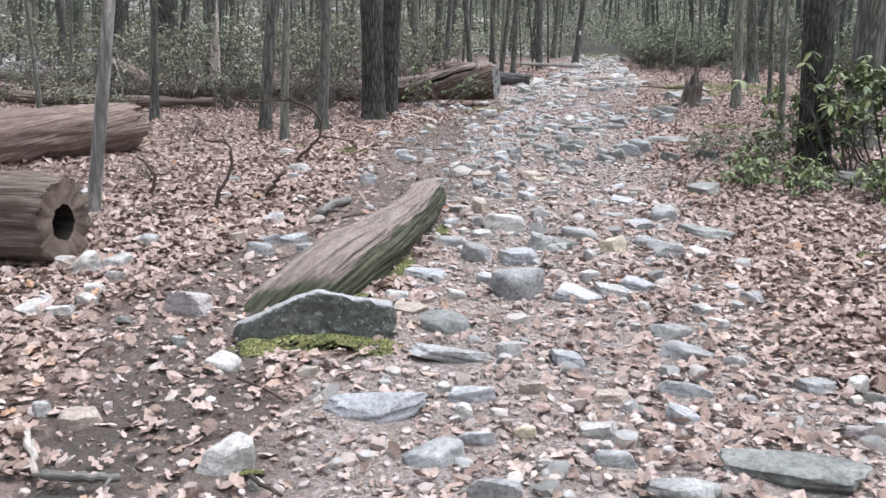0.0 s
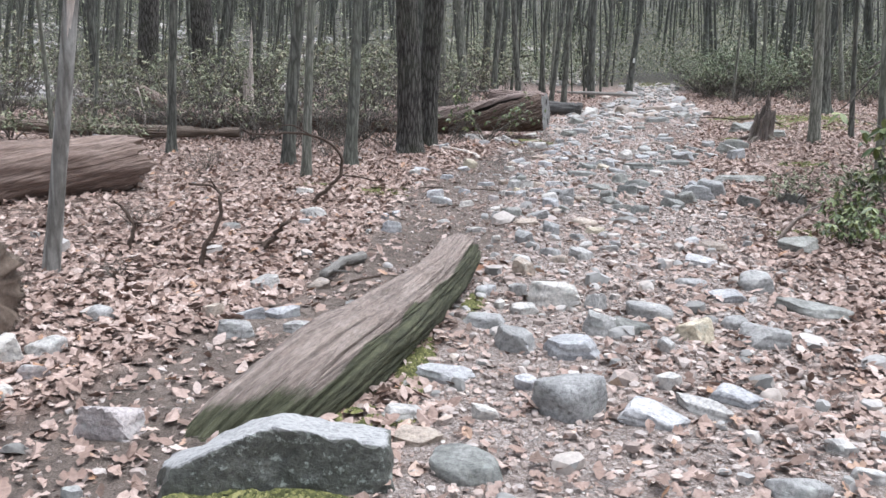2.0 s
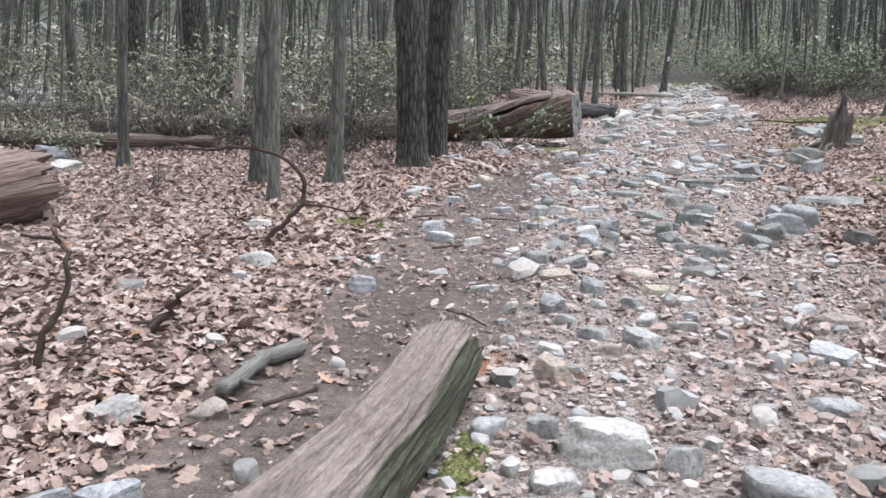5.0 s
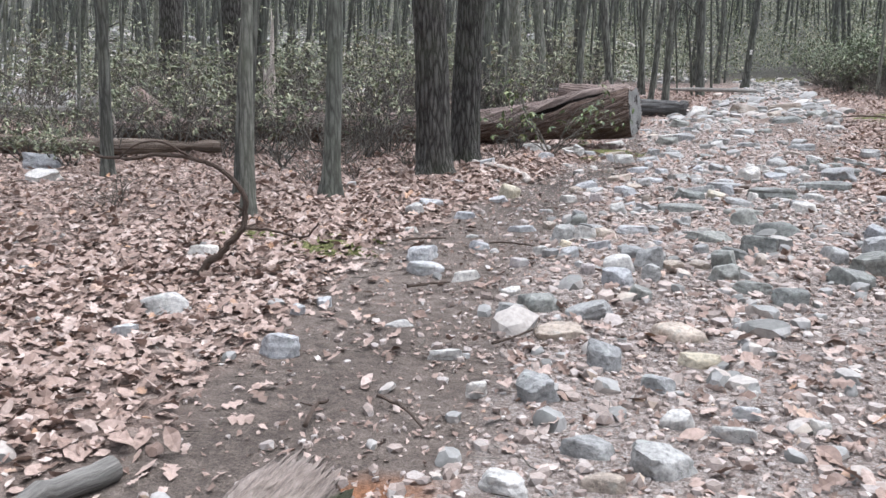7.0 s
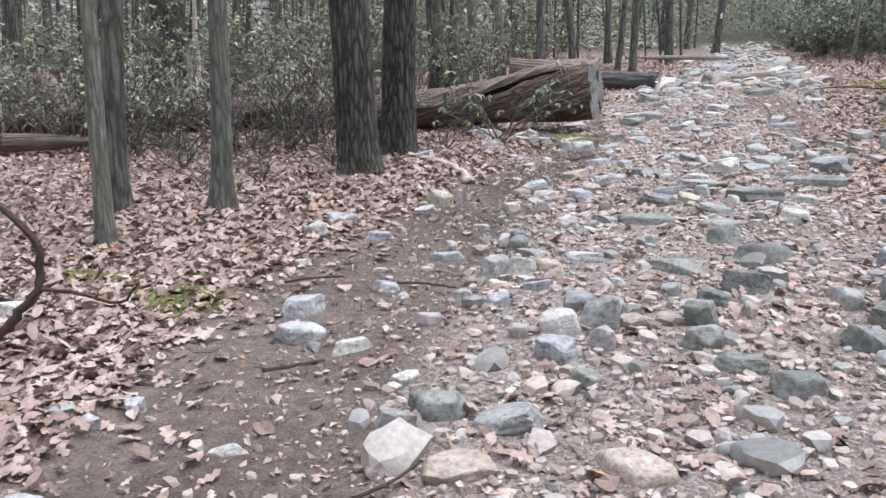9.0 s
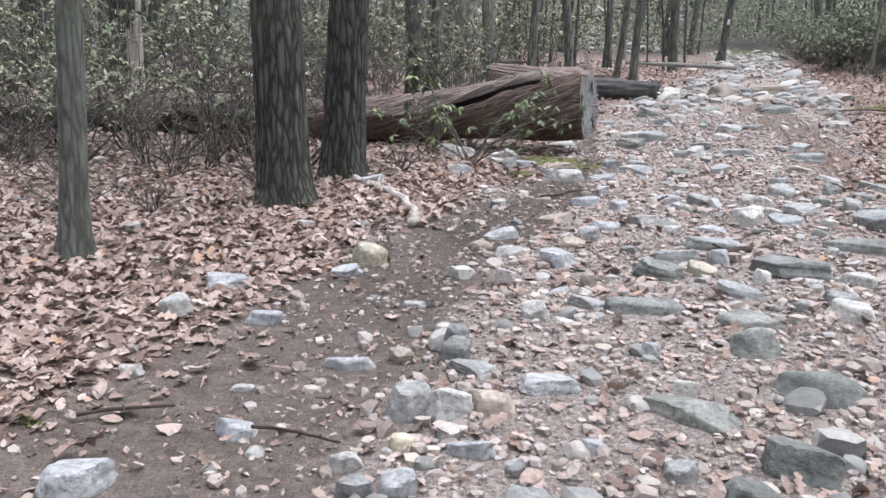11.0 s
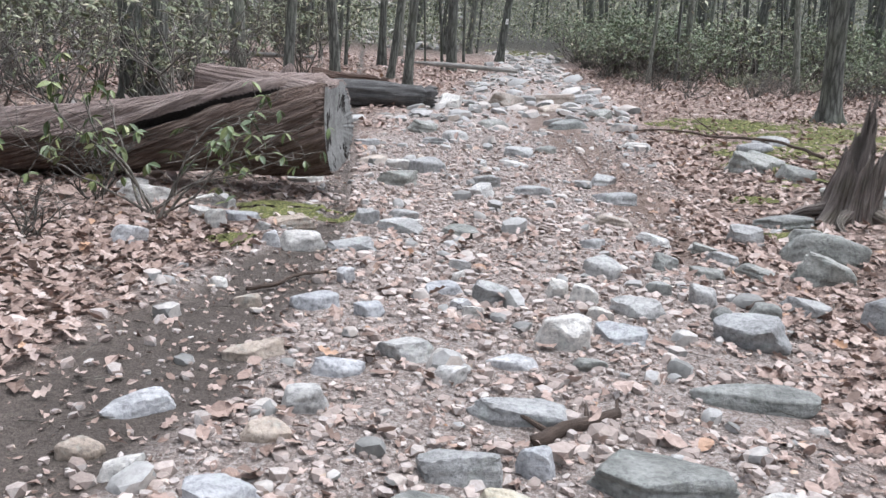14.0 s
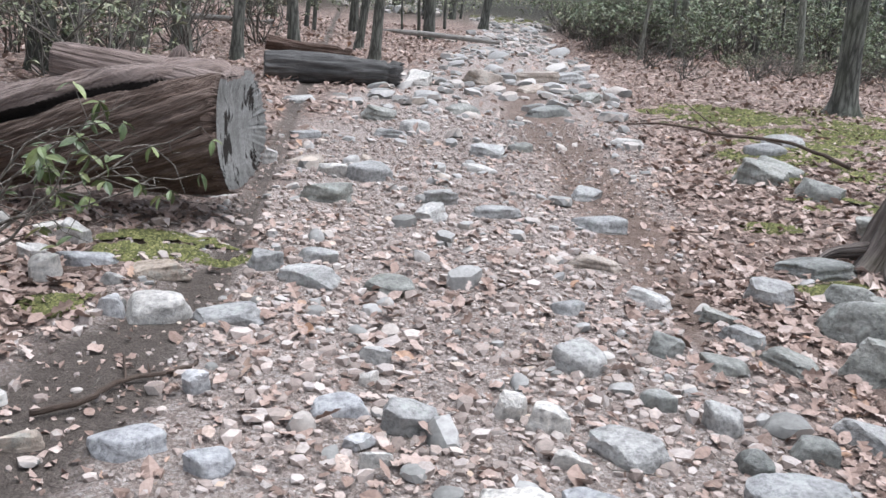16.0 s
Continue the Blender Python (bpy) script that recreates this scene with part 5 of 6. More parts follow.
# ---- moss ----
def moss(x, y, rx, ry, seed, high=0.035):
    """A cushion of moss: a low uneven mound with many tufts."""
    rs = np.random.RandomState(seed)
    n = int(min(6000, 46000 * rx * ry))
    a, q = rs.uniform(0, 6.283, n), np.sqrt(rs.rand(n))
    edge = 0.7 + 0.55 * vnoise(2 + 1.6 * np.cos(a), 2 + 1.6 * np.sin(a), seed)
    px, py = x + rx * q * edge * np.cos(a), y + ry * q * edge * np.sin(a)
    keep = vnoise(px * (5 if rx < 0.8 else 2.6), py * (5 if rx < 0.8 else 2.6), seed + 5) + 0.4 * (vnoise(px * 15, py * 15, 7) - 0.5) > (0.4 if rx < 0.8 else 0.43)
    px, py, q = px[keep], py[keep], q[keep]
    pz = ground_z(px, py) + (high if rx < 0.8 else 0.012) * (1 - q ** 2) + 0.01 * vnoise(px * 20, py * 20, 3)
    unit = np.array([(1, 0, 0), (0.31, 0.95, 0), (-0.81, 0.59, 0), (-0.81, -0.59, 0), (0.31, -0.95, 0), (0, 0, 0.75)])
    fan = np.array([(0, 1, 5), (1, 2, 5), (2, 3, 5), (3, 4, 5), (4, 0, 5)])
    size = rs.uniform(0.006, 0.016, len(px)) * (1.0 if rx < 0.8 else 2.2)
    turn = rs.uniform(0, 6.28, len(px))
    c, s = np.cos(turn), np.sin(turn)
    ux = unit[None, :, 0] * c[:, None] - unit[None, :, 1] * s[:, None]
    uy = unit[None, :, 0] * s[:, None] + unit[None, :, 1] * c[:, None]
    v = np.stack([px[:, None] + ux * size[:, None], py[:, None] + uy * size[:, None], pz[:, None] - 0.012 + unit[None, :, 2] * size[:, None]], -1).reshape(-1, 3)
    t = (fan[None] + 6 * np.arange(len(px))[:, None, None]).reshape(-1, 3)
    stuff_mesh("moss_patch", v, t, TUFT, "low cushion of yellow-green moss on the soil", "moss", True)


for x, y, rx, ry in ((-0.6, 4.37, 0.46, 0.1), (-0.4, 4.36, 0.26, 0.09), (-0.98, 4.34, 0.16, 0.12), (0.38, 17.3, 0.22, 0.17), (0.62, 18.2, 0.55, 0.3), (6.6, 25.2, 1.2, 1.3), (7.8, 23.6, 1.3, 1.4), (6.3, 22.4, 0.8, 0.9), (4.75, 19.45, 0.22, 0.2),
                     (-2.1, 11.9, 0.4, 0.15), (-1.32, 11.85, 0.35, 0.12), (-1.4, 11.55, 0.4, 0.28), (3.1, 9.9, 0.4, 0.2), (3.25, 6.55, 0.2, 0.1), (4.9, 15.2, 0.5, 0.35), (8.5, 53.0, 1.8, 3.0), (9.2, 25.6, 0.9, 0.8), (5.9, 21.2, 0.6, 0.7), (6.9, 20.6, 0.9, 0.8), (5.6, 20.0, 0.35, 0.4), (4.5, 18.05, 0.25, 0.2), (8.4, 21.8, 1.0, 1.0), (-0.68, 2.98, 0.12, 0.1), (-0.28, 5.9, 0.12, 0.5), (-0.45, 5.2, 0.25, 0.2), (0.0, 7.0, 0.08, 0.4)):
    moss(x, y, rx, ry, int(abs(x * 13 + y * 7)), 0.06 if y < 4.4 else 0.035)


# ---- sticks ----
STICK = {"dark": (STICK_DARK, "dark crooked dead stick on the forest floor"), "grey": (WOOD_GREY, "grey weathered piece of branch on the ground"),
         "pale": (WOOD_PALE, "pale barkless curved branch lying on leaves"), "mossy": (WOOD_MOSSY, "mossy dead branch leaning beside the trail")}


def stick(kind, r0, r1, *pts):
    mat, label = STICK[kind]
    line = curve_points(pts, 5)
    rng = random.Random(int(abs(pts[0][0] * 100)))
    line = [p + Vector((rng.gauss(0, 0.3), rng.gauss(0, 0.3), rng.gauss(0, 0.15))) * r0 for p in line]
    s = Shape().tube(line, list(np.linspace(r0, r1, len(line))), 9, 0.18, rng.random() * 9)
    for j in range(2):
        k = rng.randrange(1, len(line) - 1)
        d = Vector((rng.gauss(0, 1), rng.gauss(0, 1), rng.uniform(0, 0.5))).normalized() * rng.uniform(2, 6) * r0
        s.tube([line[k], line[k] + d], [r0 * 0.5, r0 * 0.2], 6, 0, 0)
    ob = s.make("stick", mat)
    return tagged(ob, label, "stick", "fallen sticks")


stick("dark", .026, .008, (-1.95, 10.70, -0.31), (-1.82, 10.72, -0.16), (-1.70, 10.74, -0.05), (-1.62, 10.76, 0.06), (-1.63, 10.78, 0.27), (-1.82, 10.80, 0.43), (-2.17, 10.82, 0.48), (-2.56, 10.84, 0.45), (-2.75, 10.86, 0.5))
stick("dark", .012, .005, (-1.64, 10.76, 0.04), (-1.42, 10.74, 0.03), (-1.21, 10.72, 0.0), (-1.1, 10.7, 0.1))
stick("dark", .008, .004, (-1.95, 10.81, 0.46), (-2.15, 10.78, 0.57), (-2.32, 10.76, 0.55), (-2.45, 10.75, 0.46))
stick("dark", .020, .008, (-2.13, 7.77, -0.27), (-2.10, 7.81, -0.11), (-2.02, 7.85, 0.03), (-1.99, 7.89, 0.23), (-2.06, 7.93, 0.33), (-2.28, 7.97, 0.34))
stick("dark", .022, .008, (-2.89, 8.18, -0.27), (-2.85, 8.22, -0.08), (-2.94, 8.26, 0.06), (-3.04, 8.30, 0.13))
stick("dark", .035, .015, (-1.86, 8.28, -0.27), (-1.73, 8.32, -0.17), (-1.59, 8.36, -0.01))
stick("grey", .035, .045, (-1.14, 7.55, -0.24), (-1.07, 7.90, -0.23), (-0.95, 8.17, -0.24))
stick("dark", .012, .008, (-0.91, 7.47, -0.26), (-0.81, 7.56, -0.25), (-0.72, 7.67, -0.26))
stick("dark", .012, .006, (-1.70, 8.50, -0.26), (-1.48, 8.21, -0.25), (-1.29, 7.89, -0.26))
stick("dark", .007, .005, (-0.26, 8.98, -0.26), (-0.13, 8.87, -0.25), (-0.01, 8.71, -0.26))
stick("pale", .035, .03, (-1.40, 16.98, -0.24), (-1.01, 16.47, -0.23), (-0.72, 16.17, -0.23), (-0.41, 15.67, -0.23), (-0.29, 15.29, -0.23), (-0.26, 15.03, -0.24))
stick("dark", .012, .008, (-1.00, 14.89, -0.26), (-0.75, 15.04, -0.25), (-0.55, 15.32, -0.26))
stick("dark", .009, .006, (-0.23, 14.18, -0.26), (-0.33, 14.64, -0.25), (-0.45, 15.13, -0.26))
stick("dark", .012, .008, (0.59, 16.34, -0.26), (0.75, 16.44, -0.25), (0.84, 16.60, -0.25), (1.04, 16.72, -0.25), (1.07, 16.81, -0.26))
stick("dark", .007, .005, (0.84, 16.61, -0.26), (0.78, 16.83, -0.26))
stick("dark", .03, .022, (1.80, 14.74, -0.25), (1.96, 14.84, -0.24), (2.19, 14.99, -0.25))
stick("dark", .008, .005, (2.19, 15.01, -0.26), (2.29, 15.28, -0.26))
stick("dark", .015, .010, (5.34, 24.56, -0.26), (6.08, 25.07, -0.25), (6.60, 24.18, -0.25), (6.96, 23.37, -0.25), (7.02, 22.33, -0.26))
stick("pale", .018, .014, (-1.69, 3.29, -0.26), (-1.57, 3.10, -0.25), (-1.48, 2.95, -0.26))
stick("dark", .008, .005, (-0.95, 3.90, -0.26), (-0.81, 3.78, -0.25), (-0.65, 3.64, -0.26))
stick("dark", .010, .007, (-0.67, 2.98, -0.26), (-0.52, 2.85, -0.26))
stick("grey", .020, .015, (-1.44, 2.93, -0.25), (-1.30, 2.91, -0.24), (-1.15, 2.92, -0.25))
stick("dark", .010, .006, (-2.00, 13.56, -0.26), (-1.71, 13.24, -0.25), (-1.24, 13.08, -0.26))
stick("dark", .007, .005, (-0.23, 11.94, -0.26), (-0.08, 11.92, -0.25), (0.12, 11.89, -0.26))
stick("dark", .008, .006, (-0.89, 11.89, -0.26), (-0.74, 11.96, -0.25), (-0.57, 12.04, -0.26))
stick("dark", .020, .012, (3.83, 13.64, -0.25), (4.40, 14.34, -0.24), (5.05, 14.98, -0.25))
stick("mossy", .025, .012, (2.75, 9.53, -0.27), (2.92, 9.57, -0.07), (3.13, 9.61, 0.07))
stick("dark", .006, .004, (2.29, 17.65, -0.26), (2.47, 17.84, -0.25), (2.69, 18.05, -0.26))
stick("dark", .010, .006, (-0.54, 10.64, -0.26), (-0.42, 10.68, -0.25), (-0.31, 10.78, -0.26))
stick("dark", .007, .005, (0.11, 9.70, -0.26), (0.21, 9.79, -0.25), (0.28, 9.95, -0.26))
stick("dark", .007, .005, (0.74, 14.11, -0.26), (0.79, 13.97, -0.25), (0.83, 13.85, -0.26))
stick("pale", .018, .012, (2.43, 14.23, -0.26), (2.43, 14.07, -0.25), (2.43, 13.97, -0.26))
stick("dark", .01, .006, (-0.45, 8.65, -0.26), (-0.47, 8.81, -0.25), (-0.44, 8.90, -0.26))
stick("dark", .010, .006, (-1.27, 13.35, -0.26), (-1.37, 13.76, -0.25), (-1.43, 14.27, -0.25), (-1.42, 14.52, -0.26))
stick("pale", .02, .015, (-6.77, 17.6, -0.2), (-6.8, 17.6, 0.22), (-6.91, 17.62, 0.62))
stick("dark", .022, .01, (6.25, 21.0, -0.0), (6.15, 21.95, 0.03), (5.65, 22.5, -0.02), (5.2, 22.95, -0.02), (4.7, 22.9, -0.05))
stick("dark", .01, .005, (5.65, 22.5, 0.0), (5.5, 22.9, 0.14), (5.45, 23.2, 0.22))
stick("dark", .008, .004, (6.1, 22.0, 0.0), (5.75, 22.0, 0.05), (5.5, 22.15, 0.0))

# ---- rocks, from the start of the walk to its end ----
rock(0.26, 2.93, 0.26, 0.08, 0.07, -3, "g")
rock(1.00, 2.94, 0.32, 0.13, 0.06, 3, "g")
rock(-0.64, 2.99, 0.07, 0.05, 0.04, 3, "w")
rock(1.45, 3.09, 0.56, 0.23, 0.09, -24, "d")
rock(-0.81, 3.13, 0.23, 0.15, 0.14, 16, "w")
rock(0.76, 3.17, 0.19, 0.06, 0.06, -12, "g")
rock(0.04, 3.18, 0.26, 0.18, 0.07, 1, "g")
rock(0.21, 3.33, 0.17, 0.05, 0.06, -2, "b")
rock(0.42, 3.38, 0.10, 0.03, 0.05, -6, "y")
rock(-1.52, 3.43, 0.18, 0.13, 0.08, 26, "t")
rock(0.75, 3.43, 0.17, 0.09, 0.06, -11, "w")
rock(1.87, 3.45, 0.15, 0.07, 0.06, -28, "p")
rock(-1.72, 3.50, 0.09, 0.06, 0.07, 28, "g")
rock(0.16, 3.53, 0.10, 0.07, 0.08, -1, "w")
rock(1.15, 3.59, 0.18, 0.11, 0.06, -17, "b")
rock(-0.25, 3.60, 0.51, 0.21, 0.09, 6, "b")
rock(0.19, 3.77, 0.24, 0.10, 0.06, -2, "b")
rock(0.85, 3.79, 0.19, 0.09, 0.04, 3, "t")
rock(2.12, 3.82, 0.11, 0.03, 0.05, -29, "d")
rock(0.50, 3.83, 0.14, 0.05, 0.06, -6, "t")
rock(1.24, 3.89, 0.29, 0.09, 0.07, -17, "g")
rock(-0.61, 3.95, 0.13, 0.04, 0.06, 10, "t")
rock(2.11, 3.97, 0.10, 0.07, 0.07, 3, "w")
rock(1.90, 3.98, 0.21, 0.13, 0.06, -25, "g")
rock(-1.06, 4.08, 0.19, 0.13, 0.08, 16, "w")
rock(0.71, 4.21, 0.23, 0.16, 0.07, -9, "b")
rock(0.10, 4.26, 0.49, 0.18, 0.08, -0, "g")
rock(1.58, 4.26, 0.12, 0.09, 0.06, 4, "g")
rock(0.41, 4.31, 0.14, 0.10, 0.07, 4, "g")
rock(-1.39, 4.36, 0.09, 0.07, 0.05, 4, "g")
rock(1.36, 4.38, 0.29, 0.19, 0.07, -16, "g")
rock(1.35, 4.68, 0.26, 0.13, 0.07, -15, "g")
rock(0.07, 4.73, 0.31, 0.21, 0.08, 0, "d")
rock(1.99, 4.77, 0.13, 0.05, 0.06, -22, "t")
rock(1.66, 4.80, 0.17, 0.05, 0.06, -18, "w")
rock(-2.23, 4.81, 0.17, 0.05, 0.06, 26, "w")
rock(-2.42, 4.85, 0.23, 0.16, 0.07, 28, "w")
rock(-1.50, 4.92, 0.30, 0.20, 0.16, 18, "p")
rock(-0.15, 4.99, 0.23, 0.12, 0.05, 8, "t")
rock(-2.16, 5.00, 0.14, 0.09, 0.08, 25, "w")
rock(1.66, 5.07, 0.14, 0.09, 0.06, -17, "w")
rock(-0.24, 5.22, 0.23, 0.13, 0.06, 7, "w")
rock(-2.21, 5.25, 0.14, 0.11, 0.06, 4, "w")
rock(0.12, 5.26, 0.15, 0.05, 0.06, -1, "w")
rock(0.91, 5.29, 0.35, 0.2, 0.08, -6, "b")
rock(2.04, 5.32, 0.16, 0.11, 0.07, -20, "g")
rock(0.51, 5.39, 0.36, 0.27, 0.24, -8, "g")
rock(-2.17, 5.48, 0.17, 0.09, 0.06, 23, "p")
rock(1.36, 5.58, 0.28, 0.17, 0.07, -6, "b")
rock(0.32, 5.67, 0.12, 0.08, 0.06, -4, "b")
rock(-2.45, 5.69, 0.21, 0.14, 0.13, 24, "w")
rock(-0.08, 5.75, 0.33, 0.17, 0.07, 3, "b")
rock(1.05, 5.76, 0.15, 0.10, 0.07, -16, "w")
rock(-2.29, 5.83, 0.22, 0.15, 0.08, 22, "w")
rock(-2.67, 5.83, 0.14, 0.09, 0.07, 26, "w")
rock(0.60, 6.19, 0.35, 0.24, 0.12, -7, "b")
rock(0.26, 6.25, 0.25, 0.17, 0.14, -3, "g")
rock(-1.38, 6.29, 0.24, 0.16, 0.11, 21, "g")
rock(1.15, 6.32, 0.10, 0.10, 0.08, 8, "g")
rock(-1.02, 6.39, 0.20, 0.08, 0.06, 15, "g")
rock(-2.27, 6.42, 0.18, 0.12, 0.09, 30, "g")
rock(1.74, 6.50, 0.31, 0.21, 0.13, -22, "g")
rock(1.35, 6.53, 0.24, 0.17, 0.19, -17, "y")
rock(-1.60, 6.56, 0.15, 0.10, 0.07, 22, "t")
rock(-1.38, 6.56, 0.20, 0.07, 0.06, 19, "b")
rock(0.78, 6.58, 0.21, 0.14, 0.13, -9, "g")
rock(0.97, 6.60, 0.24, 0.16, 0.09, -12, "d")
rock(-1.19, 6.65, 0.22, 0.07, 0.06, 17, "b")
rock(0.07, 6.66, 0.29, 0.19, 0.07, 0, "g")
rock(1.65, 6.82, 0.17, 0.11, 0.08, -19, "g")
rock(0.34, 6.93, 0.18, 0.12, 0.07, -3, "w")
rock(1.14, 6.94, 0.31, 0.21, 0.12, -13, "g")
rock(0.18, 7.03, 0.08, 0.08, 0.06, 8, "w")
rock(0.82, 7.11, 0.16, 0.12, 0.11, 8, "g")
rock(2.24, 7.14, 0.48, 0.20, 0.08, -24, "d")
rock(0.54, 7.20, 0.39, 0.27, 0.18, -5, "w")
rock(-1.50, 7.31, 0.24, 0.17, 0.10, 18, "w")
rock(0.07, 7.38, 0.16, 0.12, 0.08, 8, "b")
rock(0.30, 7.39, 0.13, 0.10, 0.08, 8, "g")
rock(1.75, 7.40, 0.29, 0.16, 0.07, -18, "b")
rock(-1.14, 7.42, 0.20, 0.13, 0.06, 14, "t")
rock(2.03, 7.69, 0.25, 0.17, 0.16, -20, "g")
rock(1.57, 7.75, 0.24, 0.13, 0.06, -15, "g")
rock(0.36, 7.99, 0.19, 0.13, 0.13, -3, "t")
rock(0.33, 8.33, 0.18, 0.10, 0.06, 7, "w")
rock(0.65, 8.40, 0.15, 0.04, 0.06, -0, "t")
rock(1.81, 8.48, 0.25, 0.17, 0.08, -16, "b")
rock(0.85, 8.57, 0.23, 0.15, 0.10, -5, "g")
rock(0.59, 8.66, 0.20, 0.10, 0.06, 1, "g")
rock(1.11, 8.86, 0.17, 0.05, 0.06, -9, "w")
rock(1.41, 8.93, 0.10, 0.04, 0.05, -14, "w")
rock(0.92, 8.94, 0.13, 0.07, 0.06, -5, "w")
rock(1.18, 9.04, 0.11, 0.05, 0.05, -10, "b")
rock(2.03, 9.08, 0.27, 0.18, 0.07, -16, "t")
rock(0.39, 9.11, 0.17, 0.12, 0.11, 4, "g")
rock(0.12, 9.14, 0.09, 0.06, 0.07, 9, "w")
rock(2.82, 9.16, 0.35, 0.26, 0.11, 7, "d")
rock(1.23, 9.23, 0.06, 0.04, 0.03, 5, "w")
rock(0.87, 9.32, 0.14, 0.10, 0.06, -4, "g")
rock(1.91, 9.32, 0.16, 0.12, 0.05, 5, "b")
rock(-0.89, 9.48, 0.19, 0.13, 0.11, 23, "b")
rock(0.64, 9.50, 0.16, 0.11, 0.13, -0, "g")
rock(-0.10, 9.55, 0.16, 0.05, 0.06, 11, "w")
rock(-1.75, 9.56, 0.14, 0.04, 0.06, 33, "b")
rock(1.06, 9.61, 0.19, 0.07, 0.06, -7, "y")
rock(4.87, 9.81, 0.78, 0.48, 0.16, 7, "d")
rock(0.42, 9.94, 0.25, 0.17, 0.07, 3, "t")
rock(1.00, 10.00, 0.31, 0.17, 0.07, -5, "t")
rock(-0.42, 10.00, 0.15, 0.06, 0.03, 5, "w")
rock(-1.77, 10.00, 0.31, 0.21, 0.11, 30, "w")
rock(-1.04, 10.13, 0.08, 0.06, 0.05, 4, "b")
rock(0.13, 10.23, 0.16, 0.11, 0.07, 7, "g")
rock(0.55, 10.27, 0.27, 0.18, 0.09, 1, "g")
rock(-0.94, 10.29, 0.09, 0.07, 0.06, 4, "b")
rock(0.28, 10.35, 0.23, 0.15, 0.10, 4, "d")
rock(0.09, 10.64, 0.12, 0.06, 0.05, 6, "w")
rock(1.63, 10.65, 0.20, 0.14, 0.10, -12, "d")
rock(0.82, 10.66, 0.16, 0.11, 0.07, -2, "d")
rock(1.47, 10.88, 0.24, 0.16, 0.06, -10, "d")
rock(0.71, 10.94, 0.20, 0.14, 0.11, -1, "b")
rock(-0.24, 10.99, 0.20, 0.06, 0.06, 26, "w")
rock(0.89, 11.09, 0.12, 0.12, 0.10, 4, "g")
rock(1.34, 11.12, 0.20, 0.14, 0.11, -8, "d")
rock(-0.54, 11.14, 0.23, 0.16, 0.09, 31, "b")
rock(0.52, 11.19, 0.09, 0.06, 0.07, 7, "p")
rock(-2.14, 11.20, 0.23, 0.16, 0.08, 28, "w")
rock(2.08, 11.21, 0.30, 0.20, 0.11, -15, "d")
rock(0.72, 11.25, 0.20, 0.13, 0.11, 2, "w")
rock(0.89, 11.33, 0.20, 0.14, 0.16, -2, "g")
rock(1.06, 11.36, 0.15, 0.10, 0.06, -6, "t")
rock(0.07, 11.37, 0.16, 0.05, 0.06, 17, "p")
rock(2.98, 11.38, 0.29, 0.20, 0.14, -18, "d")
rock(1.39, 11.39, 0.16, 0.11, 0.13, -13, "d")
rock(1.22, 11.43, 0.14, 0.10, 0.05, 13, "t")
rock(-0.63, 11.48, 0.25, 0.17, 0.11, 29, "b")
rock(2.30, 11.49, 0.28, 0.21, 0.18, 4, "d")
rock(0.82, 11.53, 0.20, 0.14, 0.12, -0, "g")
rock(1.62, 11.57, 0.08, 0.08, 0.07, 13, "t")
rock(0.25, 11.60, 0.12, 0.08, 0.06, 12, "g")
rock(0.38, 11.64, 0.13, 0.09, 0.07, 9, "b")
rock(3.55, 11.64, 0.30, 0.20, 0.16, -20, "d")
rock(1.47, 11.75, 0.22, 0.15, 0.07, -13, "d")
rock(0.17, 11.77, 0.13, 0.05, 0.06, 13, "w")
rock(2.14, 11.80, 0.19, 0.14, 0.11, 4, "g")
rock(0.75, 11.80, 0.07, 0.05, 0.06, 1, "g")
rock(1.27, 11.88, 0.13, 0.09, 0.06, -9, "g")
rock(2.53, 11.89, 0.39, 0.29, 0.22, 4, "g")
rock(0.58, 11.90, 0.18, 0.05, 0.06, 4, "b")
rock(0.33, 11.90, 0.11, 0.08, 0.07, 9, "y")
rock(-0.30, 11.96, 0.16, 0.11, 0.06, 20, "b")
rock(0.99, 11.99, 0.09, 0.06, 0.05, -3, "b")
rock(1.68, 12.00, 0.26, 0.18, 0.14, -15, "d")
rock(0.45, 12.18, 0.18, 0.12, 0.11, 6, "w")
rock(0.29, 12.19, 0.19, 0.13, 0.14, 9, "g")
rock(0.61, 12.25, 0.19, 0.13, 0.08, 4, "t")
rock(2.73, 12.26, 0.42, 0.28, 0.22, -15, "g")
rock(-0.90, 12.32, 0.10, 0.08, 0.04, 13, "w")
rock(-0.41, 12.32, 0.12, 0.05, 0.02, 14, "w")
rock(1.36, 12.35, 0.40, 0.22, 0.08, -9, "d")
rock(0.83, 12.48, 0.26, 0.13, 0.07, -0, "b")
rock(2.63, 12.56, 0.21, 0.14, 0.13, -17, "b")
rock(1.37, 12.59, 0.13, 0.04, 0.06, -8, "w")
rock(0.49, 12.60, 0.22, 0.16, 0.04, 13, "g")
rock(-0.06, 12.63, 0.25, 0.07, 0.06, 13, "b")
rock(1.92, 12.70, 0.39, 0.27, 0.13, -16, "d")
rock(0.39, 12.73, 0.14, 0.11, 0.10, 4, "d")
rock(0.16, 12.74, 0.12, 0.09, 0.06, 13, "t")
rock(0.38, 12.89, 0.14, 0.10, 0.11, 6, "g")
rock(1.26, 12.96, 0.11, 0.08, 0.07, 14, "g")
rock(-1.03, 13.00, 0.17, 0.13, 0.09, 14, "w")
rock(-0.61, 13.07, 0.21, 0.07, 0.06, 19, "b")
rock(1.75, 13.14, 0.23, 0.18, 0.14, 4, "d")
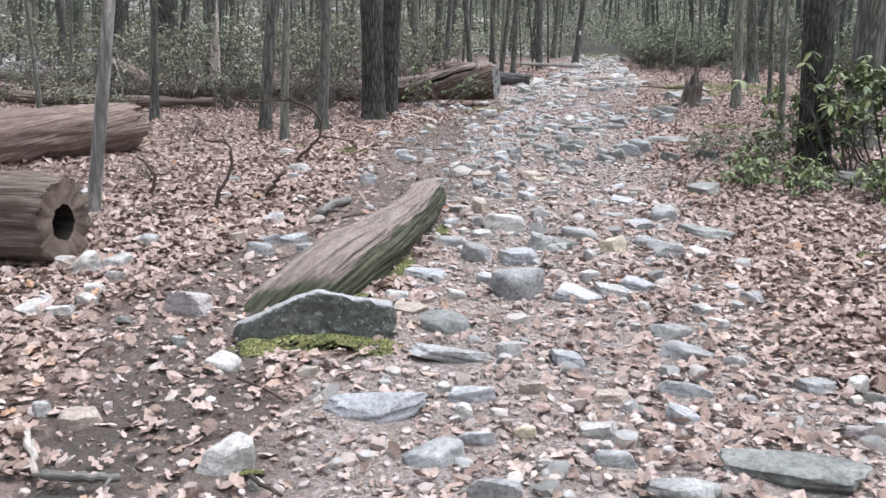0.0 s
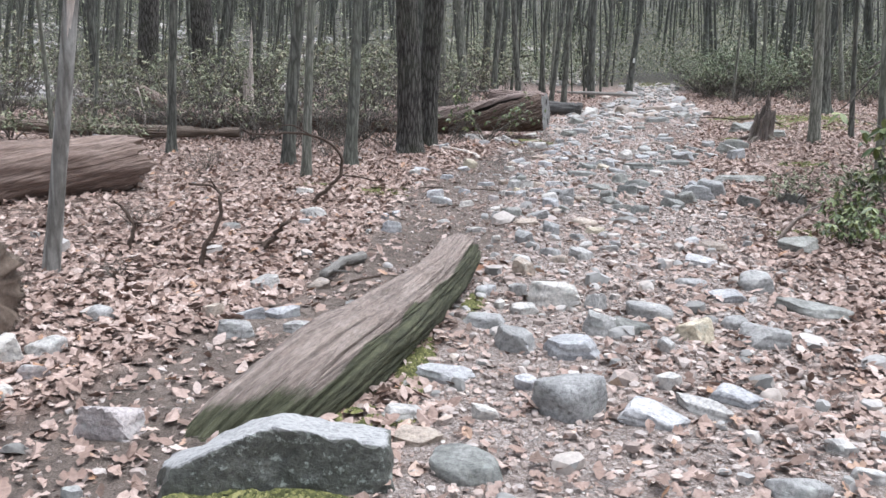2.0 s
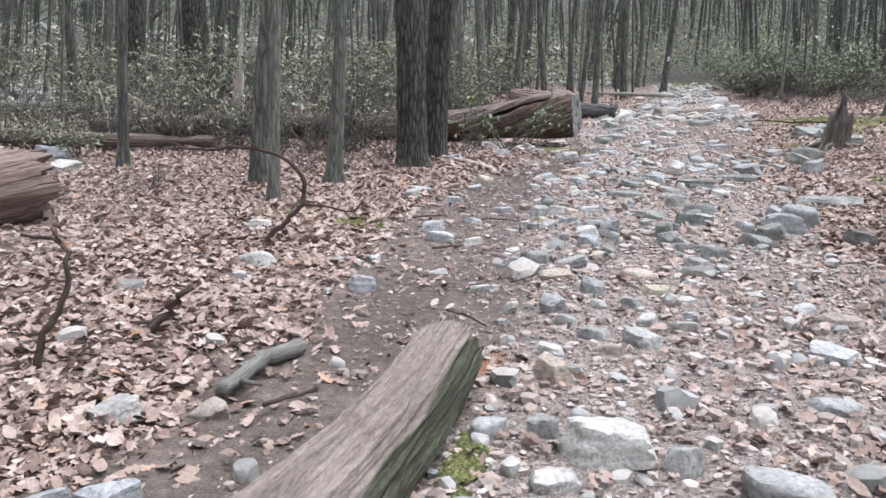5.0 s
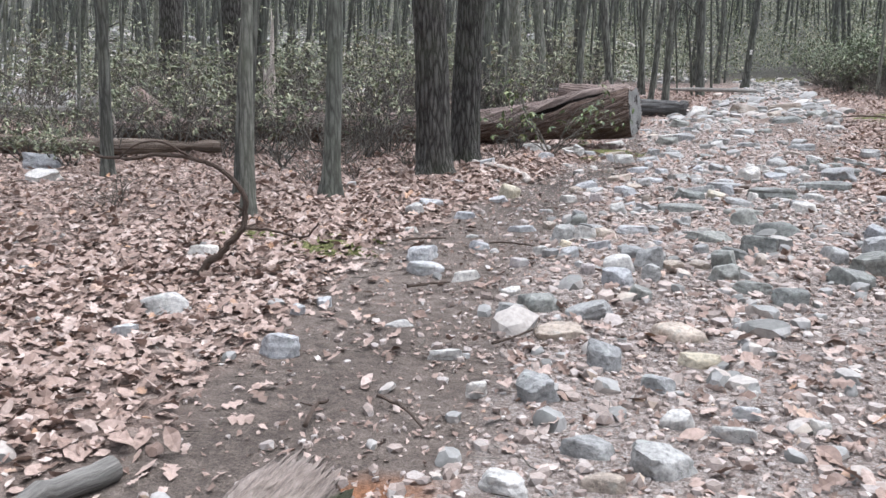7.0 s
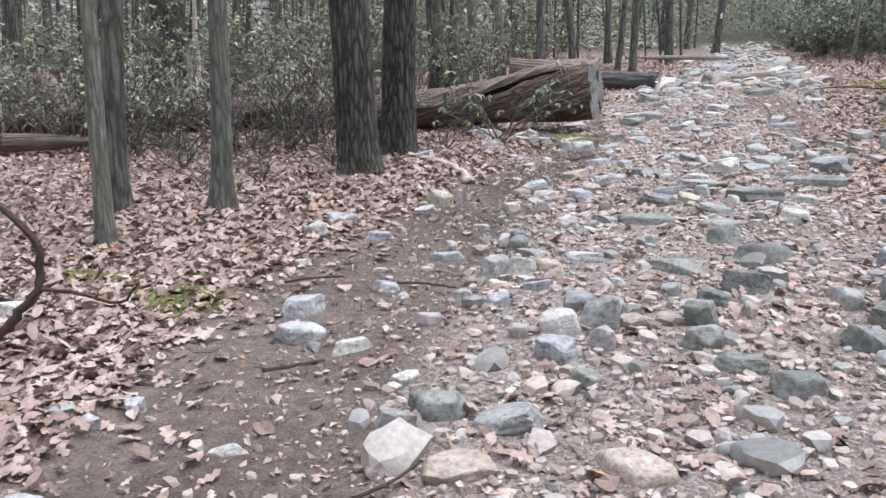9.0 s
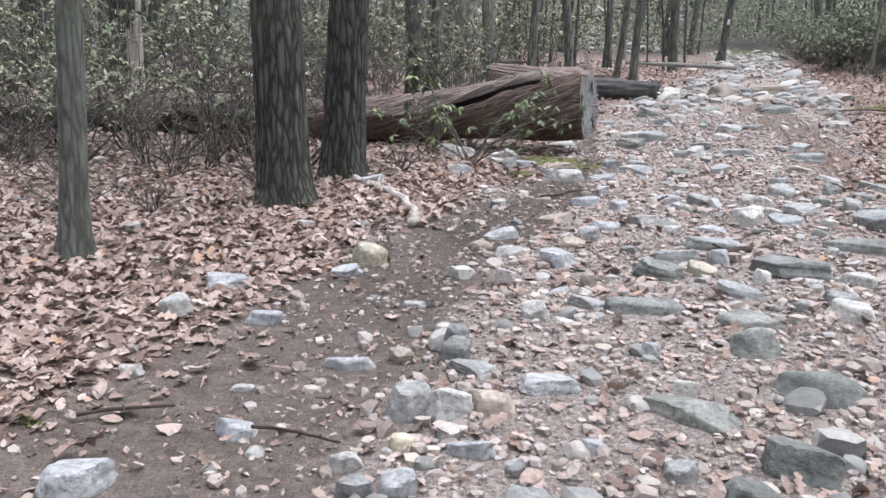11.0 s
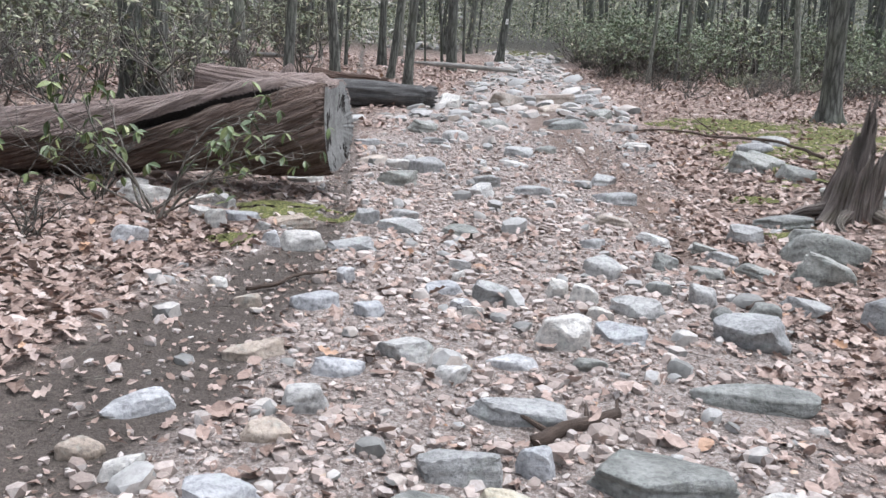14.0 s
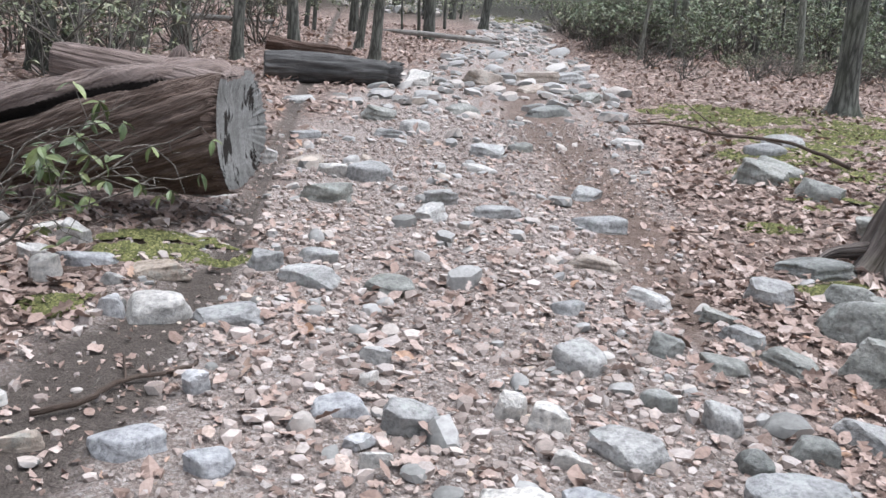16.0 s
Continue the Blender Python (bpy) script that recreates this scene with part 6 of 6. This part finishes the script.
rock(0.87, 13.27, 0.13, 0.08, 0.03, 14, "w")
rock(0.72, 13.33, 0.15, 0.12, 0.09, 14, "w")
rock(0.08, 13.45, 0.13, 0.09, 0.03, 14, "w")
rock(-1.00, 13.51, 0.23, 0.16, 0.07, 21, "b")
rock(1.79, 13.51, 0.33, 0.22, 0.08, -12, "d")
rock(1.27, 13.57, 0.41, 0.12, 0.08, -6, "d")
rock(0.97, 13.57, 0.21, 0.16, 0.05, 14, "g")
rock(3.44, 13.63, 0.73, 0.49, 0.10, -17, "d")
rock(2.32, 13.73, 0.25, 0.17, 0.10, -12, "w")
rock(0.83, 13.74, 0.12, 0.09, 0.03, 7, "b")
rock(2.09, 13.75, 0.09, 0.07, 0.06, 6, "g")
rock(0.51, 13.86, 0.14, 0.10, 0.09, 16, "p")
rock(0.98, 13.90, 0.10, 0.07, 0.08, 4, "t")
rock(-0.41, 13.91, 0.18, 0.13, 0.05, 14, "b")
rock(2.34, 13.94, 0.19, 0.13, 0.07, -17, "g")
rock(1.81, 13.95, 0.30, 0.15, 0.07, -17, "g")
rock(0.26, 13.99, 0.18, 0.12, 0.07, 20, "w")
rock(-0.35, 14.13, 0.22, 0.15, 0.14, 13, "y")
rock(1.96, 14.20, 0.10, 0.07, 0.08, -18, "w")
rock(1.39, 14.23, 0.30, 0.20, 0.11, -6, "d")
rock(1.65, 14.30, 0.18, 0.12, 0.07, -11, "y")
rock(0.81, 14.31, 0.24, 0.16, 0.12, 7, "b")
rock(2.53, 14.32, 0.21, 0.14, 0.07, -28, "w")
rock(-5.72, 14.44, 0.44, 0.33, 0.14, 5, "w")
rock(2.19, 14.47, 0.50, 0.34, 0.11, -21, "d")
rock(0.46, 14.52, 0.15, 0.10, 0.06, 13, "w")
rock(1.79, 14.56, 0.13, 0.09, 0.10, -13, "b")
rock(1.54, 14.56, 0.29, 0.20, 0.10, -8, "g")
rock(0.29, 14.66, 0.16, 0.07, 0.06, 16, "t")
rock(0.87, 14.77, 0.17, 0.11, 0.06, 5, "t")
rock(-1.00, 14.89, 0.16, 0.08, 0.03, 9, "b")
rock(1.79, 14.96, 0.42, 0.18, 0.08, -11, "g")
rock(1.00, 15.00, 0.18, 0.12, 0.09, 2, "w")
rock(2.82, 15.14, 0.52, 0.15, 0.09, -26, "d")
rock(1.56, 15.30, 0.15, 0.11, 0.07, 2, "w")
rock(1.10, 15.34, 0.22, 0.11, 0.06, 0, "b")
rock(0.75, 15.48, 0.26, 0.08, 0.07, 6, "t")
rock(2.22, 15.50, 0.17, 0.13, 0.04, 2, "d")
rock(1.86, 15.50, 0.24, 0.10, 0.05, 2, "b")
rock(-6.48, 15.51, 0.56, 0.42, 0.24, 4, "b")
rock(1.41, 15.55, 0.28, 0.19, 0.09, -4, "g")
rock(1.24, 16.06, 0.16, 0.11, 0.07, 8, "b")
rock(1.76, 16.13, 0.12, 0.04, 0.05, -4, "w")
rock(4.09, 16.15, 0.33, 0.33, 0.26, 3, "g")
rock(2.43, 16.15, 0.14, 0.04, 0.06, -19, "w")
rock(0.96, 16.16, 0.25, 0.17, 0.07, 14, "b")
rock(0.63, 16.17, 0.14, 0.04, 0.06, 21, "t")
rock(1.71, 16.24, 0.12, 0.07, 0.05, -3, "b")
rock(1.89, 16.38, 0.22, 0.15, 0.11, -6, "g")
rock(2.41, 16.41, 0.17, 0.11, 0.10, -17, "w")
rock(-0.90, 16.44, 0.26, 0.18, 0.10, 23, "b")
rock(0.43, 16.46, 0.10, 0.07, 0.05, 8, "w")
rock(1.64, 16.48, 0.23, 0.13, 0.06, -1, "b")
rock(2.28, 16.52, 0.13, 0.09, 0.10, -14, "w")
rock(1.11, 16.58, 0.10, 0.07, 0.08, 10, "b")
rock(2.91, 16.62, 0.16, 0.11, 0.07, -24, "d")
rock(1.75, 16.70, 0.09, 0.06, 0.06, -3, "w")
rock(1.77, 16.91, 0.14, 0.07, 0.06, -3, "g")
rock(2.67, 16.96, 0.25, 0.17, 0.12, -18, "g")
rock(3.35, 17.00, 0.23, 0.14, 0.06, -28, "d")
rock(4.08, 17.00, 0.39, 0.29, 0.20, 3, "d")
rock(3.12, 17.13, 0.16, 0.11, 0.10, -24, "d")
rock(-0.22, 17.15, 0.22, 0.15, 0.10, 14, "b")
rock(0.63, 17.24, 0.11, 0.07, 0.09, 15, "b")
rock(1.12, 17.27, 0.32, 0.17, 0.07, 7, "g")
rock(0.82, 17.31, 0.30, 0.20, 0.12, 12, "w")
rock(3.59, 17.59, 0.22, 0.11, 0.06, -27, "d")
rock(4.44, 17.59, 0.26, 0.18, 0.21, -36, "d")
rock(2.77, 17.59, 0.18, 0.12, 0.06, -17, "g")
rock(0.52, 17.61, 0.13, 0.05, 0.06, 15, "w")
rock(0.23, 17.62, 0.15, 0.10, 0.12, 19, "w")
rock(0.72, 17.76, 0.30, 0.18, 0.07, 12, "t")
rock(1.88, 17.76, 0.29, 0.22, 0.07, 12, "d")
rock(1.45, 17.83, 0.33, 0.22, 0.08, 2, "g")
rock(0.34, 17.86, 0.30, 0.09, 0.07, 17, "b")
rock(3.30, 17.86, 0.27, 0.18, 0.08, -22, "w")
rock(4.48, 17.88, 0.31, 0.21, 0.11, -35, "d")
rock(0.05, 17.94, 0.16, 0.12, 0.07, 10, "w")
rock(1.21, 17.99, 0.19, 0.13, 0.09, 5, "g")
rock(1.48, 18.15, 0.22, 0.16, 0.06, 10, "g")
rock(0.17, 18.21, 0.19, 0.13, 0.12, 17, "w")
rock(0.01, 18.34, 0.19, 0.14, 0.07, 14, "w")
rock(-0.43, 18.36, 0.41, 0.31, 0.14, 17, "w")
rock(3.13, 18.40, 0.37, 0.15, 0.07, 11, "t")
rock(-0.58, 18.67, 0.25, 0.18, 0.10, 14, "w")
rock(2.19, 19.16, 0.25, 0.19, 0.12, 14, "w")
rock(3.42, 19.30, 0.41, 0.28, 0.11, -18, "g")
rock(2.66, 19.35, 0.41, 0.16, 0.08, 14, "g")
rock(0.66, 19.39, 0.36, 0.20, 0.07, 15, "w")
rock(1.47, 19.46, 0.42, 0.29, 0.14, 1, "d")
rock(2.31, 19.63, 0.26, 0.18, 0.12, -7, "g")
rock(5.53, 20.20, 0.37, 0.25, 0.17, -31, "d")
rock(1.78, 20.21, 0.41, 0.28, 0.15, -2, "g")
rock(3.54, 20.22, 0.29, 0.22, 0.09, 16, "g")
rock(1.49, 20.23, 0.24, 0.16, 0.13, 1, "w")
rock(1.28, 20.56, 0.31, 0.20, 0.06, 19, "t")
rock(0.95, 20.62, 0.19, 0.14, 0.13, 20, "w")
rock(2.38, 20.68, 0.14, 0.10, 0.08, -6, "w")
rock(2.76, 20.80, 0.34, 0.10, 0.07, -9, "w")
rock(5.63, 21.11, 0.47, 0.32, 0.17, -29, "d")
rock(2.96, 21.57, 0.40, 0.27, 0.12, -10, "g")
rock(1.21, 21.73, 0.39, 0.16, 0.08, 24, "g")
rock(3.33, 21.92, 0.27, 0.20, 0.09, 21, "d")
rock(2.03, 22.15, 0.37, 0.28, 0.09, 24, "g")
rock(6.03, 22.17, 0.47, 0.32, 0.13, -28, "g")
rock(6.40, 22.54, 0.47, 0.35, 0.14, 20, "g")
rock(2.30, 22.55, 0.30, 0.23, 0.14, 25, "g")
rock(4.63, 22.61, 0.39, 0.29, 0.11, 22, "w")
rock(1.94, 23.12, 0.42, 0.32, 0.16, 27, "d")
rock(1.00, 24.06, 0.45, 0.31, 0.09, 31, "g")
rock(2.98, 24.07, 0.50, 0.38, 0.13, 28, "d")
rock(4.18, 24.56, 0.72, 0.29, 0.14, 28, "d")
rock(5.18, 26.24, 0.48, 0.36, 0.17, 30, "d")
rock(2.58, 26.70, 0.65, 0.49, 0.25, 35, "w")
rock(4.46, 27.03, 0.50, 0.37, 0.13, 33, "t")
rock(3.82, 27.68, 1.15, 0.46, 0.23, 35, "t")
rock(4.76, 28.54, 1.01, 0.41, 0.20, 36, "t")
rock(5.61, 29.07, 1.10, 0.44, 0.22, 36, "g")
rock(0.39, 14.99, 0.26, 0.13, 0.07, 21, "b")
rock(2.15, 15.78, 0.28, 0.20, 0.19, -16, "w")
rock(2.45, 15.85, 0.26, 0.17, 0.07, -21, "b")
rock(3.15, 15.88, 0.36, 0.25, 0.15, -33, "g")
rock(3.11, 16.17, 0.16, 0.11, 0.08, -30, "d")
rock(2.68, 16.23, 0.30, 0.21, 0.10, -23, "g")
rock(3.39, 16.27, 0.18, 0.12, 0.08, -33, "d")
rock(3.70, 16.42, 0.29, 0.20, 0.09, -36, "g")
rock(3.11, 16.45, 0.16, 0.11, 0.11, -28, "g")
rock(3.70, 17.08, 0.31, 0.21, 0.07, -31, "d")
rock(3.58, 17.33, 0.22, 0.16, 0.08, -28, "g")
rock(4.01, 17.90, 0.28, 0.20, 0.18, -29, "g")
rock(4.57, 18.40, 0.51, 0.36, 0.11, -31, "d")
# the boulders by the stump and the pale splinters of rock
rock(4.31, 17.39, 0.58, 0.35, 0.24, -32, "d")
rock(5.45, 18.92, 0.62, 0.43, 0.19, -33, "d")
rock(5.38, 20.93, 0.50, 0.35, 0.25, -26, "d")
rock(1.17, 5.46, 0.35, 0.12, 0.07, -47, "w")

# ---- loose stones, gravel and dead leaves ----
def scatter_solids(name, n, box, density, size, level, mat, label, category, seed, flat=(0.35, 0.75)):
    rs = np.random.RandomState(seed)
    x, y = rs.uniform(box[0], box[1], n), rs.uniform(box[2], box[3], n)
    keep = rs.rand(n) < density(x, y)
    x, y = x[keep], y[keep]
    for rx, ry, rr in ROCKS:
        ok = (x - rx) ** 2 + (y - ry) ** 2 > (rr * 0.8) ** 2
        x, y = x[ok], y[ok]
    n = len(x)
    dirs, faces = sphere_dirs(level)
    forms = np.stack([rock_verts(dirs, 400 + k, 3, 20, 0.03) - (0, 0, 0.5) for k in range(10)])
    faces = np.array(faces)
    if level == 0:
        forms = forms * np.random.RandomState(2).uniform(0.55, 1.15, forms.shape)
    sz = np.minimum(size[0] * np.exp(rs.normal(0, size[1], n)), size[0] * 3.2)
    v = forms[rs.randint(0, 10, n)] * np.stack([sz, sz * rs.uniform(0.6, 1.0, n), sz * rs.uniform(*flat, n)], 1)[:, None, :]
    a, tip = rs.uniform(0, 6.28, n), rs.normal(0, 0.2, n)
    ca, sa = np.cos(a)[:, None], np.sin(a)[:, None]
    z = v[..., 2] + v[..., 0] * np.sin(tip)[:, None]
    v = np.stack([v[..., 0] * ca - v[..., 1] * sa + x[:, None], v[..., 0] * sa + v[..., 1] * ca + y[:, None], z + (ground_z(x, y) + sz * 0.12)[:, None]], -1)
    t = faces[None] + len(dirs) * np.arange(n)[:, None, None]
    stuff_mesh(name, v.reshape(-1, 3), t.reshape(-1, 3), mat, label, category, level > 1 or size[0] > 0.04).data.set_sharp_from_angle(angle=radians(28))


def gravel_density(x, y):
    t, d = trail_mask(x, y), dirt_mask(x, y)
    lump = 0.35 + 0.9 * vnoise(x * 1.6, y * 1.6, 21)
    left = (trail_side(x, y) < 0) * 0.03
    return np.clip(np.maximum(t * lump * (1 - 0.7 * d), d * (0.07 + 0.2 * (1 - smooth(4.5, 7.0, y)))) + left, 0, 1)


def stone_density(x, y):
    return np.clip(trail_mask(x, y) * (0.25 + 0.8 * vnoise(x * 1.1, y * 1.1, 22)) * (1 - 0.9 * dirt_mask(x, y)) + 0.035, 0, 1)


scatter_solids("gravel", 90000, (-4.5, 7.0, 2.2, 24.0), gravel_density, (0.026, 0.5), 1, GRAVEL, "small tan and grey gravel strewn over the trail", "gravel", 31, (0.5, 0.85))
scatter_solids("loose_stones", 4600, (-4.5, 7.0, 2.4, 24.0), stone_density, (0.075, 0.4), 2, STONES, "fist-sized grey and tan stones scattered on the trail", "stones", 32)
scatter_solids("pebbles", 15000, (-1.5, 4.6, 2.4, 19.5), lambda x, y: gravel_density(x, y) * (0.5 + 0.5 * smooth(9, 12, y)) * (1 - 0.8 * dirt_mask(x, y)), (0.044, 0.36), 1, PEBBLE, "palm-sized tan and pale grey pebbles on the trail", "stones", 35)
scatter_solids("far_stones", 5200, (-2, 14, 23.5, 62), lambda x, y: trail_mask(x, y) * 0.75, (0.19, 0.45), 2, STONES, "grey stones paving the far trail", "stones", 33, (0.25, 0.5))
scatter_solids("hillside_stones", 8000, (-40, 14, 27, 75), lambda x, y: 0.75 * ((x < -6) | (y > 50)) * (np.abs(trail_side(x, y)) > 2.5) * (vnoise(x * 0.2, y * 0.2, 24) > 0.4), (0.36, 0.5), 1, STONES, "pale grey boulders strewn over the wooded hillside", "stones", 34, (0.3, 0.6))


def leaf_forms():
    """Outlines of dead oak and beech leaves, curled, one unit long: rim points, then the midrib."""
    forms = []
    rs = np.random.RandomState(9)
    for k in range(8):
        y = np.array([0.0, 0.18, 0.34, 0.5, 0.66, 0.84, 1.0])
        w = np.array([0.04, 0.22, 0.1, 0.32, 0.13, 0.23, 0.0]) if k % 2 else np.array([0.04, 0.17, 0.25, 0.27, 0.23, 0.14, 0.0])
        w = w * rs.uniform(0.85, 1.2)
        curl, roll, other = rs.uniform(-0.5, 0.7), rs.uniform(0.1, 0.9), rs.uniform(-0.5, 0.7)
        rib = np.stack([rs.normal(0, 0.012, 7), y - 0.5, curl * (y - 0.5) ** 2], 1)
        left, right = rib[1:6].copy(), rib[1:6].copy()
        left[:, 0] -= w[1:6]
        right[:, 0] += w[1:6]
        left[:, 2] += roll * w[1:6] * rs.uniform(0.2, 1.2, 5)
        right[:, 2] += other * w[1:6] * rs.uniform(0.2, 1.2, 5)
        forms.append(np.concatenate([rib[[0, 2, 4, 6]], left, right]))
    t = [(0, 1, 4), (4, 1, 5), (5, 1, 6), (6, 1, 2), (6, 2, 7), (7, 2, 8), (8, 2, 3), (1, 0, 9), (1, 9, 10), (1, 10, 11), (2, 1, 11), (2, 11, 12), (2, 12, 13), (3, 2, 13)]
    return np.stack(forms), np.array(t)


def scatter_leaves(name, n, box, density, size, seed, label, lift=0.02, coarse=False):
    rs = np.random.RandomState(seed)
    x, y = rs.uniform(box[0], box[1], n), rs.uniform(box[2], box[3], n)
    keep = rs.rand(n) < density(x, y)
    x, y = x[keep], y[keep]
    for rx, ry, rr in ROCKS:
        ok = (x - rx) ** 2 + (y - ry) ** 2 > (rr * 0.85) ** 2
        x, y = x[ok], y[ok]
    n = len(x)
    forms, tris = leaf_forms()
    if coarse:
        v5, tris = leaf_blade(1.0, 0.3, 0.12, 0.1)
        forms = np.stack([v5 * (q, 1, r) - (0, 0.5, 0) for q, r in ((1, 1), (0.8, 1.6), (1.1, 0.4), (0.9, -1), (1, 2), (0.7, 1), (1.2, 0.6), (0.9, 1.3))])
    sz = (0.5 + 0.9 * rs.rand(n) ** 1.4) * size
    v = forms[rs.randint(0, 8, n)] * sz[:, None, None]
    flip = np.where(rs.rand(n) < 0.4, -1.0, 1.0)
    v[..., 2] *= flip[:, None]
    for i, j, ang in ((1, 2, rs.normal(0, 0.32, n)), (0, 2, rs.normal(0, 0.32, n)), (0, 1, rs.uniform(0, 6.28, n))):
        c, s = np.cos(ang)[:, None], np.sin(ang)[:, None]
        a, b = v[..., i] * c - v[..., j] * s, v[..., i] * s + v[..., j] * c
        v[..., i], v[..., j] = a, b
    v[..., 2] -= v[..., 2].min(1)[:, None]
    v = v + np.stack([x, y, ground_z(x, y) - 0.004 + lift * rs.rand(n) ** 2], 1)[:, None, :]
    t = tris[None] + forms.shape[1] * np.arange(n)[:, None, None]
    stuff_mesh(name, v.reshape(-1, 3), t.reshape(-1, 3), LEAF_DEAD, label, "leaves")


def litter_density(x, y):
    d, t = dirt_mask(x, y), trail_mask(x, y)
    patch = 0.55 + 0.8 * vnoise(x * 1.3, y * 1.3, 25)
    out = np.clip(patch * (1 - (0.9 - 0.2 * (1 - smooth(5.0, 7.0, y))) * d) * (1 - t * (0.86 - 0.34 * (1 - smooth(7.2, 9.4, y)) * smooth(-0.3, 0.3, trail_side(x, y)))), 0.02, 1)
    for mx, my, mr in ((6.6, 25.2, 1.3), (7.8, 23.6, 1.5), (6.3, 22.4, 0.9), (0.62, 18.2, 0.5)):
        out = out * (0.2 + 0.8 * smooth(0.7, 1.1, np.hypot(x - mx, y - my) / mr))
    return out


beside = lambda x, y: (x > -3.2) & (x < 4.2)
scatter_leaves("leaf_litter", 88000, (-3.2, 4.2, 2.2, 19.0), litter_density, 0.077, 41, "curled tan and pinkish-brown dead leaves covering the forest floor", 0.03)
scatter_leaves("outer_leaf_litter", 60000, (-6.6, 7.4, 2.2, 19.0), lambda x, y: litter_density(x, y) * ~beside(x, y), 0.085, 45, "tan and pinkish-brown dead leaves farther from the trail", 0.03, True)
scatter_leaves("leaf_crumbs", 56000, (-3.0, 6.0, 2.2, 22.0), lambda x, y: np.clip(trail_mask(x, y) * (1 - 0.2 * dirt_mask(x, y)) + 0.45, 0, 1) * 0.8, 0.036, 42, "small broken dead leaves between the trail stones", 0.012, True)
scatter_leaves("bank_leaf_litter", 15000, (2.6, 10.5, 19.0, 26.2), litter_density, 0.082, 44, "tan dead leaves over the mossy bank", 0.03)
scatter_leaves("far_leaf_litter", 46000, (-14, 16, 19.0, 42.0), lambda x, y: litter_density(x, y) * ((x < 2.6) | (y > 26)), 0.12, 43, "tan dead leaves under the distant trees", 0.03, True)


scatter_leaves("surrounding_leaf_litter", 52000, (-13, 14, -8, 19.0), lambda x, y: litter_density(x, y) * ((x < -6.4) | (x > 7.2) | (y < 2.3)), 0.1, 46, "tan dead leaves under the trees beside the start", 0.03, True)
scatter_solids("trodden_gravel", 9000, (-1.6, 2.6, -8, 2.3), gravel_density, (0.05, 0.4), 0, GRAVEL, "small tan stones on the trail at the start", "gravel", 36)


def twig_litter():
    """Short dark twigs strewn everywhere."""
    rs = np.random.RandomState(51)
    n = 5200
    x, y = rs.uniform(-5.5, 6.5, n), rs.uniform(2.3, 22, n)
    keep = rs.rand(n) < 1 - 0.6 * trail_mask(x, y)
    x, y = x[keep], y[keep]
    n = len(x)
    ln, r, a = rs.uniform(0.03, 0.16, n), rs.uniform(0.0012, 0.0035, n), rs.uniform(0, 6.28, n)
    bend = rs.normal(0, 0.12, n) * ln
    d, s = np.stack([np.cos(a), np.sin(a), 0 * a], 1), np.stack([-np.sin(a), np.cos(a), 0 * a], 1)
    z0 = ground_z(x, y) + 0.008 + 0.02 * rs.rand(n)
    mid = np.stack([x, y, z0], 1)
    up = np.array((0, 0, 1.0))
    ring = []
    for t, k in ((-0.5, 1.0), (0.0, 0.9), (0.5, 0.5)):
        p = mid + d * (ln * t)[:, None] + s * (bend * (0.25 - t * t) * 4)[:, None] + up * (rs.normal(0, 0.006, n))[:, None]
        for q in range(3):
            e = 2.094 * q
            ring.append(p + (s * math.cos(e) + up * math.sin(e)) * (r * k)[:, None])
    v = np.stack(ring, 1)
    t = []
    for i in range(2):
        for q in range(3):
            u, w = 3 * i + q, 3 * i + (q + 1) % 3
            t += [(u, w, w + 3), (u, w + 3, u + 3)]
    t = np.array(t)[None] + 9 * np.arange(n)[:, None, None]
    stuff_mesh("twig_litter", v.reshape(-1, 3), t.reshape(-1, 3), TWIG, "short dark twigs strewn over soil and leaves", "twigs", True)


twig_litter()
